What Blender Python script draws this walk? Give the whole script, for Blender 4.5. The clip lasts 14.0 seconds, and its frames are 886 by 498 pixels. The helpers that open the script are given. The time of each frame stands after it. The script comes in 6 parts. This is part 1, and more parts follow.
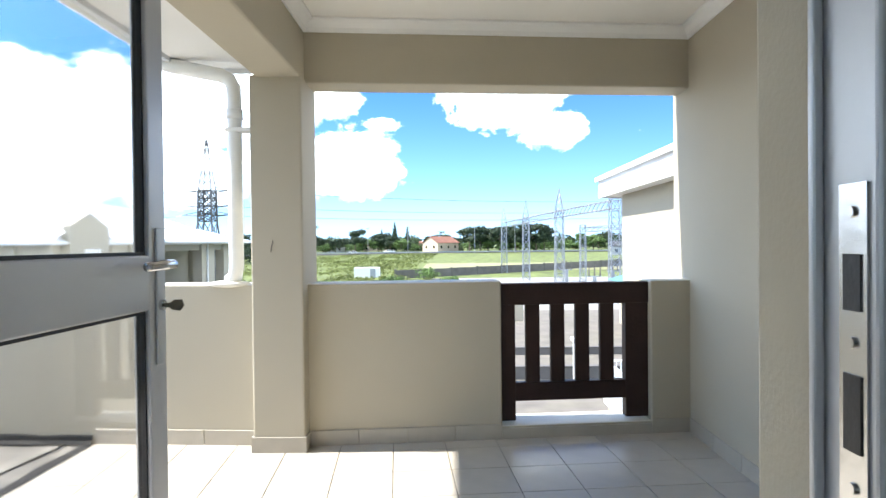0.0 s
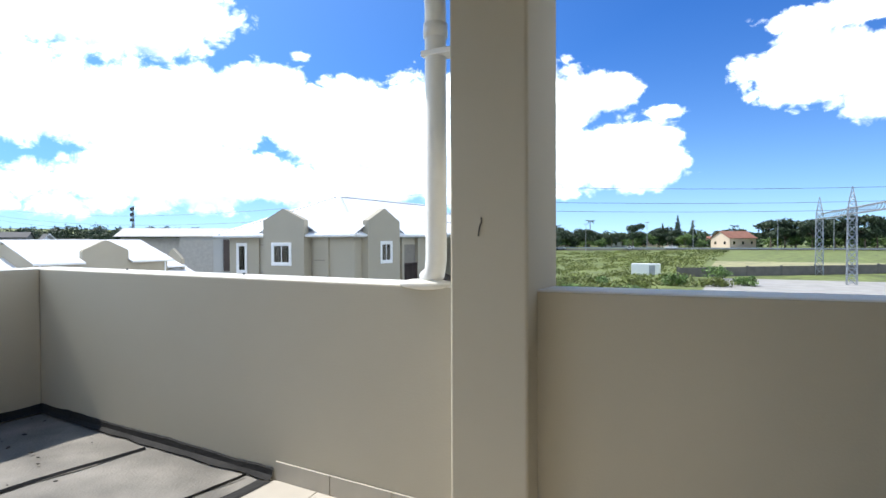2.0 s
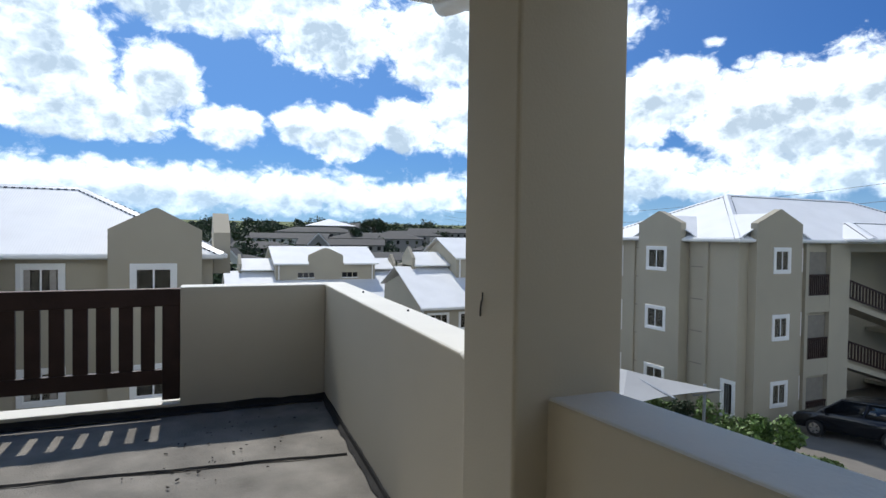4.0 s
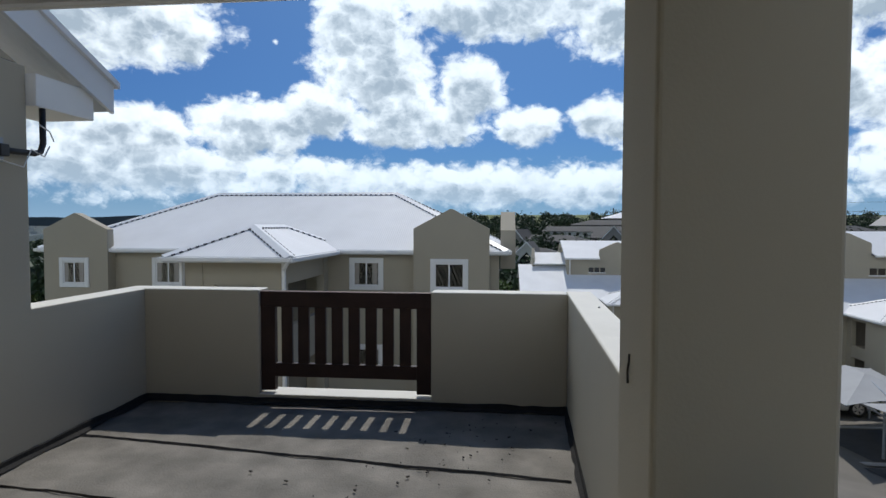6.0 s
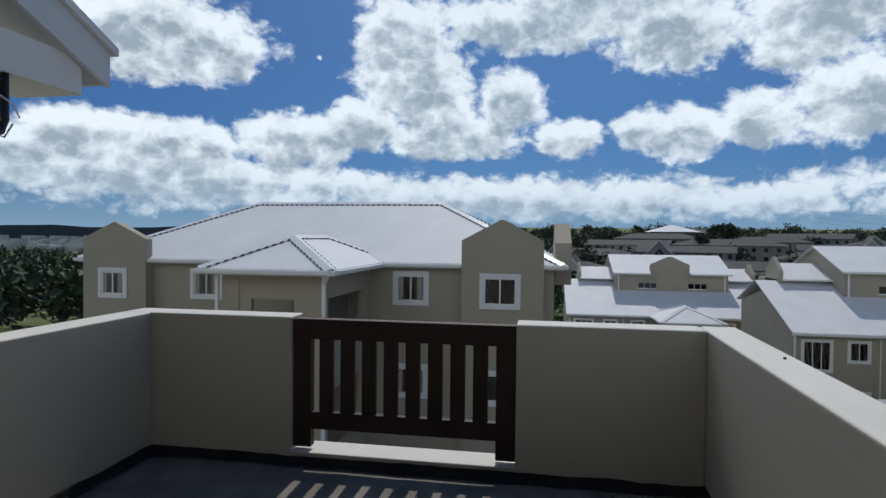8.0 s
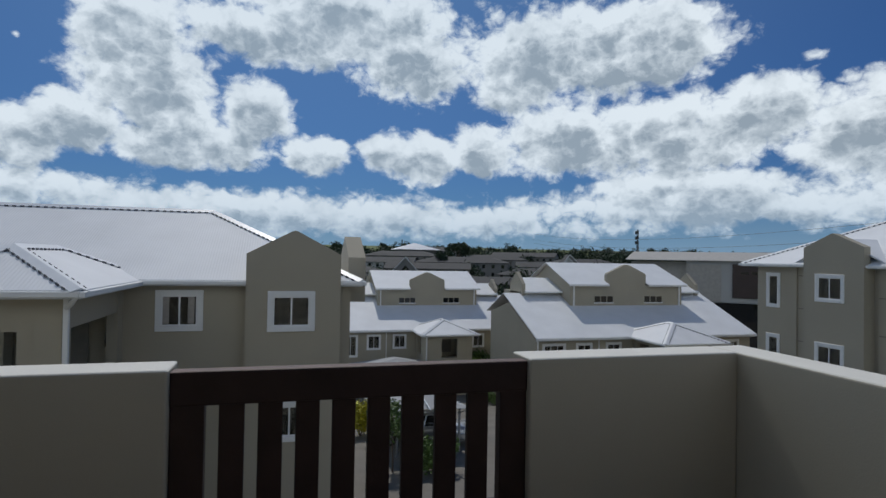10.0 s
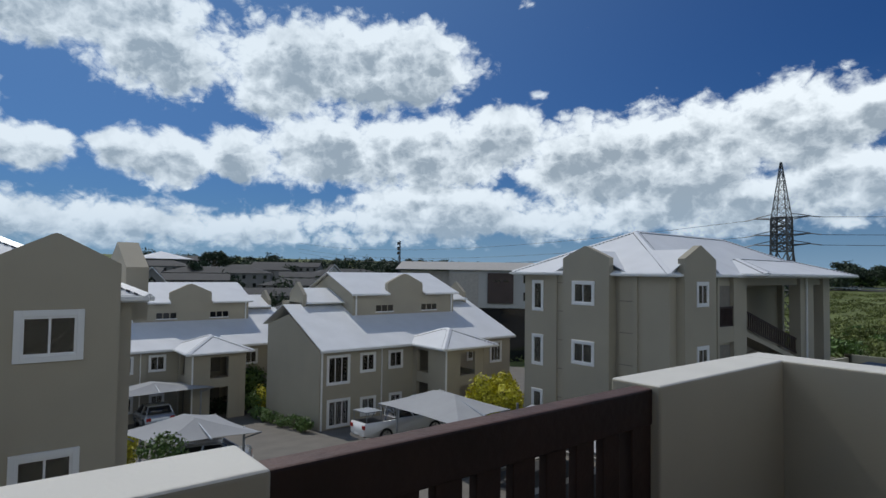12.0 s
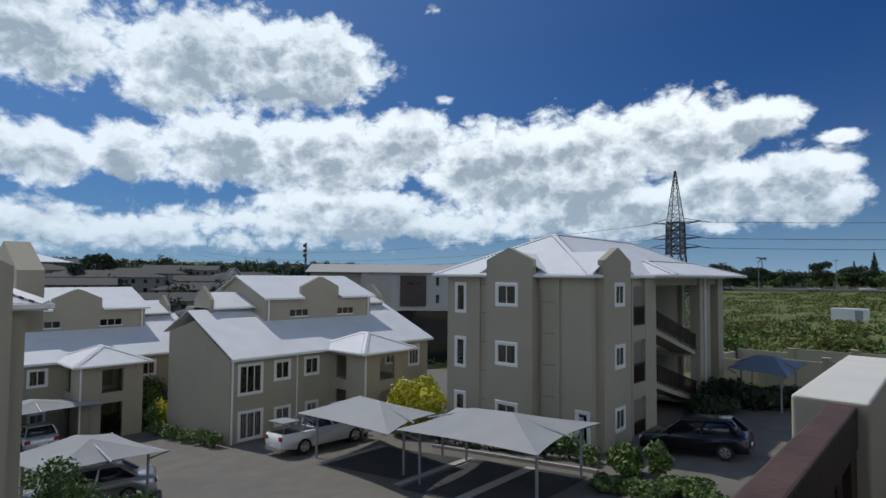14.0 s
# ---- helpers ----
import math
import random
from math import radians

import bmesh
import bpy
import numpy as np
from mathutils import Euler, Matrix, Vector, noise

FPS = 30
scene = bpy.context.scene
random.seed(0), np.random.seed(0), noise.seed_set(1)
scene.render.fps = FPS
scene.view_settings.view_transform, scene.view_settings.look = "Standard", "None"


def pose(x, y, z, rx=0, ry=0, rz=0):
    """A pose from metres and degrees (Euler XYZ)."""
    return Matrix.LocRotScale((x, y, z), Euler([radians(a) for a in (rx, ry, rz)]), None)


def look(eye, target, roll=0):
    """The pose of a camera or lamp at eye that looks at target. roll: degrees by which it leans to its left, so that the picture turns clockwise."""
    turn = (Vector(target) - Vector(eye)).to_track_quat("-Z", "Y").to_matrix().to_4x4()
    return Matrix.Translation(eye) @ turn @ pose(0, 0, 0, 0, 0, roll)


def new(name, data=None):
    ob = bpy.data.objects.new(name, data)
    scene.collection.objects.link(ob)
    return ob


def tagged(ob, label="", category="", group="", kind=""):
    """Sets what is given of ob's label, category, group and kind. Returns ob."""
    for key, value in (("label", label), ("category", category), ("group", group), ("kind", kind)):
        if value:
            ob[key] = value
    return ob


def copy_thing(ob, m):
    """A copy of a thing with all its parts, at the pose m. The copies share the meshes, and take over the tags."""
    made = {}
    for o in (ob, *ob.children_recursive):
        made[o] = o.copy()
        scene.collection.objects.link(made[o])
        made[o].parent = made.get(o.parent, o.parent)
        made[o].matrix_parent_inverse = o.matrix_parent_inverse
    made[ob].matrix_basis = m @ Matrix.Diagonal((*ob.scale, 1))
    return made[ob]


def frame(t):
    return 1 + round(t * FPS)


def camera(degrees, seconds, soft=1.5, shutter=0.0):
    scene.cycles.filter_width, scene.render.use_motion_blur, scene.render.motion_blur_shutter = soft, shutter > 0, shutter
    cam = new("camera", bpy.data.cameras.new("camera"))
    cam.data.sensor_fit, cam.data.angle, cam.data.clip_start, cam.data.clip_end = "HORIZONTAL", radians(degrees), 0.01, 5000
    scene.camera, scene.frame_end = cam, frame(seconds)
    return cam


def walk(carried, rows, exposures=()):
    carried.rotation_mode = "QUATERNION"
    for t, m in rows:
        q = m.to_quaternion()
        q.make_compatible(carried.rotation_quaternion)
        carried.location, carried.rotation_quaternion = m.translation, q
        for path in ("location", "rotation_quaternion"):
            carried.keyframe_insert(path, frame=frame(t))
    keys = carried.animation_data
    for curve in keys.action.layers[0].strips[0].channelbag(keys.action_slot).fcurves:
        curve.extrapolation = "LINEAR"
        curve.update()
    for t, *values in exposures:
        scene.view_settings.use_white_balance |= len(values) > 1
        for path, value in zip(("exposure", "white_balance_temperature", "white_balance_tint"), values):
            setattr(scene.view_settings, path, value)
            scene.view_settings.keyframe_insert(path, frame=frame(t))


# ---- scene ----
cam = camera(75.4, 14.0)

PATH = [
    (0, (1.593, 1.762, 1.304), (1.563, 3.761, 1.284), -0.6),
    (0.5, (1.558, 2.105, 1.286), (1.337, 4.092, 1.261), -0.6),
    (1, (1.481, 2.473, 1.254), (1.024, 4.42, 1.227), -0.6),
    (1.5, (1.422, 2.896, 1.211), (0.768, 4.786, 1.185), -0.4),
    (2, (1.385, 3.295, 1.248), (0.449, 5.062, 1.216), -0.2),
    (2.5, (1.43, 3.639, 1.325), (0.187, 5.206, 1.29), 0.1),
    (3, (1.564, 3.999, 1.396), (0.024, 5.275, 1.353), 0.3),
    (3.5, (1.79, 4.28, 1.46), (0.081, 5.317, 1.412), 0.4),
    (4, (2.02, 4.532, 1.506), (0.184, 5.324, 1.459), 0.8),
    (6.5, (1.727, 5.037, 1.654), (-0.242, 4.691, 1.585), 0.2),
    (7, (1.395, 4.95, 1.658), (-0.562, 4.54, 1.604), 0.5),
    (9.5, (-0.313, 3.631, 1.536), (-2.301, 3.847, 1.551), 0.9),
    (10, (-0.633, 3.272, 1.526), (-2.562, 3.8, 1.558), 1.0),
    (10.5, (-0.963, 2.983, 1.514), (-2.796, 3.782, 1.562), 0.9),
    (11, (-1.297, 2.69, 1.513), (-3.03, 3.685, 1.581), 0.9),
    (11.5, (-1.579, 2.418, 1.503), (-3.217, 3.562, 1.58), 0.9),
    (12, (-1.941, 2.3, 1.492), (-3.497, 3.553, 1.571), 0.8),
    (12.5, (-2.203, 2.126, 1.47), (-3.696, 3.454, 1.556), 0.7),
    (13, (-2.494, 2.087, 1.446), (-3.911, 3.495, 1.539), 0.7),
    (13.5, (-2.758, 2.055, 1.456), (-4.12, 3.517, 1.547), 0.6),
    (14, (-2.96, 2.036, 1.462), (-4.291, 3.526, 1.554), 0.5),
]
walk(cam, [(t, look(eye, target, roll)) for t, eye, target, roll in PATH],
     exposures=[(0, 1.98), (1.0, 1.58), (1.5, 1.34), (2.0, 1.12), (3.0, 0.72), (4.0, 0.2), (7.0, -0.38), (9.5, -0.76), (11.0, -0.72), (12.5, -0.6), (14, -0.55)])

# ---- world, sun ----
SUN_DIR = Vector((-0.62, 0.0, 0.80)).normalized()
world = bpy.data.worlds.new("world")
scene.world = world
world.use_nodes = True
wn, wl = world.node_tree.nodes, world.node_tree.links
wn.clear()


def wnode(kind, **kw):
    n = wn.new(kind)
    for k, v in kw.items():
        n.inputs[k].default_value = v
    return n


sky = wn.new("ShaderNodeTexSky")
sky.sky_type = "NISHITA"
sky.sun_disc = False
sky.sun_elevation = math.asin(SUN_DIR.z)
sky.sun_rotation = math.atan2(SUN_DIR.x, SUN_DIR.y)
sky.air_density, sky.dust_density, sky.ozone_density = 1.0, 1.1, 4.0
SKY_STRENGTH = 0.048
tc = wn.new("ShaderNodeTexCoord")
sep = wn.new("ShaderNodeSeparateXYZ")
wl.new(tc.outputs["Generated"], sep.inputs[0])


def wmath(op, a, b=None, c=None, clamp=False):
    n = wn.new("ShaderNodeMath")
    n.operation, n.use_clamp = op, clamp
    for i, v in enumerate((a, b, c)):
        if v is None:
            continue
        if isinstance(v, (int, float)):
            n.inputs[i].default_value = v
        else:
            wl.new(v, n.inputs[i])
    return n.outputs[0]


def wnoise(vec, scale, detail, rough, dist=0.0):
    n = wnode("ShaderNodeTexNoise", Scale=scale, Detail=detail, Roughness=rough, Distortion=dist)
    wl.new(vec, n.inputs["Vector"])
    return n.outputs["Fac"]


def wmix(fac, a, b):
    n = wn.new("ShaderNodeMix")
    n.data_type = "RGBA"
    for i, v in ((0, fac), (6, a), (7, b)):
        if isinstance(v, (int, float)):
            n.inputs[i].default_value = v
        elif isinstance(v, tuple):
            n.inputs[i].default_value = v
        else:
            wl.new(v, n.inputs[i])
    return n.outputs[2]


# clouds as (bearing to the left of +y, elevation, half width, half height) in degrees, broken up by noise:
# high heaps, the long bank, the low layer over the horizon, thin wisps, and unseen ones behind the house
HEAPS = ((61.3, 19.6, 11.6, 4.1), (67.6, 16.9, 4.6, 2.6), (54.4, 19.7, 6.0, 3.8), (77.8, 18.7, 5.3, 3.6), (103.5, 19.0, 4.8, 4.0), (102.6, 15.1, 5.8, 3.8), (100.3, 12.9, 4.1, 2.9),
         (93.0, 13.3, 3.3, 3.0), (107.6, 11.1, 3.6, 2.5), (111.0, 9.1, 2.8, 2.4), (85.0, 22.6, 10.9, 3.1), (126.7, 17.4, 9.6, 3.7), (121.4, 16.6, 4.5, 2.3),
         (89.9, 20.3, 10.6, 2.4), (-5.2, 14.1, 5.6, 2.8), (-10.2, 10.9, 3.1, 1.7), (-15.7, 16.1, 2.0, 1.5), (-9.2, 17.9, 7.7, 1.1))
BANK = ((76.8, 9.8, 4.2, 2.3), (70.6, 10.7, 3.5, 2.4), (62.7, 11.4, 6.0, 3.3), (52.1, 11.7, 8.8, 3.5), (44.9, 13.3, 4.5, 3.0), (36.3, 10.5, 7.3, 4.4), (28.6, 10.8, 8.6, 4.8), (19.3, 12.6, 6.3, 3.8),
        (12.8, 13.8, 3.5, 1.8), (26.0, 6.4, 11.9, 2.7), (16.0, 8.0, 5.1, 2.8), (10.0, 6.6, 4.9, 1.9), (51.0, 6.8, 8.8, 1.8), (80.0, 10.2, 3.1, 1.9), (87.2, 9.7, 3.2, 1.8), (98.9, 9.8, 7.1, 2.1),
        (131.6, 8.9, 5.1, 2.0), (124.9, 7.9, 7.1, 2.5), (114.8, 9.2, 4.8, 2.4), (127.3, 5.3, 11.4, 2.3), (137.2, 6.6, 5.6, 2.7), (9.9, 8.8, 3.9, 2.7))
LOW = ((92, 3.9, 66, 3.3), (50, 5.0, 30, 2.6), (118, 5.6, 26, 2.4), (7.0, 11.7, 3.1, 0.9), (15.9, 4.5, 2.1, 1.0))
WISPS = ((42.6, 25.2, 3.5, 1.5), (42.0, 17.1, 5.4, 2.0), (15.9, 16.9, 2.8, 1.2), (113.7, 12.1, 3.5, 1.5), (111.8, 16.9, 1.1, 1.1))
# never in view: added to throw more skylight on the east and south faces
FILL_CLOUDS = ((-40, 16, 14, 7), (178, 16, 26, 10), (-110, 20, 34, 13), (-75, 26, 24, 11), (150, 32, 22, 10), (-140, 34, 26, 12))
az = wmath("MULTIPLY", wmath("ARCTAN2", wmath("MULTIPLY", sep.outputs["X"], -1.0), sep.outputs["Y"]), 57.29578)
el = wmath("MULTIPLY", wmath("ARCSINE", sep.outputs["Z"]), 57.29578)


def vecmath(op, a, b=None):
    n = wn.new("ShaderNodeVectorMath")
    n.operation = op
    for i, v in enumerate((a, b)):
        if v is None:
            continue
        if isinstance(v, tuple):
            n.inputs[i].default_value = v
        else:
            wl.new(v, n.inputs[i])
    return n


def cloud_density(lift, detail):
    comb = wn.new("ShaderNodeCombineXYZ")
    wl.new(az, comb.inputs[0])
    wl.new(wmath("ADD", el, lift), comb.inputs[1])
    p = comb.outputs[0]
    base = None
    for group, less in ((HEAPS, 0.0), (BANK, 0.0), (LOW, 0.42), (WISPS, 1.0), (FILL_CLOUDS, 0.0)):
        for a, e, w, h in group:
            q = vecmath("MULTIPLY", vecmath("SUBTRACT", p, (a, e, 0)).outputs[0], (1 / w, 1 / h, 1)).outputs[0]
            v = wmath("SUBTRACT", 1.0 - less, vecmath("LENGTH", q).outputs["Value"])
            base = v if base is None else wmath("SMOOTH_MAX", base, v, 0.25)
    base = wmath("MINIMUM", wmath("MAXIMUM", base, -0.5), 0.45)
    s = vecmath("MULTIPLY", p, (1.0, 1.3, 1.0)).outputs[0]
    warp = wn.new("ShaderNodeTexNoise")
    warp.inputs["Scale"].default_value, warp.inputs["Detail"].default_value = 0.5, 2.0
    wl.new(s, warp.inputs["Vector"])
    sw = vecmath("ADD", s, vecmath("MULTIPLY", vecmath("SUBTRACT", warp.outputs["Color"], (0.5, 0.5, 0.5)).outputs[0], (2.2, 2.2, 0.0)).outputs[0]).outputs[0]
    vor = wn.new("ShaderNodeTexVoronoi")
    vor.voronoi_dimensions, vor.feature = "2D", "F1"
    vor.inputs["Scale"].default_value, vor.inputs["Detail"].default_value, vor.inputs["Roughness"].default_value, vor.inputs["Lacunarity"].default_value = 0.42, 3.0, 0.5, 2.3
    wl.new(sw, vor.inputs["Vector"])
    lobes = wmath("SUBTRACT", 0.62, vor.outputs["Distance"])
    n1 = wmath("SUBTRACT", wnoise(s, 0.25, detail, 0.62, 0.2), 0.5)
    d = wmath("MULTIPLY_ADD", n1, 1.5, wmath("MULTIPLY_ADD", base, 1.45, 0.24))
    return wmath("MULTIPLY_ADD", lobes, 0.5, d)


dens = cloud_density(0.0, 8.0)
above = cloud_density(1.1, 4.0)
cover = wn.new("ShaderNodeMapRange")
cover.interpolation_type = "SMOOTHSTEP"
wl.new(dens, cover.inputs[0])
cover.inputs[1].default_value, cover.inputs[2].default_value = -0.16, 0.42
thick = wn.new("ShaderNodeMapRange")
thick.interpolation_type = "SMOOTHSTEP"
wl.new(above, thick.inputs[0])
thick.inputs[1].default_value, thick.inputs[2].default_value = 0.2, 1.15
puff = wnoise(vecmath("MULTIPLY", tc.outputs["Generated"], (1.0, 1.0, 1.4)).outputs[0], 11.0, 5.0, 0.55, 0.2)
fine = wnoise(tc.outputs["Generated"], 34.0, 5.0, 0.6, 0.3)
shade = wmath("MULTIPLY_ADD", wmath("SUBTRACT", puff, 0.5), 1.3, thick.outputs[0])
shade = wmath("MULTIPLY_ADD", wmath("SUBTRACT", fine, 0.5), 0.9, shade, clamp=True)
cloud_col = wmix(shade, (0.89, 0.965, 1.02, 1), (0.31, 0.37, 0.43, 1))
tint = wn.new("ShaderNodeMix")
tint.data_type, tint.blend_type = "RGBA", "MULTIPLY"
tint.inputs[0].default_value = 1.0
wl.new(sky.outputs[0], tint.inputs[6])
tint.inputs[7].default_value = (0.14, 0.68, 1.52, 1)
sky_bg = wn.new("ShaderNodeBackground")
sky_bg.inputs[1].default_value = SKY_STRENGTH
wl.new(tint.outputs[2], sky_bg.inputs[0])
cl_bg = wn.new("ShaderNodeBackground")
cl_bg.inputs[1].default_value = 1.58
wl.new(cloud_col, cl_bg.inputs[0])
mixs = wn.new("ShaderNodeMixShader")
wl.new(cover.outputs[0], mixs.inputs[0])
wl.new(sky_bg.outputs[0], mixs.inputs[1])
wl.new(cl_bg.outputs[0], mixs.inputs[2])
# haze that thickens towards the horizon
haze = wn.new("ShaderNodeBackground")
haze.inputs[0].default_value, haze.inputs[1].default_value = (0.37, 0.58, 0.82, 1), 1.12
low = wmath("MAXIMUM", el, 0.0)
hz = wmath("MULTIPLY_ADD", wmath("EXPONENT", wmath("MULTIPLY", low, -0.22)), 0.58, wmath("MULTIPLY", wmath("EXPONENT", wmath("MULTIPLY", low, -0.09)), 0.22))
glow = wmath("MULTIPLY", wmath("POWER", wmath("MAXIMUM", vecmath("DOT_PRODUCT", tc.outputs["Generated"], tuple(SUN_DIR)).outputs["Value"], 0.0), 3.0), 0.40)
hz = wmath("MINIMUM", wmath("MAXIMUM", hz, wmath("MULTIPLY_ADD", hz, 0.6, glow)), 0.95)
mixh = wn.new("ShaderNodeMixShader")
wl.new(hz, mixh.inputs[0])
wl.new(mixs.outputs[0], mixh.inputs[1])
wl.new(haze.outputs[0], mixh.inputs[2])
wo = wn.new("ShaderNodeOutputWorld")
wl.new(mixh.outputs[0], wo.inputs[0])

sun_data = bpy.data.lights.new("sun", "SUN")
sun_data.energy, sun_data.angle, sun_data.color = 3.2, radians(1.0), (1.0, 0.97, 0.92)
sun = new("sun", sun_data)
sun.matrix_world = look(SUN_DIR * 50, (0, 0, 0))


# ---- materials ----
def material(name, color, rough=0.7, metal=0.0, var=0.08, scale=4.0, bump=0.1, bscale=60.0, stain=0.0, stain_col=(0.2, 0.19, 0.17),
             sscale=0.7, spec=0.5, pieces=0.0, uvwave=0.0, islands=0.0):
    m = bpy.data.materials.new(name)
    m.use_nodes = True
    n, l = m.node_tree.nodes, m.node_tree.links
    b = n["Principled BSDF"]
    b.inputs["Roughness"].default_value, b.inputs["Metallic"].default_value = rough, metal
    b.inputs["Specular IOR Level"].default_value = spec
    t = n.new("ShaderNodeTexCoord")
    n1 = n.new("ShaderNodeTexNoise")
    n1.inputs["Scale"].default_value, n1.inputs["Detail"].default_value = scale, 5
    l.new(t.outputs["Object"], n1.inputs["Vector"])
    hsv = n.new("ShaderNodeHueSaturation")
    hsv.inputs["Color"].default_value = (*color, 1)
    mr = n.new("ShaderNodeMapRange")
    l.new(n1.outputs["Fac"], mr.inputs[0])
    mr.inputs[1].default_value, mr.inputs[2].default_value = 0.25, 0.75
    mr.inputs[3].default_value, mr.inputs[4].default_value = 1 - var, 1 + var
    val = mr.outputs[0]
    if pieces or islands:
        src = n.new("ShaderNodeObjectInfo").outputs["Random"] if pieces else n.new("ShaderNodeNewGeometry").outputs["Random Per Island"]
        mp = n.new("ShaderNodeMapRange")
        l.new(src, mp.inputs[0])
        amt = pieces or islands
        mp.inputs[3].default_value, mp.inputs[4].default_value = 1 - amt, 1 + amt
        mu = n.new("ShaderNodeMath")
        mu.operation = "MULTIPLY"
        l.new(val, mu.inputs[0])
        l.new(mp.outputs[0], mu.inputs[1])
        val = mu.outputs[0]
    l.new(val, hsv.inputs["Value"])
    col = hsv.outputs[0]
    if stain:
        n3 = n.new("ShaderNodeTexNoise")
        n3.inputs["Scale"].default_value, n3.inputs["Detail"].default_value, n3.inputs["Roughness"].default_value = sscale, 8, 0.62
        l.new(t.outputs["Object"], n3.inputs["Vector"])
        m3 = n.new("ShaderNodeMapRange")
        l.new(n3.outputs["Fac"], m3.inputs[0])
        m3.inputs[1].default_value, m3.inputs[2].default_value, m3.inputs[4].default_value = 0.48, 0.75, stain
        mx = n.new("ShaderNodeMix")
        mx.data_type = "RGBA"
        l.new(m3.outputs[0], mx.inputs[0])
        l.new(col, mx.inputs[6])
        mx.inputs[7].default_value = (*stain_col, 1)
        col = mx.outputs[2]
    l.new(col, b.inputs["Base Color"])
    n2 = n.new("ShaderNodeTexNoise")
    n2.inputs["Scale"].default_value, n2.inputs["Detail"].default_value = bscale, 3
    l.new(t.outputs["Object"], n2.inputs["Vector"])
    bp = n.new("ShaderNodeBump")
    bp.inputs["Strength"].default_value, bp.inputs["Distance"].default_value = bump, 0.01
    l.new(n2.outputs["Fac"], bp.inputs["Height"])
    last = bp
    if uvwave:
        w = n.new("ShaderNodeTexWave")
        w.bands_direction = "X"
        w.inputs["Scale"].default_value = uvwave
        l.new(t.outputs["UV"], w.inputs["Vector"])
        b2 = n.new("ShaderNodeBump")
        b2.inputs["Strength"].default_value, b2.inputs["Distance"].default_value = 0.25, 0.012
        l.new(w.outputs["Fac"], b2.inputs["Height"])
        l.new(bp.outputs[0], b2.inputs["Normal"])
        last = b2
    l.new(last.outputs[0], b.inputs["Normal"])
    return m


def glass_material(name, color=(1, 1, 1), dark=False):
    m = bpy.data.materials.new(name)
    m.use_nodes = True
    n, l = m.node_tree.nodes, m.node_tree.links
    b = n["Principled BSDF"]
    b.inputs["Base Color"].default_value = (*color, 1)
    b.inputs["Roughness"].default_value = 0.03
    b.inputs["IOR"].default_value = 1.45
    b.inputs["Transmission Weight"].default_value = 0.0 if dark else 1.0
    return m


PLASTER = material("cream_plaster", (0.44, 0.399, 0.31), 0.85, var=0.03, scale=1.3, bump=0.08, bscale=110, stain=0.12, stain_col=(0.38, 0.365, 0.30), sscale=0.6)
HOUSE_WALL = material("house_plaster", (0.40, 0.36, 0.278), 0.88, var=0.05, scale=0.5, bump=0.15, bscale=30, stain=0.18, stain_col=(0.32, 0.31, 0.27), sscale=0.35)
# plaster tops with the sunlight put into the colour; also the pale mortar
LIT_TOP_AND_MORTAR = material("sunlit_top_and_mortar", (0.70, 0.675, 0.60), 0.75, var=0.04, scale=3, bump=0.2, stain=0.25, stain_col=(0.55, 0.53, 0.47), sscale=2.5)
WHITE = material("white_paint", (0.80, 0.80, 0.78), 0.55, var=0.03, scale=2, bump=0.06)
CEIL = material("white_ceiling_board", (0.78, 0.76, 0.71), 0.8, var=0.03, scale=2, bump=0.05)
TILE = material("beige_floor_tile", (0.50, 0.455, 0.385), 0.32, var=0.05, scale=9, bump=0.04, bscale=25, pieces=0.05, stain=0.12, stain_col=(0.5, 0.43, 0.34), sscale=6)
SKIRT = material("beige_skirting_tile", (0.41, 0.375, 0.31), 0.4, var=0.06, scale=9, bump=0.04, pieces=0.05)
GROUT = material("grey_brown_grout", (0.30, 0.26, 0.21), 0.9, var=0.12, scale=14, bump=0.2)
SCREED = material("weathered_torch_on_membrane", (0.205, 0.19, 0.165), 0.85, var=0.34, scale=3.0, bump=0.6, bscale=70, stain=0.7, stain_col=(0.10, 0.094, 0.083), sscale=1.6, spec=0.3)
LAP = material("dark_lap_seam", (0.055, 0.052, 0.049), 0.9, var=0.4, scale=5, bump=0.5, bscale=40, spec=0.3)
BITUMEN = material("black_bitumen", (0.022, 0.021, 0.020), 0.85, spec=0.25, var=0.3, scale=6, bump=0.5, bscale=40)
WOOD = material("dark_stained_wood", (0.030, 0.014, 0.011), 0.5, spec=0.3, var=0.35, scale=5, bump=0.25, bscale=30, stain=0.25, stain_col=(0.05, 0.026, 0.02), sscale=3)
# the dark wood, with sunlight on the rail tops put into its colour
SUNLIT_WOOD = material("sunlit_rail_wood", (0.09, 0.045, 0.034), 0.65, var=0.3, scale=9, bump=0.4, bscale=45, stain=0.5, stain_col=(0.07, 0.035, 0.025), sscale=7)
ALU = material("grey_powder_coated_aluminium", (0.55, 0.56, 0.58), 0.38, 0.35, var=0.03, bump=0.03)
STEEL = material("brushed_steel", (0.6, 0.6, 0.6), 0.25, 1.0, var=0.06, scale=30, bump=0.05)
BRASS = material("dull_brass_key", (0.22, 0.19, 0.14), 0.4, 0.9, var=0.1, scale=60)
BLACK = material("black_rubber", (0.012, 0.012, 0.013), 0.5, var=0.2, bump=0.1)
PVC = material("white_pvc", (0.80, 0.80, 0.77), 0.35, var=0.04, scale=6, bump=0.03, stain=0.12, stain_col=(0.5, 0.48, 0.43), sscale=4)
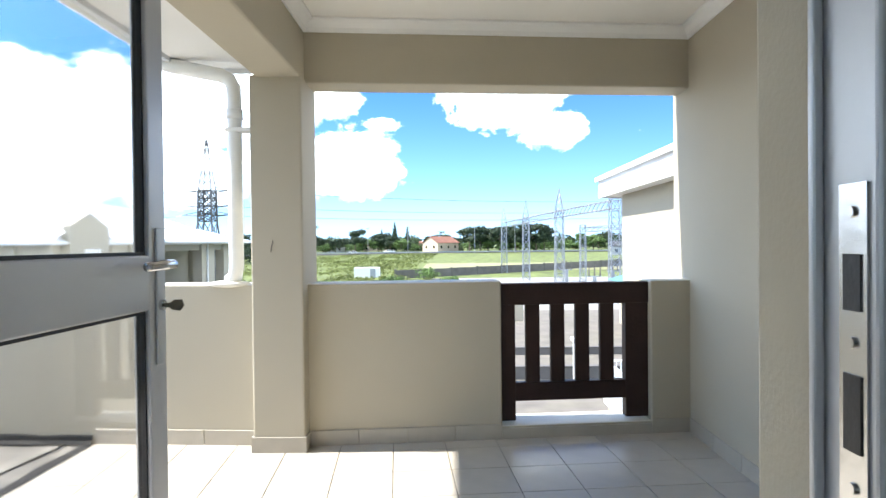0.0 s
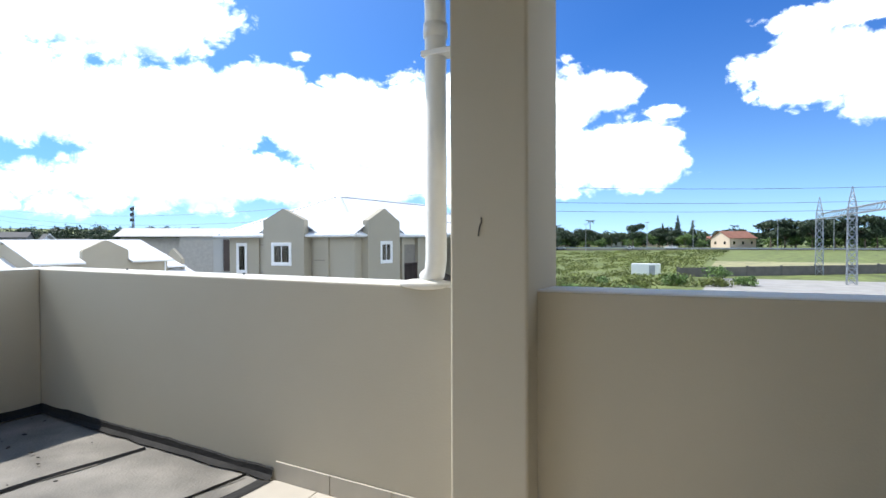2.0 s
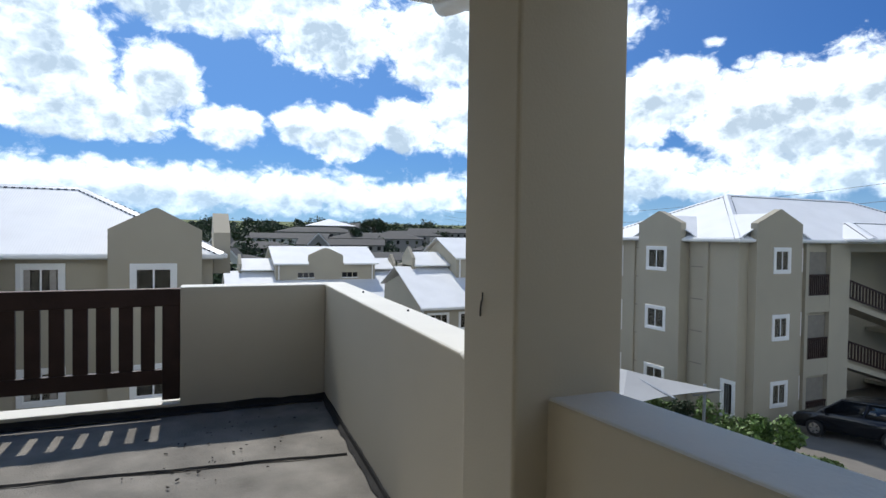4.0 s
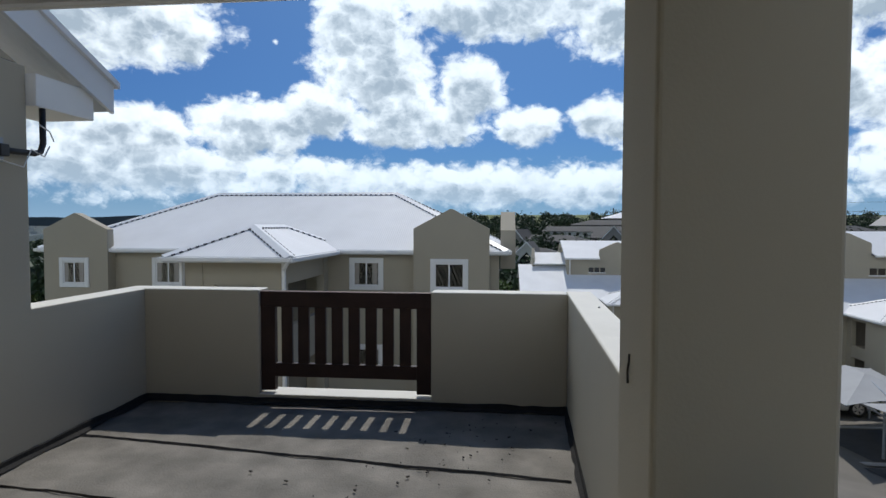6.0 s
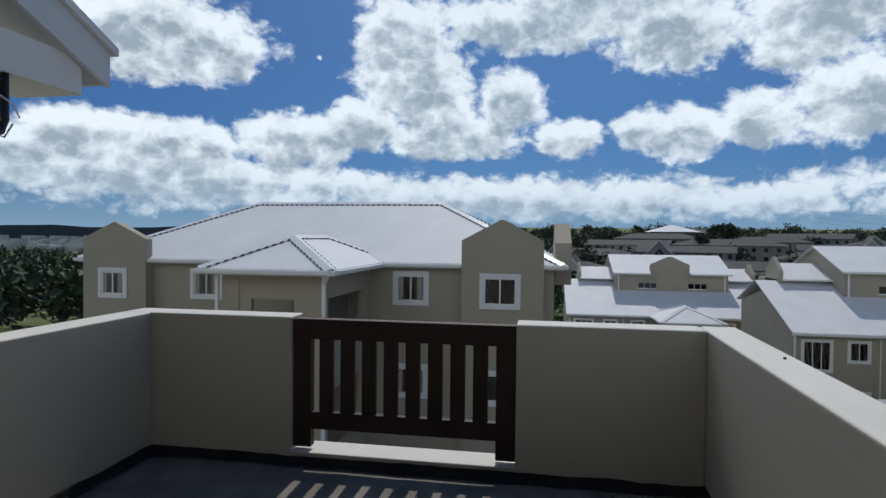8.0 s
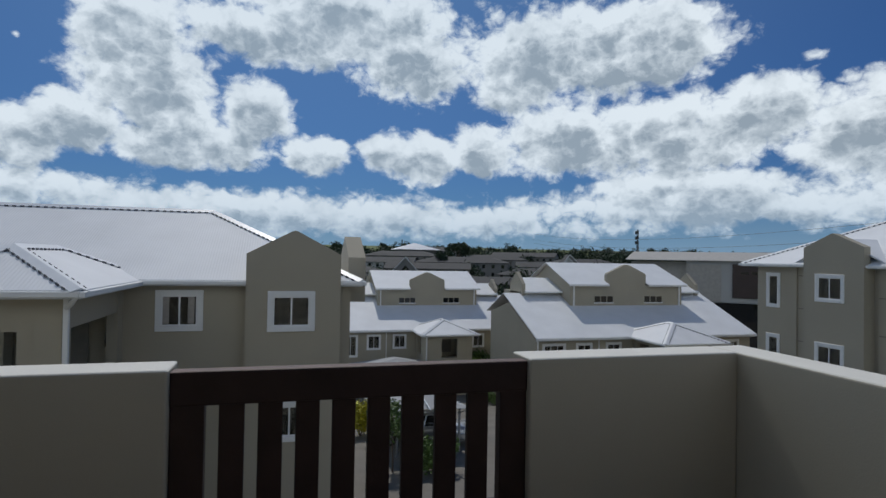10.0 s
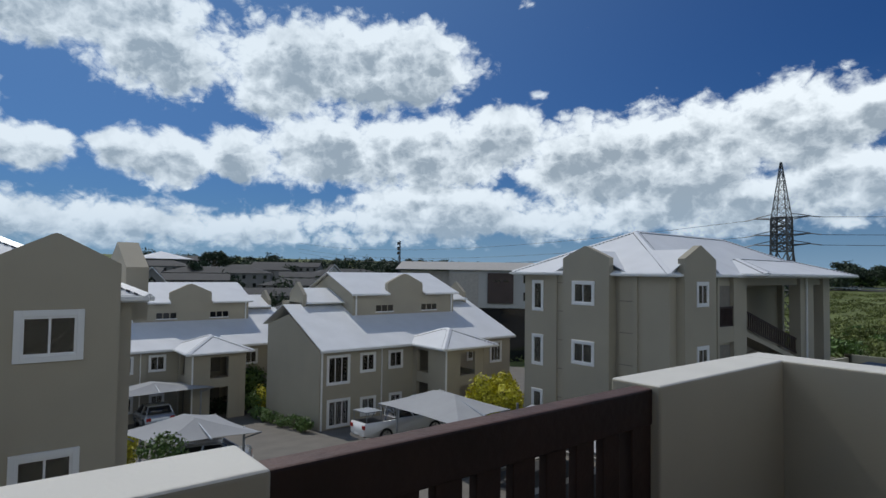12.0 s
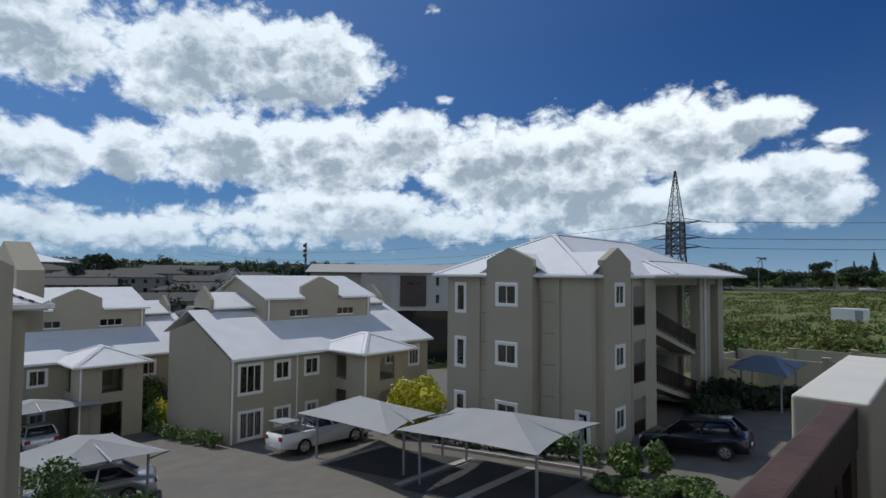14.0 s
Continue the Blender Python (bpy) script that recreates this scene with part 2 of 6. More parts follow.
ROOF = material("white_ribbed_roof_sheet", (0.75, 0.76, 0.77), 0.62, 0.0, spec=0.25, var=0.05, scale=0.8, bump=0.05, stain=0.12, stain_col=(0.55, 0.56, 0.57), sscale=0.5, uvwave=4.5)
RIDGE = material("white_ridge_cap", (0.72, 0.73, 0.74), 0.4, var=0.05)
RIB_SHADOW = material("painted_rib_shadow", (0.10, 0.10, 0.11), 0.7)
FASCIA = material("pale_grey_fascia", (0.66, 0.68, 0.70), 0.5, var=0.03)
GLASS = glass_material("clear_glass")
DARKGLASS = material("dark_window_glass", (0.012, 0.014, 0.017), 0.05, var=0.5, scale=0.8, bump=0.0, spec=0.8)
CURTAIN = material("pale_curtain", (0.36, 0.33, 0.29), 0.9, var=0.2, scale=9, bump=0.3, bscale=20)
# dim colour for the shade inside openings, painted on flat panels, and for joints
SHADE_AND_JOINT = material("shaded_opening_and_joint", (0.22, 0.20, 0.17), 0.9, var=0.1)
GRASS = material("field_grass", (0.12, 0.145, 0.036), 0.95, var=0.55, scale=0.45, bump=1.0, bscale=2.0, stain=0.5, stain_col=(0.07, 0.10, 0.026), sscale=0.06)
LAWN = material("lawn_grass", (0.05, 0.085, 0.024), 0.95, var=0.3, scale=1.5, bump=0.7, bscale=14)
PAVING = material("grey_brick_paving", (0.165, 0.15, 0.128), 0.9, var=0.15, scale=1.0, bump=0.6, bscale=9, stain=0.35, stain_col=(0.13, 0.12, 0.11), sscale=0.3)
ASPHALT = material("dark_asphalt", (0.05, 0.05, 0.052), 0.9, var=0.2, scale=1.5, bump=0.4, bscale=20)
KERB = material("pale_concrete", (0.42, 0.40, 0.37), 0.85, var=0.1, scale=3, bump=0.3)
YARD = material("substation_gravel", (0.29, 0.275, 0.255), 0.95, var=0.18, scale=0.4, bump=0.5, bscale=6, stain=0.3, stain_col=(0.30, 0.30, 0.22), sscale=0.08)
DRYGRASS = material("dry_rubble_bank", (0.26, 0.24, 0.12), 0.95, var=0.4, scale=0.5, bump=0.9, bscale=2, stain=0.6, stain_col=(0.12, 0.16, 0.05), sscale=0.15)
DARKWALL = material("dark_vibracrete_wall", (0.13, 0.12, 0.11), 0.9, var=0.2, scale=0.8, bump=0.4)
GALV = material("galvanised_steel", (0.36, 0.38, 0.41), 0.5, 0.6, var=0.15, scale=3)
PYLON = material("dark_galvanised_steel", (0.13, 0.13, 0.13), 0.6, 0.4, var=0.15, scale=2)
CANVAS = material("grey_shade_cloth", (0.34, 0.345, 0.35), 0.85, var=0.06, scale=0.8, bump=0.25, bscale=50)
BLUECANVAS = material("blue_shade_cloth", (0.17, 0.21, 0.28), 0.85, var=0.1, scale=0.8, bump=0.25, bscale=50)
LEAF = material("green_leaf", (0.105, 0.175, 0.04), 0.6, var=0.35, scale=2.5, bump=0.1, islands=0.45)
LEAF_DARK = material("dark_green_leaf", (0.030, 0.052, 0.022), 0.7, var=0.35, scale=0.6, bump=0.1, islands=0.45)
LEAF_FAR = material("mid_green_leaf", (0.055, 0.09, 0.032), 0.7, var=0.35, scale=0.6, bump=0.1, islands=0.5)
LEAF_YEL = material("yellow_green_leaf", (0.52, 0.48, 0.03), 0.6, var=0.25, scale=2.5, bump=0.1, islands=0.35)
LEAF_BED = material("light_green_leaf", (0.11, 0.17, 0.045), 0.6, var=0.35, scale=2.5, bump=0.1, islands=0.4)
LEAF_GRASS = material("tall_grass_blades", (0.14, 0.165, 0.042), 0.8, var=0.4, scale=0.1, bump=0.1, islands=0.35)
BARK = material("grey_brown_bark", (0.13, 0.10, 0.075), 0.9, var=0.3, scale=8, bump=0.8, bscale=20)
CARWHITE = material("white_car_paint", (0.78, 0.78, 0.77), 0.22, var=0.01, bump=0.0, spec=0.6)
CARSILVER = material("silver_car_paint", (0.50, 0.51, 0.52), 0.25, 0.5, var=0.02, bump=0.0)
CARDARK = material("near_black_car_paint", (0.012, 0.013, 0.017), 0.2, 0.1, var=0.05, bump=0.0, spec=0.6)
TYRE = material("tyre_rubber", (0.015, 0.015, 0.015), 0.85)
REDLIGHT = material("red_lamp_lens", (0.35, 0.01, 0.01), 0.2)
LAMPLENS = material("clear_lamp_lens", (0.65, 0.66, 0.68), 0.12)
FAR_WALL = material("far_grey_wall", (0.22, 0.215, 0.21), 0.9, var=0.12, scale=0.1)
FAR_WALL_W = material("far_white_wall", (0.45, 0.455, 0.45), 0.9, var=0.06, scale=0.1)
FAR_ROOF = material("far_grey_tile_roof", (0.058, 0.057, 0.056), 0.85, var=0.15, scale=0.3)
TERRA = material("terracotta_roof_tile", (0.25, 0.11, 0.07), 0.85, var=0.2, scale=0.5, bump=0.5, bscale=6)
BROWNWALL = material("brown_cladding", (0.075, 0.055, 0.05), 0.8, var=0.15, scale=0.5)
TEAL = material("teal_roof_sheet", (0.10, 0.30, 0.30), 0.5, var=0.08, scale=1, uvwave=1.6)
PINKWALL = material("peach_plaster", (0.62, 0.50, 0.38), 0.85, var=0.05, scale=0.3)
WIRE = material("dark_conductor", (0.08, 0.08, 0.085), 0.6, 0.5)
BARE = material("bare_gravel_ground", (0.16, 0.14, 0.115), 0.95, var=0.25, scale=0.7, bump=0.7, bscale=8, stain=0.45, stain_col=(0.16, 0.15, 0.08), sscale=0.2)
DIRT = material("debris", (0.05, 0.045, 0.04), 0.95)


# ---- helpers ----
def part(name, bm, mat, parent=None, label="", smooth=False):
    me = bpy.data.meshes.new(name)
    bm.normal_update()
    bm.to_mesh(me)
    bm.free()
    me.materials.append(mat)
    if smooth:
        for p in me.polygons:
            p.use_smooth = True
    ob = new(name, me)
    if parent:
        ob.parent = parent
    if label:
        ob["label"] = label
    return ob


def thing(name, label, category, group="", kind="", at=(0, 0, 0), rz=0):
    ob = new(name)
    ob.empty_display_size = 0.2
    ob.matrix_world = pose(*at, 0, 0, rz)
    return tagged(ob, label, category, group, kind)


def box(bm, x0, y0, z0, x1, y1, z1, bevel=0.0, seg=2):
    g = bmesh.ops.create_cube(bm, size=1.0)
    for v in g["verts"]:
        v.co = Vector(((x0 + x1) / 2 + v.co.x * (x1 - x0), (y0 + y1) / 2 + v.co.y * (y1 - y0), (z0 + z1) / 2 + v.co.z * (z1 - z0)))
    if bevel:
        es = list({e for v in g["verts"] for e in v.link_edges})
        bmesh.ops.bevel(bm, geom=es, offset=bevel, segments=seg, affect="EDGES", profile=0.5)
    return bm


def boxes(lst, bevel=0.0, seg=2):
    bm = bmesh.new()
    for b in lst:
        box(bm, *b, bevel=bevel, seg=seg)
    return bm


def tube(bm, pts, r, n=10, r2=None):
    pts = [Vector(p) for p in pts]
    rings = []
    for i, p in enumerate(pts):
        d = (pts[min(i + 1, len(pts) - 1)] - pts[max(i - 1, 0)]).normalized()
        if i:
            a = a - d * a.dot(d)
        else:
            a = d.cross(Vector((0, 0, 1)))
            if a.length < 1e-3:
                a = Vector((1, 0, 0))
        a.normalize()
        b = d.cross(a)
        rr = r if r2 is None else r + (r2 - r) * i / (len(pts) - 1)
        rings.append([bm.verts.new(p + (a * math.cos(k * math.tau / n) + b * math.sin(k * math.tau / n)) * rr) for k in range(n)])
    for A, B in zip(rings, rings[1:]):
        for k in range(n):
            bm.faces.new((A[k], A[(k + 1) % n], B[(k + 1) % n], B[k]))
    bm.faces.new(rings[0][::-1])
    bm.faces.new(rings[-1])
    return bm


def prism(bm, poly, off):
    """A solid from a planar outline, pushed by the vector off."""
    off = Vector(off)
    a = [bm.verts.new(Vector(p)) for p in poly]
    b = [bm.verts.new(Vector(p) + off) for p in poly]
    bm.faces.new(a[::-1])
    bm.faces.new(b)
    for i in range(len(a)):
        j = (i + 1) % len(a)
        bm.faces.new((a[i], a[j], b[j], b[i]))
    bmesh.ops.recalc_face_normals(bm, faces=bm.faces[:])
    return bm


def slope(bm, poly, thick=0.05):
    """One roof plane with a thickness; its sheets run down the slope (uv.x along the eave)."""
    uv = bm.loops.layers.uv.verify()
    P = [Vector(p) for p in poly]
    nrm = (P[1] - P[0]).cross(P[2] - P[0]).normalized()
    if nrm.z < 0:
        P.reverse()
        nrm = -nrm
    e = Vector((0, 0, 1)).cross(nrm)
    e = e.normalized() if e.length > 1e-4 else Vector((1, 0, 0))
    s = nrm.cross(e)
    top = [bm.verts.new(p) for p in P]
    bot = [bm.verts.new(p - Vector((0, 0, thick))) for p in P]
    fs = [bm.faces.new(top), bm.faces.new(bot[::-1])]
    for i in range(len(top)):
        j = (i + 1) % len(top)
        fs.append(bm.faces.new((top[i], bot[i], bot[j], top[j])))
    for f in fs:
        for lp in f.loops:
            lp[uv].uv = (lp.vert.co.dot(e), lp.vert.co.dot(s))
    return bm


def bar(bm, a, b, w, n=4):
    return tube(bm, [a, b], w, n)


def zg(x, y=0.0):
    """Height of the ground: falls away to the west, rises a little far to the north."""
    z = -5.9 + min(0.0, x + 10) * 0.0957
    if x < -60:
        z = -10.7 - (1 - math.exp((x + 60) / 60)) * 4.0
    if x < -110:
        s = min(1.0, max(0.0, (y + 150) / 130))
        z += min(34.0, (-110 - x) * 0.055) * s * s * (3 - 2 * s)
    if y > 120:
        z += min(1.0, (y - 120) / 160) * max(0.0, -2.9 - z)
    return z


# ---- the terrace ----
YN, XW, XE, YS = 5.62, -3.18, 3.18, 1.72       # inner faces of parapets and walls
PT = 0.23                                       # parapet thickness
H = 1.05
YE = 5.475                                      # inner face of the parapet under the porch, before its turn
XE = 3.215
PORCH_TURN = 5.5                                # the porch front stands askew to the terrace
PORCH = pose(0.662, 5.448, 0, 0, 0, PORCH_TURN) @ Matrix.Translation((-0.662, -YE, 0))


def yn(x):
    """Inner face of the porch parapet."""
    return 5.448 + math.tan(radians(PORCH_TURN)) * (x - 0.662)


def wall(name, lst, mat=PLASTER, bevel=0.012, label="smooth cream plastered wall", cat="wall"):
    ob = part(name, boxes(lst, bevel, 3), mat, smooth=False)
    return tagged(ob, label, cat, kind="structure")


def sunlit_top(ob, mat, z):
    """Give the upward faces at the top of a mesh a colour with sunlight painted in."""
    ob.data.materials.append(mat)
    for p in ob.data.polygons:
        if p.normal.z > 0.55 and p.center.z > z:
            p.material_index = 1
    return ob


G1 = (1.925, 2.95)      # gap of the north gate
G2 = (2.82, 4.415)      # gap of the west gate
bm = prism(bmesh.new(), [(XW - PT, YN + 0.005, -0.4), (0.40, YE - 0.005, -0.4), (0.40, YE + PT, -0.4), (XW - PT, YN + PT, -0.4)], (0, 0, H + 0.4))
bmesh.ops.bevel(bm, geom=bm.edges[:], offset=0.014, segments=3, affect="EDGES", profile=0.5)
tagged(sunlit_top(part("parapet_north", bm, PLASTER), LIT_TOP_AND_MORTAR, 0.9), "low cream plastered parapet wall of the terrace", "parapet", kind="structure")
sunlit_top(wall("parapet_porch", [(0.62, YE, -0.4, G1[0], YE + PT, H)], label="low cream plastered parapet wall of the porch", cat="parapet"), LIT_TOP_AND_MORTAR, 0.9).matrix_world = PORCH
sunlit_top(wall("parapet_north_stub", [(G1[1], YE, -0.4, XE + 0.05, YE + PT, H - 0.01)], label="short cream plastered parapet beside the balustrade", cat="parapet"), LIT_TOP_AND_MORTAR, 0.9).matrix_world = PORCH
sunlit_top(wall("parapet_sill_north", [(G1[0] - 0.01, YE + 0.002, -0.4, G1[1] + 0.01, YE + PT + 0.03, 0.085)], PLASTER, 0.01, "low cream sill with a pale top under the balustrade", "sill"), LIT_TOP_AND_MORTAR, 0.07).matrix_world = PORCH
sunlit_top(wall("parapet_west", [(XW - PT, YS - PT, -0.4, XW, G2[0], H), (XW - PT, G2[1], -0.4, XW, YN - 0.004, H)], label="low cream plastered parapet wall with rounded top edges", cat="parapet"), LIT_TOP_AND_MORTAR, 0.9)
sunlit_top(wall("parapet_sill_west", [(XW - PT - 0.02, G2[0] - 0.01, -0.4, XW - 0.003, G2[1] + 0.01, 0.085)], PLASTER, 0.01, "low cream sill with a pale top under the balustrade", "sill"), LIT_TOP_AND_MORTAR, 0.07)
bm = prism(bmesh.new(), [(XW + 0.003, YS, -0.4), (-0.3, YS, -0.4), (-0.3, YS, 2.75), (-1.87, YS, 2.75), (-1.87, YS, H), (XW + 0.003, YS, H)], (0, -PT, 0))
bmesh.ops.bevel(bm, geom=bm.edges[:], offset=0.012, segments=3, affect="EDGES", profile=0.5)
tagged(sunlit_top(part("wall_gable", bm, PLASTER), LIT_TOP_AND_MORTAR, 0.9), "cream plastered house wall running on into the low parapet", "wall", kind="structure")
wall("column", [(0.335, 5.335, -0.4, 0.662, YE + PT + 0.003, 2.37)], label="square cream plastered column carrying the beams", cat="column")
wall("beam_north", [(0.45, YE, 2.345, XE + 0.2, YE + PT, 2.95)], label="deep cream plastered beam over the opening", cat="beam").matrix_world = PORCH
wall("beam_west", [(0.375, 2.49, 2.355, 0.655, YE - 0.003, 2.95)], label="cream plastered beam between column and house", cat="beam")
wall("wall_east", [(XE, 2.3, -6, XE + 0.24, yn(XE) + PT + 0.05, 2.95)])
DX0, DX1, DY0, DY1 = 0.814, 2.000, 2.308, 2.538
wall("wall_door", [(-0.5, DY0, -0.4, DX0, DY1, 2.95), (DX1, 2.404, -0.4, XE - 0.003, DY1, 2.95), (DX0 - 0.01, DY0, 2.22, DX1 + 0.01, DY1, 2.95)])
wall("wall_door_inner", [(DX1 + 0.048, DY0, -0.4, XE - 0.004, 2.402, 2.95)], WHITE, 0.006, "white inner face of the door wall")
wall("wall_return", [(-0.503, YS + 0.003, -0.4, -0.3, DY0 - 0.003, 2.75)])

# gable triangle of the own house above the parapet, with its barge boards and boxed eave
own = thing("house_gable", "cream gable end with white barge board and boxed eave", "gable", kind="structure")
gz0, gsl = 2.62, 0.43
part("gable_wall", prism(bmesh.new(), [(-1.80, YS - 0.002, 2.752), (0.6, YS - 0.002, 2.752), (0.6, YS - 0.002, 2.70 + 2.47 * gsl)], (0, -0.23, 0)), PLASTER, own)
part("eave_box", boxes([(-2.45, YS - 0.4, 2.47, -1.875, YS + 0.07, 2.70)], 0.008), WHITE, own, "white boxed eave")
part("barge_board", prism(bmesh.new(), [(-2.62, YS + 0.09, 2.56), (0.75, YS + 0.09, 2.56 + 3.37 * gsl), (0.75, YS + 0.09, 2.80 + 3.37 * gsl), (-2.62, YS + 0.09, 2.80)], (0, 0.03, 0)), FASCIA, own, "pale grey barge board")
part("roof_sheet", slope(bmesh.new(), [(-2.66, YS + 0.15, 2.82), (0.75, YS + 0.15, 2.82 + 3.41 * gsl), (0.75, YS - 7, 2.82 + 3.41 * gsl), (-2.66, YS - 7, 2.82)]), ROOF, own, "white ribbed roof sheet")
part("eave_fascia", boxes([(-2.64, YS - 7, 2.58, -2.605, YS + 0.085, 2.80)]), FASCIA, own)

# ceiling of the covered porch and its cornice
ceil = part("ceiling", boxes([(0.40, 2.3, 2.745, XE + 0.1, YE + 0.35, 2.80)]), CEIL)
tagged(ceil, "white boarded porch ceiling", "ceiling", kind="structure")
bm = bmesh.new()
cz = 2.745
for a, b, inw in (((0.655, yn(0.655)), (XE, yn(XE)), (0, -1)), ((XE, yn(XE)), (XE, DY1), (-1, 0)), ((0.655, YE), (0.655, DY1), (1, 0)), ((0.655, DY1), (XE, DY1), (0, 1))):
    A, B, n = Vector((*a, 0)), Vector((*b, 0)), Vector((*inw, 0))
    prof = [(0.0, -0.075), (0.012, -0.075), (0.02, -0.05), (0.05, -0.02), (0.075, -0.012), (0.075, 0.0), (0.0, 0.0)]
    prism(bm, [A + n * p + Vector((0, 0, cz + q)) for p, q in prof], B - A)
tagged(part("cornice", bm, WHITE), "white moulded cornice round the porch ceiling", "cornice", kind="structure")

# roof over the porch: soffit, gutter
porch_roof = thing("porch_roof", "white roof edge with soffit and gutter over the porch", "roof", kind="structure")
part("soffit", boxes([(-0.22, 2.3, 2.53, 0.372, 5.73, 2.56)]), WHITE, porch_roof)
part("fascia", boxes([(-0.255, 2.3, 2.50, -0.223, 5.76, 2.71), (-0.22, 5.732, 2.50, 0.40, 5.76, 2.71)]), FASCIA, porch_roof)
bm = bmesh.new()
slope(bm, [(-0.3, 2.0, 2.72), (-0.3, 5.8, 2.72), (3.0, 3.6, 4.1), (3.0, 2.0, 4.1)])
slope(bm, [(-0.3, 5.8, 2.72), (6.0, 5.8, 2.72), (6.0, 3.6, 4.1), (3.0, 3.6, 4.1)])
part("roof_sheet", bm, ROOF, porch_roof)
part("gutter", tube(bmesh.new(), [(-0.325, 2.3, 2.58), (-0.325, 5.8, 2.58)], 0.062, 12), PVC, porch_roof, "white half-round gutter", smooth=True)

pipe = thing("downpipe", "white plastic downpipe bending from the gutter to the parapet", "downpipe", kind="structure")
part("pipe", tube(bmesh.new(), [(-0.298, 5.51, 2.58), (-0.298, 5.51, 2.53), (-0.268, 5.51, 2.495), (-0.208, 5.51, 2.48), (0.092, 5.51, 2.42), (0.147, 5.51, 2.39), (0.174, 5.51, 2.34), (0.178, 5.51, 2.24), (0.178, 5.51, 1.16), (0.167, 5.515, 1.10), (0.125, 5.53, 1.07)], 0.047, 14), PVC, pipe, smooth=True)
part("bracket", boxes([(0.128, 5.463, 2.045, 0.337, 5.557, 2.07)], 0.004), PVC, pipe)
bm = bmesh.new()
tube(bm, [(0.178, 5.51, 2.13), (0.178, 5.51, 2.19)], 0.053, 14)
part("collar", bm, PVC, pipe, smooth=True)
bm = bmesh.new()
bmesh.ops.create_uvsphere(bm, u_segments=12, v_segments=6, radius=1, matrix=Matrix.LocRotScale((0.132, 5.51, 1.05), None, (0.15, 0.06, 0.026)))
part("mortar_lump", bm, LIT_TOP_AND_MORTAR, pipe, "smeared white mortar at its foot", smooth=True)


def balustrade(name, width, n_slats, post, gap, label, post2=None):
    """A dark timber balustrade panel: posts, rails and upright slats, lying along x, its foot at the origin."""
    g = thing(name, label, "balustrade")
    post2 = post2 or post
    for x, w in ((0.0, post), (width - post2, post2)):
        part("post", boxes([(x, -0.035, 0.02, x + w, 0.035, 0.93)], 0.006), WOOD, g)
    sunlit_top(part("top_rail", boxes([(-0.004, -0.04, 0.80, width + 0.004, 0.045, 0.945)], 0.008), WOOD, g), SUNLIT_WOOD, 0.9)
    part("bottom_rail", boxes([(post - 0.003, -0.03, 0.15, width - post2 + 0.003, 0.032, 0.275)], 0.006), WOOD, g)
    w = (width - post - post2 - gap * (n_slats + 1)) / n_slats
    for i in range(n_slats):
        x = post + gap + i * (w + gap)
        part("slat", boxes([(x, -0.018, 0.26, x + w, 0.018, 0.815)], 0.004), WOOD, g)
    return g


b1 = balustrade("timber_balustrade", G1[1] - G1[0] - 0.002, 4, 0.10, 0.075, "dark-stained timber balustrade panel with four slats in the north parapet", 0.16)
b1.matrix_world = PORCH @ pose(G1[0] + 0.001, YE + 0.075, 0.083)
b2 = balustrade("timber_balustrade", G2[1] - G2[0] - 0.002, 8, 0.135, 0.055, "dark-stained timber balustrade panel with eight slats in the west parapet")
b2.matrix_world = pose(XW - 0.075, G2[0] + 0.001, 0.09, 0, 0, 90)

# floor slabs
fl = part("floor", boxes([(-0.78, DY1 - 0.3, -0.4, 0.62, YE, -0.008), (0.62, DY1 - 0.3, -0.4, XE, 5.80, -0.008), (-0.78, YS, -0.4, -0.5, DY1 - 0.3, -0.008)]), GROUT)
tagged(fl, "beige tiled porch floor with dark grout", "floor", kind="structure")
bm = bmesh.new()
nx, ny = 56, 84
vs = [[bm.verts.new((XW + 2.40 * i / nx, YS + (YN - YS) * j / ny,
       -0.012 + 0.010 * noise.noise((i * 0.11, j * 0.11, 2.0)) + 0.004 * noise.noise((i * 0.5, j * 0.5, 7.0)))) for j in range(ny + 1)] for i in range(nx + 1)]
for i in range(nx):
    for j in range(ny):
        bm.faces.new((vs[i][j], vs[i + 1][j], vs[i + 1][j + 1], vs[i][j + 1]))
deck = part("floor_terrace", bm, SCREED, smooth=True)
tagged(deck, "weathered grey waterproofed terrace floor with laps and stains", "floor", kind="structure")
part("slab", boxes([(XW - 0.1, YS - 0.1, -0.4, -0.783, YN + 0.1, -0.05)]), GROUT, deck)
# overlapping sheet laps
for xx, wide in ((-2.06, 1.0), (-1.2, 0.35)):
    bm = bmesh.new()
    prev = None
    for i in range(61):
        y = YS + 0.02 + (YN - YS - 0.15) * i / 60
        x = xx + 0.24 * (y - 3.5) / 2 + 0.03 * noise.noise((y * 1.3, xx, 0)) + 0.012 * noise.noise((y * 6, xx, 3))
        w = 0.007 + 0.006 * noise.noise((y * 7, xx, 5))
        row = [bm.verts.new((x - w * wide, y, -0.006)), bm.verts.new((x, y, 0.006)), bm.verts.new((x + 0.012 * wide, y, -0.008))]
        if prev:
            for k in range(2):
                bm.faces.new((prev[k], prev[k + 1], row[k + 1], row[k]))
        prev = row
    part("sheet_lap", bm, LAP, deck)
# bitumen turned up the walls
bm = bmesh.new()
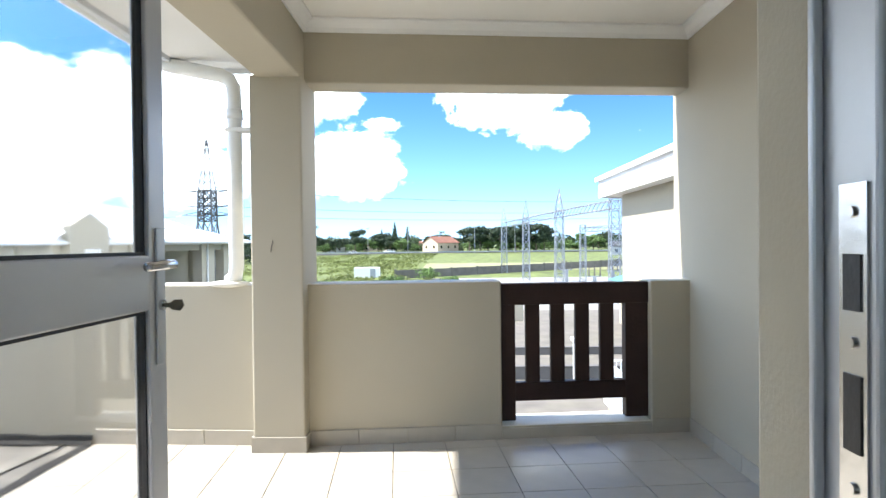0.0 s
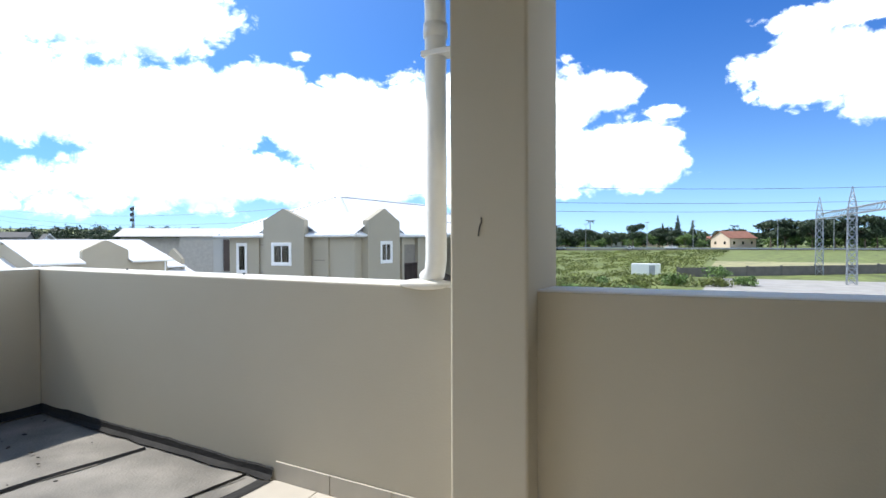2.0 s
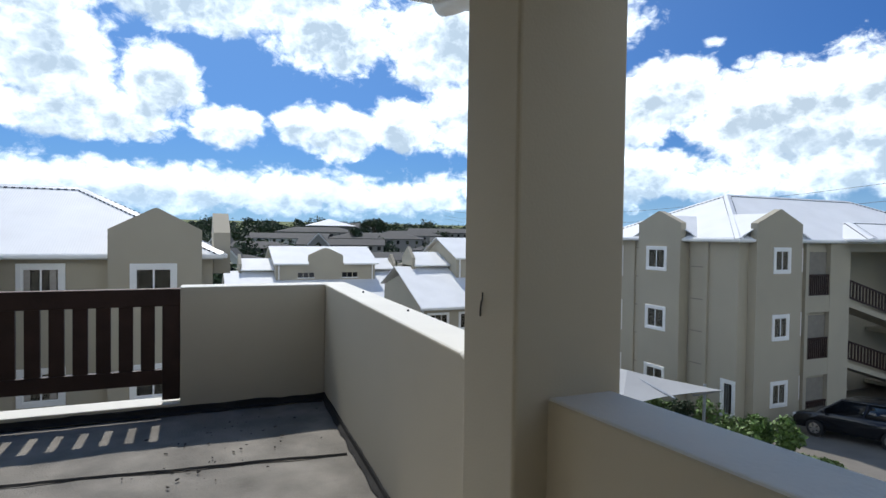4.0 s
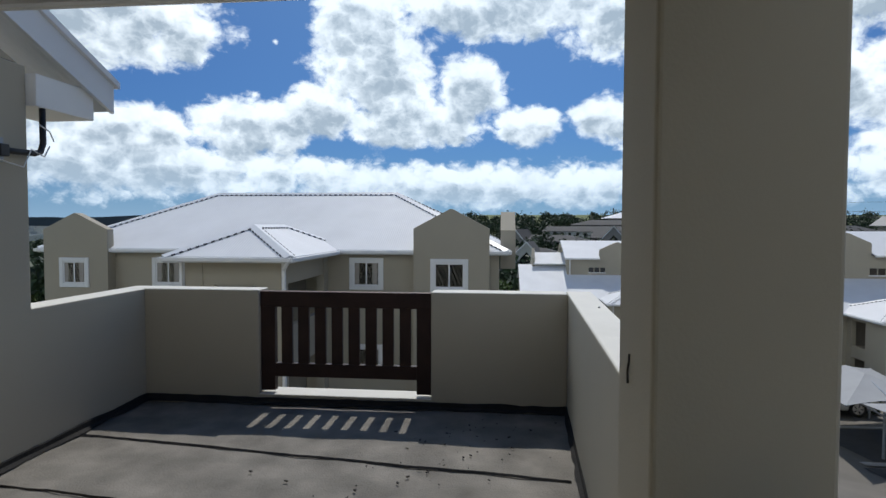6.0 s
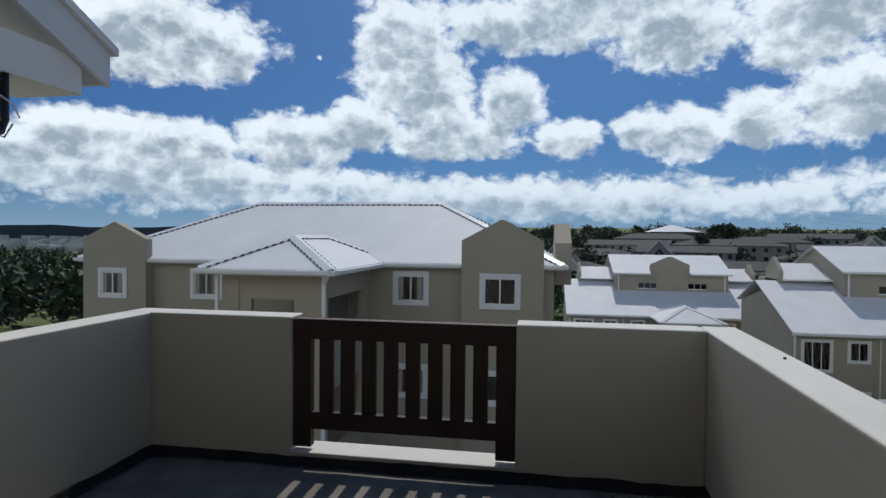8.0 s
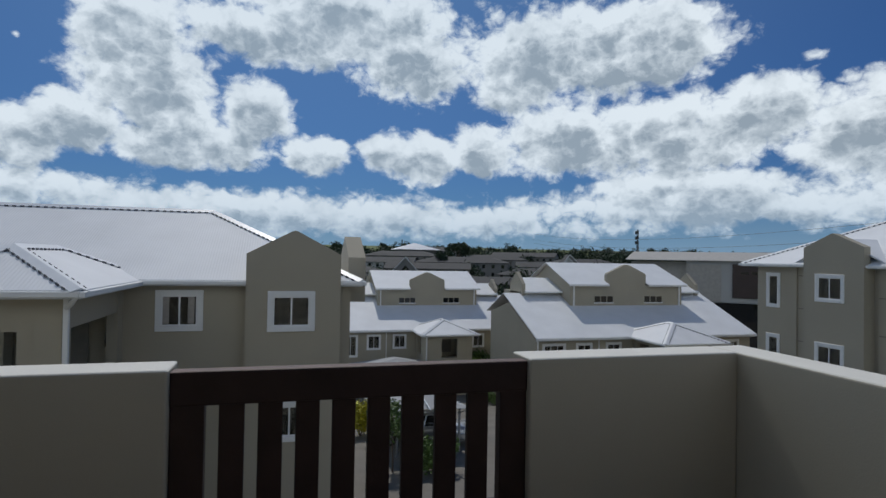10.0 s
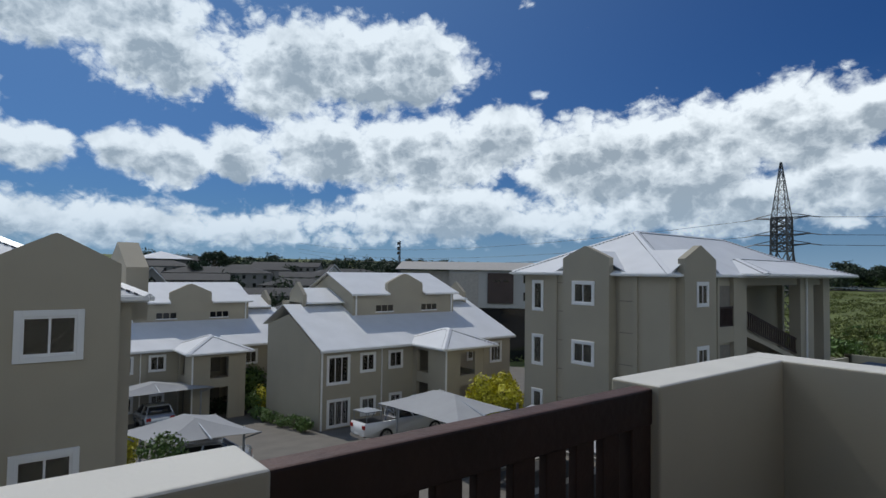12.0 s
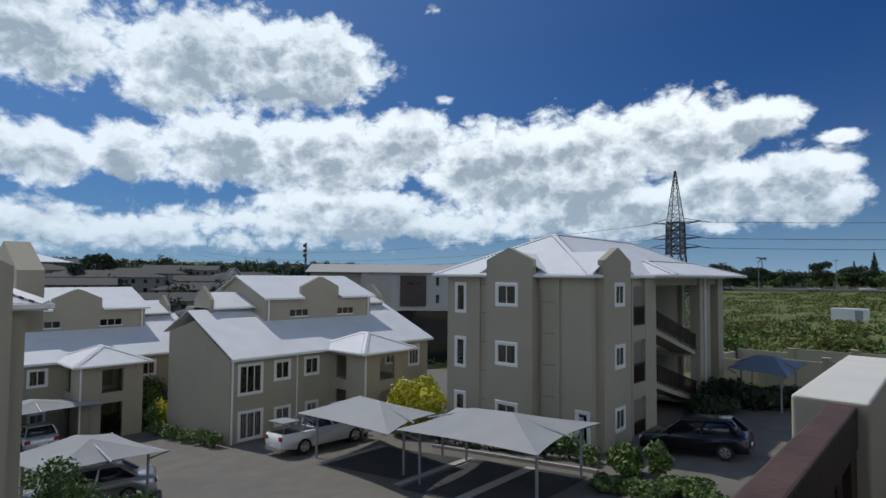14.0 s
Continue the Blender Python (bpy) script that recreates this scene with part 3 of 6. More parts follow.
for a, b, n in (((XW, YS), (XW, YN), (1, 0)), ((XW, YN), (-0.80, YE + 0.042), (0, -1)), ((XW, YS), (-0.79, YS), (0, 1))):
    A, B, n = Vector((*a, 0)), Vector((*b, 0)), Vector((*n, 0))
    N = 40
    prev = None
    for i in range(N + 1):
        p = A.lerp(B, i / N)
        h = 0.060 + 0.012 * noise.noise(p * 3.1) + 0.008 * noise.noise(p * 11)
        row = [bm.verts.new(p + n * 0.003 + Vector((0, 0, h))), bm.verts.new(p + n * 0.009 + Vector((0, 0, h - 0.008))), bm.verts.new(p + n * 0.012 + Vector((0, 0, 0.02))), bm.verts.new(p + n * (0.036 + 0.02 * noise.noise(p * 5)) + Vector((0, 0, 0.0)))]
        if prev:
            for k in range(3):
                bm.faces.new((prev[k], row[k], row[k + 1], prev[k + 1]))
        prev = row
bmesh.ops.recalc_face_normals(bm, faces=bm.faces[:])
part("bitumen_upstand", bm, BITUMEN, deck, "black bitumen turned up along the walls")
bm = bmesh.new()
prev = None
for i in range(41):
    y = YS + 0.8 + (YE - YS - 0.8) * i / 40
    x = -0.80 + 0.012 * noise.noise((y * 3, 0, 1))
    row = [bm.verts.new((x - 0.075 - 0.03 * noise.noise((y * 4, 3, 1)), y, -0.004)), bm.verts.new((x, y, 0.004)), bm.verts.new((-0.779, y, 0.001))]
    if prev:
        for k in range(2):
            bm.faces.new((prev[k], prev[k + 1], row[k + 1], row[k]))
    prev = row
part("bitumen_edge", bm, BITUMEN, deck, "black bitumen lap against the tiles")

# dry leaves and grit on the terrace floor
rng = random.Random(5)
bm = bmesh.new()
for i in range(90):
    cx0, cy0 = rng.choice(((-2.6, 4.9), (-2.2, 4.6), (-1.6, 4.2), (-2.9, 5.3)))
    x, y = rng.gauss(cx0, 0.30), rng.gauss(cy0, 0.30)
    if not (XW + 0.05 < x < -0.9 and YS + 0.1 < y < YN - 0.05):
        continue
    s = rng.uniform(0.003, 0.011)
    bmesh.ops.create_icosphere(bm, subdivisions=1, radius=s * 1.25, matrix=Matrix.LocRotScale((x, y, 0.004), Euler((0, 0, rng.random() * 6)), (1.4, 0.7, 0.5)))
tagged(part("debris", bm, DIRT), "dark leaf crumbs and grit on the terrace floor", "debris", kind="stuff")

# small marks: insect on the column, screw stubs on the coping
bm = bmesh.new()
tube(bm, [(0.462, 5.331, 1.262), (0.467, 5.329, 1.29), (0.472, 5.330, 1.312)], 0.0028, 6)
tube(bm, [(0.476, 5.330, 1.31), (0.474, 5.331, 1.335)], 0.0025, 5)
tagged(part("wall_mark", bm, DIRT), "small dark mark on the plastered column", "mark", kind="structure")
for x, y in ((-2.35, 5.74), (-1.2, 5.70)):
    bm = bmesh.new()
    bmesh.ops.create_icosphere(bm, subdivisions=1, radius=0.009, matrix=Matrix.Translation((x, y, H + 0.004)))
    tagged(part("screw_stub", bm, BLACK), "small dark screw stub on the parapet top", "screw")

# antenna bracket with cables on the gable wall
ant = thing("antenna_bracket", "small antenna bracket with black arm and loose cables on the wall", "bracket")
part("plate", boxes([(-1.66, YS + 0.001, 2.06, -1.50, YS + 0.012, 2.22)], 0.003), GALV, ant)
part("arm", tube(bmesh.new(), [(-1.60, YS + 0.01, 2.13), (-1.60, YS + 0.06, 2.13), (-1.72, YS + 0.055, 2.135), (-1.87, YS + 0.05, 2.14), (-1.93, YS + 0.045, 2.16), (-1.955, YS + 0.045, 2.22), (-1.955, YS + 0.045, 2.47)], 0.021, 10), BLACK, ant, "bent black steel arm", smooth=True)
part("clamp", boxes([(-1.63, YS + 0.012, 2.09, -1.56, YS + 0.085, 2.17)], 0.006), BLACK, ant)
for k, pts in enumerate(([(-1.57, YS + 0.02, 2.2), (-1.56, YS + 0.015, 2.45), (-1.55, YS + 0.012, 2.7), (-1.48, YS + 0.012, 2.86), (-1.36, YS + 0.012, 2.95)],
                         [(-1.60, YS + 0.03, 2.07), (-1.72, YS + 0.1, 2.03), (-1.8, YS + 0.09, 2.16), (-1.9, YS + 0.1, 2.12), (-1.95, YS + 0.1, 2.2)],
                         [(-1.99, YS + 0.1, 2.24), (-1.93, YS + 0.12, 2.30), (-1.86, YS + 0.1, 2.34)])):
    part("cable", tube(bmesh.new(), pts, 0.005, 6), WHITE, ant, "thin pale cable", smooth=True)

# ---- door ----
fr = thing("door_frame", "grey aluminium door frame with strike slots", "door frame", kind="structure")
fy0, fy1 = 2.31, 2.40
part("jamb", boxes([(DX1 - 0.003, fy0, 0.0, DX1 + 0.045, fy1, 2.2)], 0.004), ALU, fr)
part("jamb", boxes([(DX0 + 0.002, fy0, 0.0, DX0 + 0.05, fy1, 2.2)], 0.004), ALU, fr)
part("head", boxes([(DX0 + 0.002, fy0, 2.17, DX1 - 0.002, fy1, 2.218)], 0.004), ALU, fr)
part("threshold", boxes([(DX0 + 0.002, fy0 - 0.03, -0.02, DX1 - 0.002, fy1 + 0.1, 0.03)], 0.006), ALU, fr)
part("stop_bead", boxes([(DX1 - 0.016, fy1 - 0.012, 0.03, DX1 - 0.003, fy1 - 0.002, 2.17)], 0.003), ALU, fr)
for z0, z1 in ((1.232, 1.289), (1.09, 1.168)):
    part("strike_slot", boxes([(DX1 - 0.0075, 2.329, z0, DX1 - 0.0055, 2.354, z1)]), BLACK, fr)
for z0 in (1.331, 1.20, 1.053):
    bm = bmesh.new()
    tube(bm, [(DX1 - 0.003, 2.342, z0), (DX1 - 0.009, 2.342, z0)], 0.006, 10)
    part("screw", bm, STEEL, fr)
part("strike_plate", boxes([(DX1 - 0.0058, 2.322, 1.02, DX1 - 0.0032, 2.362, 1.36)]), STEEL, fr)

door = thing("door", "open grey aluminium glazed door with a key in its lock", "door", at=(0.846, 2.423, 0.018), rz=88.8)
LW, LH = 0.75, 2.14
part("stile", boxes([(0.0, -0.022, 0, 0.075, 0.022, LH)], 0.004), ALU, door)
part("stile", boxes([(LW - 0.075, -0.022, 0, LW, 0.022, LH)], 0.004), ALU, door)
part("rail", boxes([(0.07, -0.021, 0.0, LW - 0.07, 0.021, 0.12)], 0.004), ALU, door)
part("rail", boxes([(0.07, -0.021, LH - 0.09, LW - 0.07, 0.021, LH)], 0.004), ALU, door)
part("rail", boxes([(0.07, -0.021, 1.135, LW - 0.07, 0.021, 1.265)], 0.004), ALU, door, "broad middle rail")
for z0, z1 in ((0.12, 1.135), (1.265, LH - 0.09)):
    p = part("pane", boxes([(0.07, -0.004, z0, LW - 0.07, 0.004, z1)]), GLASS, door)
    p.visible_shadow = False
    for b in ((0.073, -0.012, z0, 0.081, 0.012, z1), (LW - 0.081, -0.012, z0, LW - 0.073, 0.012, z1), (0.081, -0.012, z0, LW - 0.081, 0.012, z0 + 0.008), (0.081, -0.012, z1 - 0.008, LW - 0.081, 0.012, z1)):
        part("glazing_seal", boxes([b]), BLACK, door, "black rubber glazing seal")
for s in (-1, 1):
    part("lock_plate", boxes([(LW - 0.052, s * 0.0225, 1.0, LW - 0.020, s * 0.0285, 1.33)] if s > 0 else [(LW - 0.052, -0.0285, 1.0, LW - 0.020, -0.0225, 1.33)], 0.003), ALU, door)
    bm = bmesh.new()
    tube(bm, [(LW - 0.035, s * 0.025, 1.243), (LW - 0.035, s * 0.06, 1.243), (LW - 0.045, s * 0.066, 1.243), (LW - 0.16, s * 0.066, 1.24)], 0.0105, 12)
    part("handle", bm, STEEL, door, "round steel lever handle", smooth=True)
bm = bmesh.new()
tube(bm, [(LW - 0.035, -0.022, 1.144), (LW - 0.035, -0.036, 1.144)], 0.013, 12)
part("lock_cylinder", bm, STEEL, door)
bm = bmesh.new()
prism(bm, [(LW - 0.036, -0.036, 1.140), (LW - 0.036, -0.05, 1.138), (LW - 0.036, -0.055, 1.132), (LW - 0.036, -0.075, 1.130), (LW - 0.036, -0.085, 1.142), (LW - 0.036, -0.08, 1.157), (LW - 0.036, -0.06, 1.157), (LW - 0.036, -0.05, 1.149), (LW - 0.036, -0.036, 1.148)], (0.0025, 0, 0))
part("key", bm, BRASS, door, "dull metal key in the lock")
for z in (0.25, 1.05, 1.95):
    bm = bmesh.new()
    tube(bm, [(0.0, 0.025, z - 0.05), (0.0, 0.025, z + 0.05)], 0.011, 10)
    part("hinge", bm, ALU, door)

# ---- the room behind the door ----
tagged(part("floor_room", boxes([(-0.78, -2.2, -0.4, XE, DY1 - 0.302, -0.006)]), TILE), "plain tiled room floor", "floor", kind="structure")
wall("wall_room", [(-0.78, -2.4, -0.4, 0.1, -2.2, 2.95), (2.3, -2.4, -0.4, XE, -2.2, 2.95), (0.1, -2.4, -0.4, 2.3, -2.2, 0.6), (0.1, -2.4, 2.5, 2.3, -2.2, 2.95), (-0.98, -2.4, -0.4, -0.783, DY0 - 0.003 - 0.55, 2.95), (XE + 0.003, -2.4, -6, XE + 0.25, 2.297, 2.95)], WHITE, 0.0, "plain white room wall")
tagged(part("ceiling_room", boxes([(-0.98, -2.4, 2.955, XE + 0.25, DY0 + 0.1, 3.05)]), CEIL), "plain white room ceiling", "ceiling", kind="structure")
# the block of the own house under the terrace
tagged(part("wall_house_below", boxes([(XW - PT + 0.004, -9, -7.5, XE + 0.2, YN + PT - 0.004, -0.402)]), HOUSE_WALL), "cream house wall below the terrace", "wall", kind="structure")
tagged(part("wall_house_south", boxes([(-1.87, -9, -0.4, -1.0, -2.405, 2.7)]), HOUSE_WALL), "cream wall of the house", "wall", kind="structure")

# the next unit of the own building to the north-east
nb = thing("neighbour_house", "cream neighbouring house wall under a white roof edge", "house")
part("wall", boxes([(3.46, 6.02, -6.2, 9, 8.05, 1.86)]), HOUSE_WALL, nb)
part("fascia", boxes([(3.28, 6.02, 1.80, 3.31, 8.36, 2.02), (3.31, 8.33, 1.80, 9, 8.36, 2.02)], 0.004), WHITE, nb)
part("soffit", boxes([(3.31, 6.02, 1.81, 9, 8.33, 1.83)]), WHITE, nb)
part("roof", slope(bmesh.new(), [(3.25, 6.02, 2.035), (3.25, 8.4, 2.035), (7.5, 8.4, 3.8), (7.5, 6.02, 3.8)]), ROOF, nb)


landing = thing("stair_landing", "white outside stair landing with steel railings beside the neighbouring house", "stairs")
part("slab", boxes([(5.9, 15.2, -3.3, 9.0, 18.2, -3.1)], 0.01), WHITE, landing)
part("wall", boxes([(6.0, 15.3, -6.3, 8.9, 18.1, -3.3)]), HOUSE_WALL, landing)
for i in range(6):
    part("step", boxes([(5.6 - 0.28 * i, 15.4, -6.3, 5.88 - 0.28 * i, 17.0, -3.3 - 0.18 * i)]), KERB, landing)
for y in (15.25, 18.15):
    rail = part("railing", boxes([(5.95, y - 0.02, -2.12, 9.0, y + 0.02, -2.07)]), WHITE, landing, "white steel railing")
    for i in range(24):
        part("baluster", boxes([(6.0 + 0.125 * i, y - 0.012, -3.1, 6.024 + 0.125 * i, y + 0.012, -2.12)]), WHITE, rail)
rail = part("railing", boxes([(5.93, 15.23, -2.12, 5.97, 18.17, -2.07)]), WHITE, landing, "white steel railing")
for i in range(23):
    part("baluster", boxes([(5.94, 15.3 + 0.125 * i, -3.1, 5.964, 15.324 + 0.125 * i, -2.12)]), WHITE, rail)


# ---- ground ----
def axis(vals):
    return sorted(set(vals))


gx = axis([-3000, -2000, -1300, -900, -600, -400, -300, -230, -180, -140] + list(range(-110, 61, 4)) + [80, 110, 150, 220, 320, 500, 800, 1300, 2000, 3000])
gy = axis([-3000, -2000, -1200, -700, -400, -250, -150, -100, -70, -50, -35] + list(range(-24, 121, 4)) + [132, 146, 162, 180, 200, 225, 250, 280, 320, 380, 460, 600, 800, 1200, 2000, 3000])
bm = bmesh.new()
gv = [[bm.verts.new((x, y, zg(x, y))) for y in gy] for x in gx]
for i in range(len(gx) - 1):
    for j in range(len(gy) - 1):
        bm.faces.new((gv[i][j], gv[i + 1][j], gv[i + 1][j + 1], gv[i][j + 1]))
tagged(part("ground", bm, GRASS, smooth=True), "rough green grassland around the houses", "ground", kind="structure")


def patch(name, x0, y0, x1, y1, mat, lift, label, cat, step=2.0):
    bm = bmesh.new()
    nx, ny = max(1, int((x1 - x0) / step)), max(1, int((y1 - y0) / step))
    v = [[bm.verts.new((x0 + (x1 - x0) * i / nx, y0 + (y1 - y0) * j / ny, zg(x0 + (x1 - x0) * i / nx, y0 + (y1 - y0) * j / ny) + lift)) for j in range(ny + 1)] for i in range(nx + 1)]
    for i in range(nx):
        for j in range(ny):
            bm.faces.new((v[i][j], v[i + 1][j], v[i + 1][j + 1], v[i][j + 1]))
    return tagged(part(name, bm, mat), label, cat, kind="structure")


patch("pavement", -60, -20, 12, 52, PAVING, 0.05, "grey brick paved courtyard between the houses", "paving")
patch("road_north", -400, 262, 300, 270, ASPHALT, 0.25, "grey highway beyond the grassland", "road", 20)
patch("ground_yard", -4, 62, 130, 118, YARD, 0.08, "pale gravel yard of the substation", "ground", 8)
patch("ground_service", 2, 9, 44, 62, BARE, 0.09, "bare brown gravel ground beside the houses", "ground", 3)
for x0, y0, x1, y1, z in ((4, 31.5, 22, 31.8, 0.7), (3, 38.0, 24, 38.25, 0.5)):
    tagged(part("yard_wall", boxes([(x0, y0, -6.3, x1, y1, -5.9 + z), (x0 - 0.05, y0 - 0.05, -5.9 + z, x1 + 0.05, y1 + 0.05, -5.9 + z + 0.08)], 0.01), DARKWALL), "low grey retaining wall across the bare yard", "wall", kind="structure")
patch("ground_bank", -6, 140, 190, 175, DRYGRASS, 0.12, "dry rubble bank with weeds", "ground", 8)
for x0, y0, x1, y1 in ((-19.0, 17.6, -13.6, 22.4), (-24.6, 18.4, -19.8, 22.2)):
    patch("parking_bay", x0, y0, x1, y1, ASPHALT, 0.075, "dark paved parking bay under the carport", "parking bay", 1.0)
patch("lawn", -16, 38.5, 6, 52, LAWN, 0.07, "green lawn strip beside the boundary wall", "lawn", 1.5)


# ---- houses ----
MESHES = {}


def shared(key, make, mat, name):
    if key not in MESHES:
        bm = make()
        me = bpy.data.meshes.new(name)
        bm.normal_update()
        bm.to_mesh(me)
        bm.free()
        me.materials.append(mat)
        MESHES[key] = me
    return MESHES[key]


def put(name, me, parent, m=None):
    ob = new(name, me)
    ob.parent = parent
    if m is not None:
        ob.matrix_basis = m
    return ob


ROT = {"E": 90, "S": 0, "N": 180, "W": -90}


def window(parent, face, at, w, h, panes=2, band=0.13, bars=False, curtain=False):
    """A window in a white plaster band; at is the lower left corner of its band seen from outside; u runs right, the face looks to -y before turning."""
    m = pose(*at, 0, 0, ROT[face])
    k = (round(w, 2), round(h, 2), panes, band)

    def band_mesh():
        return boxes([(0, -0.04, 0, band, 0.02, h), (w - band, -0.04, 0, w, 0.02, h), (band, -0.04, h - band, w - band, 0.02, h), (band, -0.055, 0, w - band, 0.02, band)], 0.006, 1)

    def frame_mesh():
        a, b, c, d, t = band, w - band, band, h - band, 0.045
        l = [(a, -0.015, c, a + t, 0.02, d), (b - t, -0.015, c, b, 0.02, d), (a + t, -0.015, c, b - t, 0.02, c + t), (a + t, -0.015, d - t, b - t, 0.02, d)]
        for i in range(1, panes):
            x = a + (b - a) * i / panes
            l.append((x - t / 2, -0.018, c + t, x + t / 2, 0.02, d - t))
        return boxes(l)

    wob = put("window", shared(("band", *k), band_mesh, WHITE, "window"), parent, m)
    put("window_frame", shared(("frame", *k), frame_mesh, WHITE, "window_frame"), wob)
    pw = (w - 2 * band) / panes
    for i in range(panes):
        pm = shared(("pane", *k), lambda: boxes([(0.01, 0.0, band + 0.02, pw - 0.01, 0.012, h - band - 0.02)]), DARKGLASS, "pane")
        put("pane", pm, wob, Matrix.Translation((band + i * pw, 0, 0)))
    if curtain:
        cm = shared(("curt", *k), lambda: boxes([(band + 0.04, -0.004, band + 0.06, band + pw * 0.45, -0.001, h - band - 0.05)]), CURTAIN, "curtain")
        put("curtain", cm, wob)
        put("curtain", cm, wob, Matrix.Translation((w - 2 * band - 0.04 - pw * 0.45 - 0.04, 0, 0)))
    if bars:
        bmn = shared(("bars", *k), lambda: boxes([(band + 0.05 + 0.11 * i, -0.012, band + 0.05, band + 0.062 + 0.11 * i, -0.004, h - band - 0.05) for i in range(int((w - 2 * band - 0.05) / 0.11))]), WHITE, "burglar_bars")
        put("burglar_bars", bmn, wob)
    return wob


def hip_roof(parent, x0, y0, x1, y1, ze, k, label=""):
    """A hipped roof of white ribbed sheets over a rectangle, with ridge caps, fascia and gutter."""
    hw = min(x1 - x0, y1 - y0) / 2
    zr = ze + hw * k
    if y1 - y0 >= x1 - x0:
        a, b = (x0 + hw, y0 + hw, zr), (x0 + hw, y1 - hw, zr)
    else:
        a, b = (x0 + hw, y0 + hw, zr), (x1 - hw, y0 + hw, zr)
    c = [(x0, y0, ze), (x1, y0, ze), (x1, y1, ze), (x0, y1, ze)]
    bm = bmesh.new()
    same = (Vector(a) - Vector(b)).length < 0.02
    if same:
        for i in range(4):
            slope(bm, [c[i], c[(i + 1) % 4], a])
        ends = [(c[i], a) for i in range(4)]
    elif y1 - y0 >= x1 - x0:
        for p in ([c[0], c[1], a], [c[1], c[2], b, a], [c[2], c[3], b], [c[3], c[0], a, b]):
            slope(bm, p)
        ends = [(c[0], a), (c[1], a), (c[2], b), (c[3], b), (a, b)]
    else:
        for p in ([c[0], c[1], b, a], [c[1], c[2], b], [c[2], c[3], a, b], [c[3], c[0], a]):
            slope(bm, p)
        ends = [(c[0], a), (c[3], a), (c[1], b), (c[2], b), (a, b)]
    roof = part("roof", bm, ROOF, parent, label)
    for p, q in ends:
        P, Q = Vector(p), Vector(q)
        d = (Q - P).normalized()
        side = d.cross(Vector((0, 0, 1))).normalized()
        up = side.cross(d)
        fall = k * (1.0 if abs(d.z) < 0.05 else 0.66)
        prof = [(-0.17, -0.17 * fall + 0.012), (0.0, 0.02), (0.17, -0.17 * fall + 0.012), (0.17, -0.17 * fall + 0.03), (0.0, 0.045), (-0.17, -0.17 * fall + 0.03)]
        part("ridge_cap", prism(bmesh.new(), [P + side * u + up * v for u, v in prof], Q - P), RIDGE, roof)
        # small dark boxes draw the dashed shadow line below the cap edges
        bm = bmesh.new()
        n = int((Q - P).length / 0.2)
        for i in range(1, n):
            for w in (-1, 1):
                c = P.lerp(Q, i / n) + side * (w * 0.176) + up * (-0.176 * fall + 0.02)
                a, b = d * 0.05, up * 0.022
                prism(bm, [c - a - b, c + a - b, c + a + b, c - a + b], side * (0.012 * w))
        if n > 1:
            part("rib_shadow_dashes", bm, RIB_SHADOW, roof, "dark dashes for the shadow of the ribs under the cap")["kind"] = "stuff"
    f = 0.16
    part("fascia", boxes([(x0, y0, ze - f, x1, y0 + 0.03, ze - 0.045), (x0, y1 - 0.03, ze - f, x1, y1, ze - 0.045), (x0, y0 + 0.032, ze - f, x0 + 0.03, y1 - 0.032, ze - 0.045), (x1 - 0.03, y0 + 0.032, ze - f, x1, y1 - 0.032, ze - 0.045)]), FASCIA, roof)
    part("soffit", boxes([(x0 + 0.032, y0 + 0.032, ze - f + 0.01, x1 - 0.032, y1 - 0.032, ze - f + 0.03)]), WHITE, roof)
    part("gutter", boxes([(x0 - 0.10, y0 - 0.10, ze - 0.13, x1 + 0.10, y0 - 0.003, ze - 0.02), (x0 - 0.10, y1 + 0.003, ze - 0.13, x1 + 0.10, y1 + 0.10, ze - 0.02), (x0 - 0.10, y0, ze - 0.13, x0 - 0.003, y1, ze - 0.02), (x1 + 0.003, y0, ze - 0.13, x1 + 0.10, y1, ze - 0.02)], 0.02), WHITE, roof)
    return roof


def gable_bay(parent, face, u0, u1, plane, depth, z0, zs, za, name="gable_bay"):
    """A bay with a pointed parapet gable; u along the wall, plane the outer face, depth back into the house."""
    mid = (u0 + u1) / 2
    t = (u1 - u0) * 0.03
    zc = zs - 0.62
    body = [(u0, z0), (u1, z0), (u1, zc), (u0, zc)]
    head = [(u0, zc), (u1, zc), (u1, zs), (mid + t, za - 0.02), (mid, za), (mid - t, za - 0.02), (u0, zs)]
    bm = bmesh.new()
    for out, deep in ((body, depth), (head, 0.32)):
        if face == "E":
            prism(bm, [(plane, u, z) for u, z in out], (-deep, 0, 0))
        else:
            prism(bm, [(u, plane, z) for u, z in out], (0, deep, 0))
    return part(name, bm, HOUSE_WALL, parent)


def downpipe_h(parent, x, y, z0, z1):
    bm = bmesh.new()
    box(bm, x - 0.045, y - 0.045, z0, x + 0.045, y + 0.045, z1, 0.01, 1)
    return part("downpipe", bm, WHITE, parent)


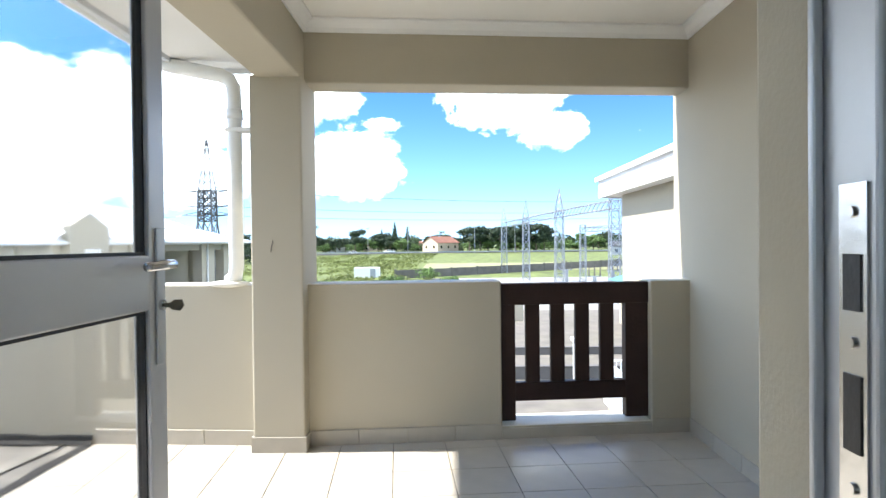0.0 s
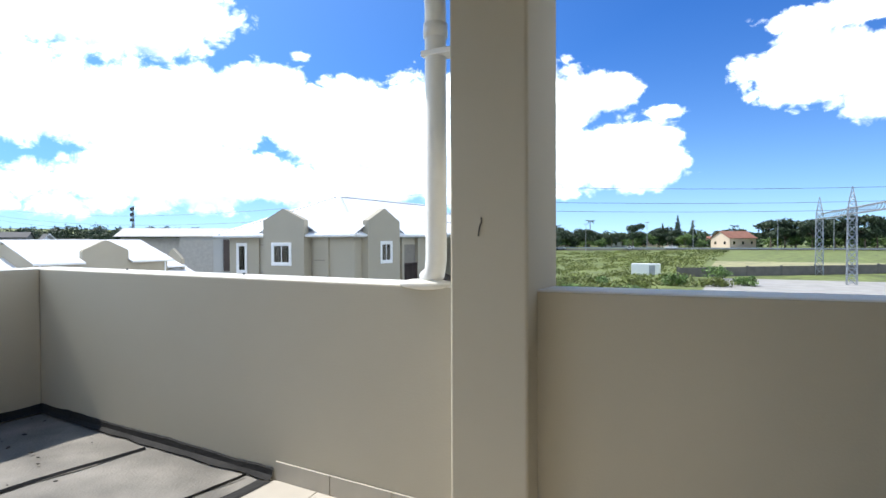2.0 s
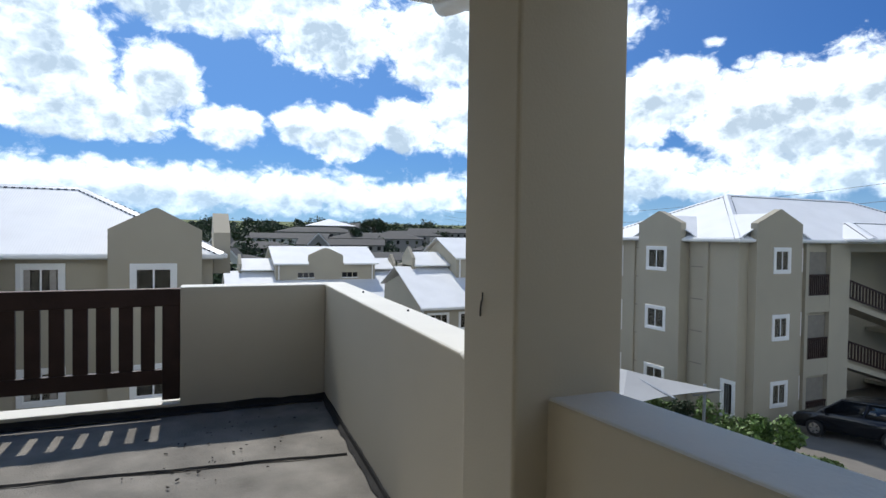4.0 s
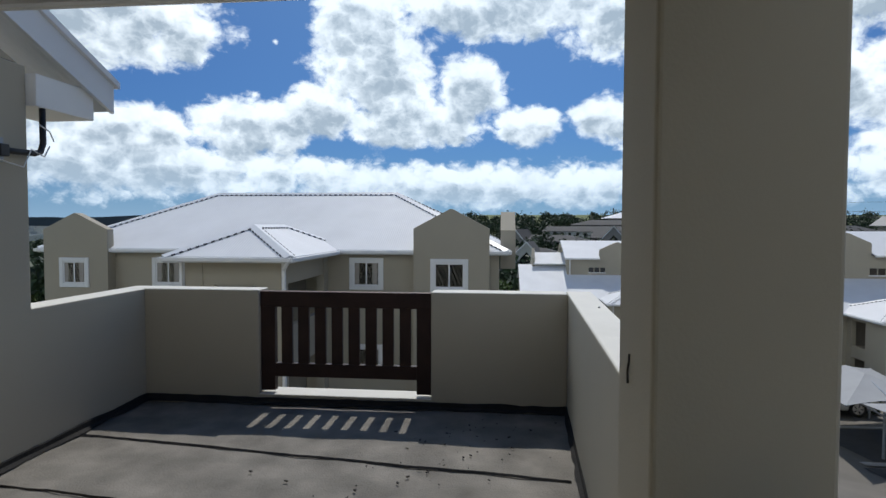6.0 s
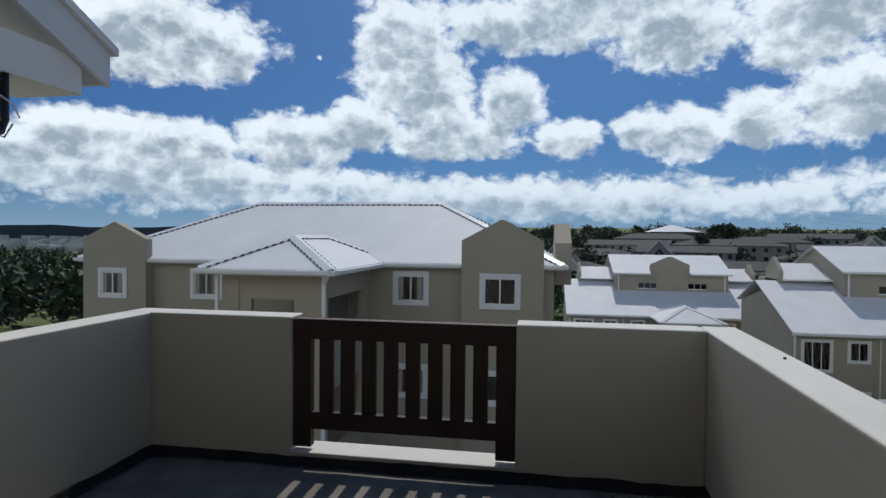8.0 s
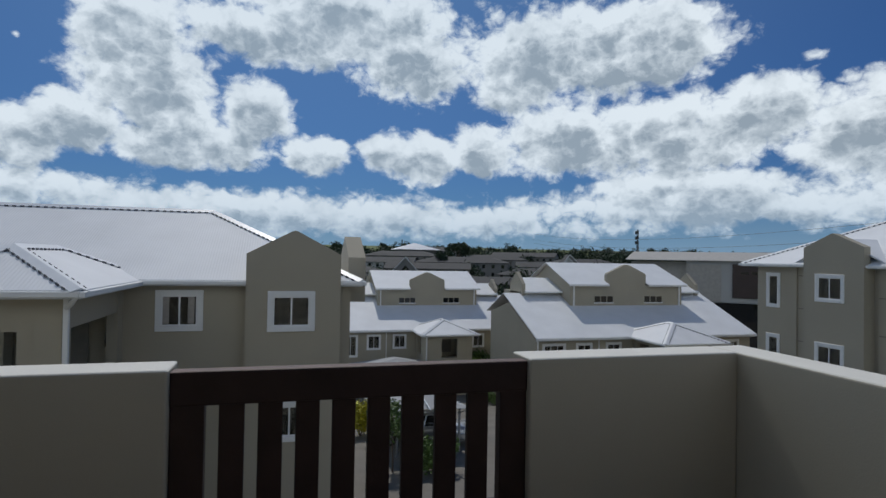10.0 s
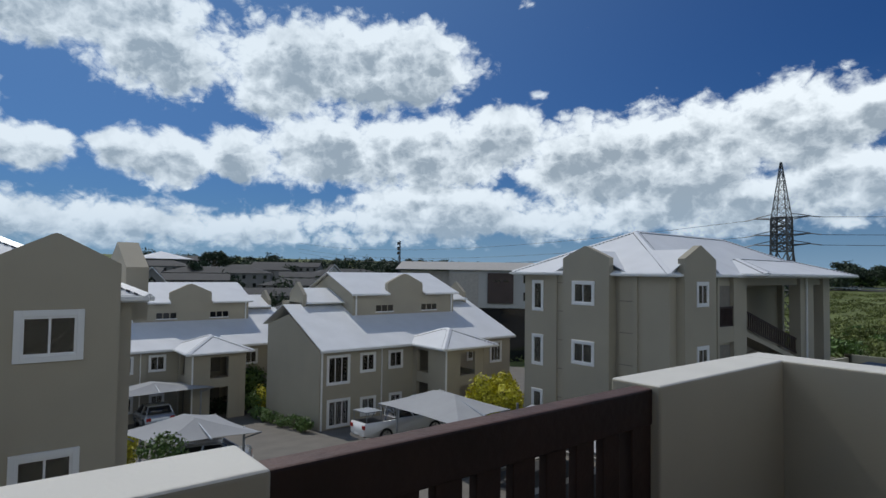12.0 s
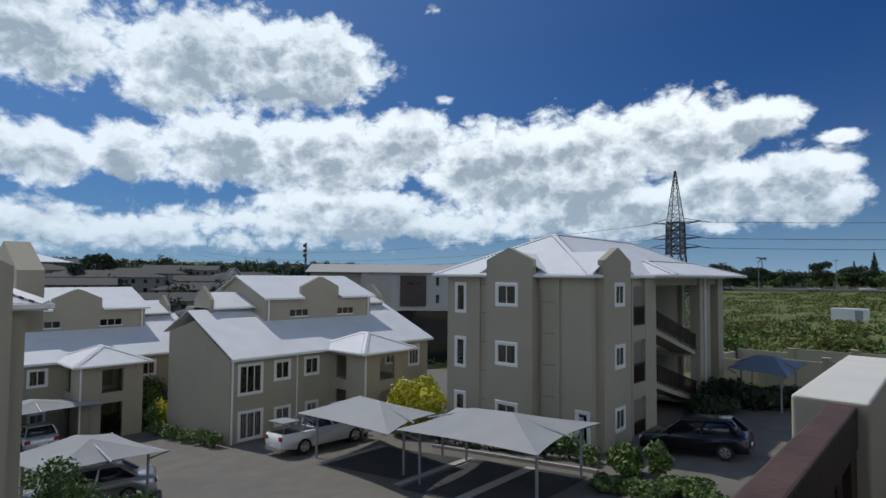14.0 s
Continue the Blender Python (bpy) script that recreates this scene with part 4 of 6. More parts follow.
def porch(parent, x0, x1, y0, y1, z0, ze, k, levels):
    """A projecting porch: corner piers, floor bands with parapets, a hipped roof. x1 is the outer side."""
    w = 0.45
    piers = [(x1 - w, y0, z0, x1, y0 + w, ze), (x1 - w, y1 - w, z0, x1, y1, ze), (x0, y0 + 0.003, z0, x0 + w, y0 + 0.25, ze), (x0, y1 - 0.25, z0, x0 + w, y1 - 0.003, ze)]
    for p in piers:
        part("pier", boxes([p]), HOUSE_WALL, parent)
    for zb, zt in levels:
        part("spandrel", boxes([(x1 - 0.23, y0 + w, zb, x1 - 0.03, y1 - w, zt), (x0 + w, y0 + 0.03, zb, x1 - w, y0 + 0.23, zt), (x0 + w, y1 - 0.23, zb, x1 - w, y1 - 0.03, zt)]), HOUSE_WALL, parent)
        part("porch_floor", boxes([(x0, y0 + 0.23, zb + 0.05, x1 - 0.23, y1 - 0.23, zb + 0.25)]), HOUSE_WALL, parent)
    o = 0.40
    hip_roof(parent, x0 - 1.2, y0 - o, x1 + o, y1 + o, ze, k)


# the block of flats to the west
def flats_west():
    h = thing("apartment_house", "three-storey cream apartment house with white hipped roof and gabled bays", "house", at=(0, 0, 0))
    zb = -7.6
    part("wall", boxes([(-24.6, -10.3, zb, -16.5, 5.0, 0.74)]), HOUSE_WALL, h)
    gable_bay(h, "E", 2.30, 4.70, -16.1, 0.75, zb, 1.56, 2.18)
    gable_bay(h, "E", -10.35, -8.05, -16.1, 0.75, zb, 1.50, 2.05)
    g = part("gable_bay", prism(bmesh.new(), [(-17.6, 5.55, 0.2), (-20.2, 5.55, 0.2), (-20.2, 5.55, 1.5), (-18.9, 5.55, 2.15), (-17.6, 5.55, 1.5)], (0, -0.5, 0)), HOUSE_WALL, h)
    hip_roof(h, -24.9, -10.7, -16.26, 5.3, 0.87, 0.475)
    for k in range(3):
        z = -0.45 - 2.85 * k
        window(h, "E", (-16.1, 2.84, z), 1.20, 1.05)
        window(h, "E", (-16.5, 0.12, z), 1.13, 1.05, curtain=True)
        window(h, "E", (-16.1, -9.78, z), 1.06, 1.0, curtain=True)
        window(h, "E", (-16.5, -6.72, z), 1.15, 1.0, curtain=True)
    part("slot_window", boxes([(-16.51, -0.98, -0.8, -16.47, -0.62, 0.3)]), DARKGLASS, h)
    for k in range(3):
        part("open_hall_shade", boxes([(-16.52, -2.2, -2.0 - 2.85 * k, -16.46, -1.35, 0.33 - 2.85 * k)]), SHADE_AND_JOINT, h)
        if k:
            part("slot_window", boxes([(-16.51, -0.98, -0.8 - 2.85 * k, -16.47, -0.62, 0.3 - 2.85 * k)]), DARKGLASS, h)
    porch(h, -16.5, -12.45, -3.2, -0.6, zb + 1.0, 0.85, 0.46, [(-2.3, -1.1), (-5.1, -4.0), (0.08, 0.70)])
    for ya, yb in ((-2.76, -2.45), (-1.32, -1.04)):
        part("porch_front", boxes([(-12.66, ya, -1.1, -12.49, yb, 0.08)]), HOUSE_WALL, h)
    downpipe_h(h, -12.40, -0.52, zb + 1, 0.7)
    bm = bmesh.new()
    tube(bm, [(-12.0, -0.25, 0.74), (-12.15, -0.36, 0.62), (-12.40, -0.52, 0.50)], 0.045, 8)
    part("downpipe", bm, WHITE, h)
    downpipe_h(h, -12.40, -3.3, zb + 1, 0.7)
    return h


flats_west()


def flats_north():
    h = thing("apartment_house", "three-storey cream apartment house with open staircase and white hipped roof", "house")
    zb = -7.2
    # solid southern part
    part("wall", boxes([(-23.45, 25.4, zb, -15.05, 32.35, 1.42)]), HOUSE_WALL, h)
    part("wall", boxes([(-23.45, 32.35, zb, -17.6, 43.6, 1.42)]), HOUSE_WALL, h)
    part("wall", boxes([(-17.5, 25.3, zb, -15.0, 29.3, 1.42)]), HOUSE_WALL, h)
    gable_bay(h, "S", -20.41, -17.72, 24.85, 0.9, zb, 2.25, 2.82)
    gable_bay(h, "E", 25.85, 28.65, -14.60, 0.9, zb, 2.20, 2.82)
    # recessed strip with joint lines
    for k in range(5):
        z = 0.25 - 1.45 * k
        part("joint", boxes([(-17.45, 25.27, z, -16.75, 25.315, z + 0.035)]), SHADE_AND_JOINT, h)
        part("joint", boxes([(-21.15, 25.37, z + 0.75, -20.55, 25.415, z + 0.785)]), SHADE_AND_JOINT, h)
    part("pilaster", boxes([(-16.72, 25.2, zb, -16.5, 25.32, 1.40)]), HOUSE_WALL, h)
    part("pilaster", boxes([(-21.45, 25.33, zb, -21.2, 25.42, 1.40)]), HOUSE_WALL, h)
    for k in range(3):
        z = -2.85 * k
        window(h, "S", (-22.92, 25.4, z - 0.50), 0.78, 1.62, 1)
        window(h, "S", (-19.84, 24.85, z - 0.02), 1.32, 1.16)
        window(h, "E", (-14.60, 26.85, z + 0.08), 1.06, 1.12)
        window(h, "E", (-15.0, 28.72, z + 0.12), 0.52, 1.05, 1)
    window(h, "S", (-15.75, 25.3, -6.05), 0.74, 1.6, 1, bars=True)
    # stair hall: floors, piers, back wall, flights
    part("wall", boxes([(-15.05, 29.3, zb, -14.85, 29.5, 1.42), (-15.05, 30.95, zb, -14.85, 32.35, 1.42)]), HOUSE_WALL, h)
    for k in range(3):
        z = -0.95 - 2.85 * k
        part("hall_recess_shade", boxes([(-15.06, 29.5, z - 0.05, -15.03, 30.95, z + 1.95)]), SHADE_AND_JOINT, h)
        hr = part("hall_railing", boxes([(-14.93, 29.5, z + 0.86, -14.88, 30.95, z + 0.95)]), WOOD, h, "dark timber railing")
        part("bottom_rail", boxes([(-14.93, 29.5, z, -14.88, 30.95, z + 0.06)]), WOOD, hr)
        for i in range(11):
            part("baluster", boxes([(-14.92, 29.56 + 0.13 * i, z + 0.055, -14.89, 29.62 + 0.13 * i, z + 0.865)]), WOOD, hr)
        if k < 2:
            part("floor_band", boxes([(-15.04, 29.5, z - 0.75, -14.86, 30.95, z)]), HOUSE_WALL, h)
    part("pier", boxes([(-15.3, 38.9, zb, -14.7, 40.9, 1.42)]), HOUSE_WALL, h)
    part("pier", boxes([(-15.3, 42.5, zb, -14.7, 43.6, 1.42)]), HOUSE_WALL, h)
    part("pier", boxes([(-17.9, 43.3, zb, -17.3, 43.6, 1.42)]), HOUSE_WALL, h)
    part("lintel", boxes([(-15.2, 32.35, 1.02, -14.86, 43.6, 1.42)]), HOUSE_WALL, h)
    downpipe_h(h, -14.62, 39.6, zb, 1.4)
    window(h, "E", (-17.6, 35.2, 0.0), 0.9, 1.0)
    for k in range(2):
        za, zc = -1.25 - 2.85 * k, -3.05 - 2.85 * k
        flight = part("stair_flight", prism(bmesh.new(), [(-15.0, 32.35, za), (-15.0, 38.9, zc), (-15.0, 38.9, zc - 0.25), (-15.0, 32.35, za - 0.25)], (-1.3, 0, 0)), HOUSE_WALL, h)
        part("stair_soffit", boxes([(-17.5, 38.2, zc - 0.3, -15.31, 43.3, zc - 0.1)]), HOUSE_WALL, h)
        bm = bmesh.new()
        for off in (0.14, 0.92):
            prism(bm, [(-14.92, 32.35, za + off), (-14.92, 38.9, zc + off), (-14.92, 38.9, zc + off + 0.09), (-14.92, 32.35, za + off + 0.09)], (-0.06, 0, 0))
        part("handrail", bm, WOOD, flight, "dark timber handrails")
        for i in range(26):
            y = 32.5 + i * 0.247
            z = za + (zc - za) * (y - 32.35) / 6.55
            part("baluster", boxes([(-14.97, y, z + 0.16, -14.93, y + 0.10, z + 0.95)]), WOOD, flight)
    hip_roof(h, -24.1, 25.02, -14.75, 44.2, 1.55, 0.48)
    bm = bmesh.new()
    slope(bm, [(-14.8, 27.25, 2.66), (-19.0, 27.25, 2.66), (-17.0, 25.1, 1.6), (-14.8, 25.1, 1.6)])
    slope(bm, [(-14.8, 27.25, 2.66), (-19.0, 27.25, 2.66), (-17.0, 29.5, 1.6), (-14.8, 29.5, 1.6)])
    slope(bm, [(-19.06, 25.1, 2.62), (-19.06, 29.5, 2.62), (-17.0, 27.0, 1.6), (-17.0, 25.1, 1.6)])
    slope(bm, [(-19.06, 25.1, 2.62), (-19.06, 29.5, 2.62), (-21.1, 27.0, 1.6), (-21.1, 25.1, 1.6)])
    part("bay_roof", bm, ROOF, h)
    hip_roof(h, -19.0, 31.8, -13.6, 44.8, 1.62, 0.30)
    return h


flats_north()


def townhouse(at, label):
    """A two-storey townhouse with a big front slope, a raised middle storey and a projecting porch; front towards +x, origin at its front left ground corner."""
    h = thing("townhouse", label, "house", "townhouses in the court", at=at)
    L = 16.0
    k = 0.43
    ze = 4.85
    part("wall", boxes([(-8.0, 0.0, -0.6, 0.0, L, ze - 0.15)]), HOUSE_WALL, h)
    part("side_wall", prism(bmesh.new(), [(0.0, 0.003, ze - 0.15), (-4.6, 0.003, ze + 1.8), (-8.0, 0.003, ze + 0.9), (-8.0, 0.003, ze - 0.15)], (0, 0.3, 0)), HOUSE_WALL, h)
    part("side_wall", prism(bmesh.new(), [(0.0, L - 0.303, ze - 0.15), (-4.6, L - 0.303, ze + 1.8), (-8.0, L - 0.303, ze + 0.9), (-8.0, L - 0.303, ze - 0.15)], (0, 0.3, 0)), HOUSE_WALL, h)
    bm = bmesh.new()
    x1 = 0.42
    slope(bm, [(x1, -0.15, ze), (x1, L + 0.15, ze), (-5.2, L + 0.15, ze + (x1 + 5.2) * k), (-5.2, -0.15, ze + (x1 + 5.2) * k)])
    slope(bm, [(-5.2, -0.15, ze + (x1 + 5.2) * k), (-5.2, L + 0.15, ze + (x1 + 5.2) * k), (-8.6, L + 0.15, ze + 0.9), (-8.6, -0.15, ze + 0.9)])
    roof = part("roof", bm, ROOF, h, "large white ribbed front roof slope")
    part("gutter", boxes([(x1 - 0.02, -0.15, ze - 0.16, x1 + 0.09, L + 0.15, ze - 0.02)], 0.02), WHITE, roof)
    part("fascia", boxes([(x1 - 0.06, -0.15, ze - 0.2, x1 - 0.022, L + 0.15, ze - 0.045)]), FASCIA, roof)
    # raised middle storey
    xd, y0, y1, zt = -3.4, 4.1, 13.1, 8.0
    part("upper_wall", boxes([(-9.8, y0, 5.5, xd, y1, zt - 0.05)]), HOUSE_WALL, h)
    bm = bmesh.new()
    xr = -6.9
    gm, gw = 8.5, 1.58
    ks = 1.45 / (xd + 0.35 - xr)
    for ya, yb, xe in ((y0 - 0.25, gm - gw, xd + 0.35), (gm + gw, y1 + 0.25, xd + 0.35), (gm - gw, gm + gw, xd - 0.2)):
        ze2 = zt + (xd + 0.35 - xe) * ks
        slope(bm, [(xe, ya, ze2), (xe, yb, ze2), (xr, yb, zt + 1.45), (xr, ya, zt + 1.45)])
    slope(bm, [(xr, y0 - 0.25, zt + 1.45), (xr, y1 + 0.25, zt + 1.45), (-10.3, y1 + 0.25, zt), (-10.3, y0 - 0.25, zt)])
    ur = part("upper_roof", bm, ROOF, h, "white ribbed upper roof")
    for ya, yb in ((y0 - 0.25, gm - gw), (gm + gw, y1 + 0.25)):
        part("gutter", boxes([(xd + 0.34, ya, zt - 0.14, xd + 0.44, yb, zt - 0.01)], 0.02), WHITE, ur)
    for yy in (y0, y1 - 0.25):
        part("gable_wall", prism(bmesh.new(), [(xd, yy, zt - 0.06), (xr, yy, zt + 1.36), (-9.8, yy, zt - 0.06)], (0, 0.25, 0)), HOUSE_WALL, h)
    out = [(-gw, zt - 0.6), (gw, zt - 0.6), (gw, zt + 0.66), (gw - 0.06, zt + 0.76), (gw - 0.25, zt + 0.84), (0.3, zt + 1.32), (0.0, zt + 1.40), (-0.3, zt + 1.32), (-gw + 0.25, zt + 0.84), (-gw + 0.06, zt + 0.76), (-gw, zt + 0.66)]
    part("parapet_gable", prism(bmesh.new(), [(xd + 0.004, gm + u, z) for u, z in out], (-0.30, 0, 0)), HOUSE_WALL, h, "curved plastered parapet gable")
    for yc in (6.0, 10.0):
        for i in range(3):
            bmp = shared(("slit",), lambda: boxes([(-0.005, 0, 0, 0.012, 0.42, 0.42)]), DARKGLASS, "slot_window")
            put("slot_window", bmp, h, Matrix.Translation((xd, yc + i * 0.5, 6.72)))
        part("slot_sill", boxes([(xd, yc - 0.05, 6.64, xd + 0.05, yc + 1.48, 6.71)]), WHITE, h)
    for yy in (y0 + 0.25, y1 - 0.25):
        downpipe_h(h, xd + 0.07, yy, 6.3, zt - 0.1)
    # lower side blocks with their own small roofs and parapets
    for ya, yb, yp in ((1.1, 4.1, 1.1), (13.1, 15.6, 15.4)):
        part("side_block", boxes([(-8.2, ya, 5.4, -5.0, yb, 7.35)]), HOUSE_WALL, h)
        bm = bmesh.new()
        slope(bm, [(-4.55, ya + 0.2, 7.4), (-4.55, yb, 7.4), (-7.0, yb, 8.3), (-7.0, ya + 0.2, 8.3)])
        part("side_roof", bm, ROOF, h)
        part("gutter", boxes([(-4.58, ya + 0.1, 7.28, -4.48, yb, 7.39)], 0.02), WHITE, h)
        part("side_parapet", prism(bmesh.new(), [(-4.8, yp, 5.6), (-4.8, yp, 7.9), (-5.9, yp, 8.75), (-7.0, yp, 7.9), (-7.0, yp, 5.6)], (0, 0.25, 0)), HOUSE_WALL, h)
    # windows of the front
    for y, z, w, hh, n, bars in ((0.45, 2.65, 1.6, 1.8, 3, False), (2.75, 3.2, 1.15, 1.25, 2, False), (4.85, 3.25, 1.15, 1.2, 2, False), (13.9, 2.85, 1.2, 1.6, 3, False), (11.6, 3.2, 1.1, 1.2, 2, False),
                                 (0.5, 0.1, 1.6, 1.7, 3, True), (2.8, 0.5, 1.15, 1.2, 2, True), (4.95, 0.6, 1.0, 1.1, 2, True), (13.9, 0.3, 1.2, 1.5, 3, False)):
        window(h, "E", (0, y, z), w, hh, n, bars=bars)
    downpipe_h(h, 0.06, 0.12, 0, ze - 0.1)
    downpipe_h(h, 0.06, 4.35, 0, ze - 0.1)
    part("pilaster", boxes([(0.0, 4.35, -0.5, 0.12, 4.7, ze - 0.2)]), HOUSE_WALL, h)
    # flat panels whose dim colour stands for the shade behind the porch
    part("hall_door", boxes([(0.0, 7.2, 0.1, 0.02, 9.8, 2.2)]), SHADE_AND_JOINT, h)
    part("hall_opening_shade", boxes([(0.0, 7.2, 2.9, 0.02, 9.8, 4.6)]), SHADE_AND_JOINT, h)
    porch(h, 0.0, 3.45, 6.8, 10.5, -0.5, 4.85, 0.42, [(2.35, 3.0), (4.45, 4.72)])
    part("porch_wall", boxes([(3.24, 7.25, -0.5, 3.44, 8.05, 4.45), (3.24, 9.3, -0.5, 3.44, 10.05, 4.45), (1.7, 6.81, -0.5, 3.0, 7.0, 4.45)]), HOUSE_WALL, h)
    downpipe_h(h, 3.5, 6.85, -0.4, 4.7)
    return h


townhouse((-33.2, 18.2, -8.1), "two-storey cream townhouse with white stepped roofs and curved gable")
townhouse((-46.6, 6.9, -9.15), "two-storey cream townhouse with white roofs behind a carport")


# ---- plants ----
def leaf_cloud(name, blobs, n, size, mat, seed, parent=None, label="", flat=0.0):
    """Many small leaves scattered through the outer part of several blobs (x, y, z, rx, ry, rz); one part, too many to count."""
    r = np.random.default_rng(seed)
    w = np.array([b[3] * b[4] * b[5] for b in blobs]) ** 0.67
    idx = r.choice(len(blobs), n, p=w / w.sum())
    B = np.array(blobs)[idx]
    d = r.normal(size=(n, 3))
    d /= np.linalg.norm(d, axis=1)[:, None]
    rad = (0.55 + 0.5 * r.random(n) ** 0.7) * (1 + 0.18 * np.sin(d[:, 0] * 7 + d[:, 2] * 9))
    c = B[:, :3] + d * B[:, 3:6] * rad[:, None]
    nrm = d + r.normal(scale=0.6, size=(n, 3))
    nrm /= np.linalg.norm(nrm, axis=1)[:, None]
    a = np.cross(nrm, r.normal(size=(n, 3)))
    a /= np.linalg.norm(a, axis=1)[:, None] + 1e-9
    b = np.cross(nrm, a)
    s = size * (0.6 + 0.8 * r.random(n))[:, None]
    V = np.stack([c - a * s, c + b * s * 0.5 + nrm * s * 0.12, c + a * s, c - b * s * 0.5 + nrm * s * 0.12], 1).reshape(-1, 3)
    F = np.arange(4 * n).reshape(-1, 4)
    me = bpy.data.meshes.new(name)
    me.from_pydata(V.tolist(), [], F.tolist())
    me.materials.append(mat)
    ob = new(name, me)
    if parent:
        ob.parent = parent
    ob["kind"] = "stuff"
    if label:
        ob["label"] = label
    return ob


def bush(label, at, rx, ry, h, mat, n, size, seed, cat="bush"):
    r = random.Random(seed)
    g = thing("bush", label, cat, at=at)
    for i in range(5):
        a = r.random() * 6.28
        part("stem", tube(bmesh.new(), [(0, 0, -0.05), (math.cos(a) * rx * 0.3, math.sin(a) * ry * 0.3, h * 0.4), (math.cos(a) * rx * 0.6, math.sin(a) * ry * 0.6, h * 0.8)], 0.03, 5, 0.01), BARK, g)
    blobs = [(r.uniform(-0.55, 0.55) * rx, r.uniform(-0.55, 0.55) * ry, h * r.uniform(0.3, 0.75), rx * r.uniform(0.3, 0.5), ry * r.uniform(0.3, 0.5), h * r.uniform(0.22, 0.36)) for i in range(11)]
    leaf_cloud("foliage", blobs, n, size, mat, seed, g)
    return g


def tree(label, h, spread, mat, n, size, seed, trunk=0.18, clear=0.35, name="tree"):
    r = random.Random(seed)
    g = thing(name, label, "tree")
    bm = bmesh.new()
    pts = [(r.uniform(-0.1, 0.1) * i * 0.1 * spread, r.uniform(-0.1, 0.1) * i * 0.1 * spread, -0.3 + h * 0.8 * i / 5) for i in range(6)]
    tube(bm, pts, trunk, 7, trunk * 0.25)
    blobs = []
    for i in range(9):
        a, t = r.random() * 6.28, r.uniform(clear, 0.78)
        b0 = Vector((0, 0, h * t))
        e = Vector((math.cos(a) * spread * r.uniform(0.45, 0.8), math.sin(a) * spread * r.uniform(0.45, 0.8), h * min(0.95, t + r.uniform(0.08, 0.2))))
        tube(bm, [b0, b0.lerp(e, 0.5) + Vector((0, 0, h * 0.02)), e], trunk * 0.4, 5, trunk * 0.1)
        blobs.append((*e, spread * r.uniform(0.28, 0.45), spread * r.uniform(0.28, 0.45), h * r.uniform(0.07, 0.14)))
    blobs.append((0, 0, h * 0.85, spread * 0.5, spread * 0.5, h * 0.14))
    part("trunk", bm, BARK, g)
    leaf_cloud("crown", blobs, n, size, mat, seed + 1, g)
    return g


def conifer(label, h, spread, seed):
    g = thing("tree", label, "tree")
    part("trunk", tube(bmesh.new(), [(0, 0, -0.3), (0, 0, h * 0.95)], 0.2, 7, 0.04), BARK, g)
    blobs = [(0, 0, h * (0.15 + 0.8 * i / 9), spread * (1 - i / 10), spread * (1 - i / 10), h * 0.06) for i in range(10)]
    leaf_cloud("crown", blobs, 1400, 0.42, LEAF_DARK, seed, g)
    return g


def palm(label, h, seed):
    r = random.Random(seed)
    g = thing("palm_tree", label, "tree")
    part("trunk", tube(bmesh.new(), [(0, 0, -0.3), (0.1, 0, h * 0.5), (0.05, 0.05, h)], 0.22, 7, 0.15), BARK, g)
    bm = bmesh.new()
    for i in range(22):
        a, drop = r.random() * 6.28, r.uniform(-0.9, 1.2)
        u = Vector((math.cos(a), math.sin(a), 0))
        s = Vector((-math.sin(a), math.cos(a), 0))
        prev = None
        for k in range(6):
            t = k / 5
            p = Vector((0, 0, h)) + u * (2.2 * t) + Vector((0, 0, (0.9 - drop * 0.3) * t - (1.0 + drop * 0.5) * t * t))
            w = 0.28 * math.sin(math.pi * min(1, t * 0.9 + 0.08))
            row = (bm.verts.new(p - s * w - Vector((0, 0, w * 0.5))), bm.verts.new(p), bm.verts.new(p + s * w - Vector((0, 0, w * 0.5))))
            if prev:
                bm.faces.new((prev[0], prev[1], row[1], row[0]))
                bm.faces.new((prev[1], prev[2], row[2], row[1]))
            prev = row
    part("fronds", bm, LEAF_DARK, g)
    return g


def plant(x, y, sink=0.0):
    return (x, y, zg(x, y) + sink)


# shrubs of the court
bush("yellow-green clipped golden shrub beside the townhouse", plant(-25.4, 25.2, 0.05), 1.9, 1.8, 2.9, LEAF_YEL, 11000, 0.11, 11)
bush("dense green shrub at the townhouse corner", plant(-46.4, 19.6, 0.05), 2.0, 2.0, 3.6, LEAF, 3000, 0.15, 12)
bush("small yellow-green shrub below the townhouse wall", plant(-43.4, 19.3, 0.05), 1.2, 1.2, 1.9, LEAF_YEL, 1600, 0.11, 13)
bush("green shrub below the townhouse wall", plant(-43.9, 18.4, 0.05), 1.3, 1.2, 1.6, LEAF, 1600, 0.11, 29)
for i, (x, y) in enumerate(((-41.2, 17.5), (-39.6, 17.4), (-38.2, 17.4), (-36.6, 17.4), (-35.0, 17.5), (-33.7, 17.6))):
    bush("low green bedding shrub along the house wall", plant(x, y, 0.05), 0.8, 0.5, 0.9, LEAF, 500, 0.09, 30 + i)
for i, (x, y, rx, h, m) in enumerate(((-12.6, 23.2, 0.8, 1.2, LEAF), (-10.9, 21.2, 0.9, 0.5, LEAF_BED), (-10.0, 22.4, 1.0, 0.4, LEAF_BED), (-12.2, 21.4, 0.8, 0.45, LEAF_BED), (-11.3, 23.4, 0.5, 1.4, LEAF), (-9.2, 22.0, 0.9, 0.4, LEAF_BED))):
    bush("green shrub in the planted bed by the parking", plant(x, y, 0.05), rx, rx, h, m, 1600, 0.10, 50 + i)
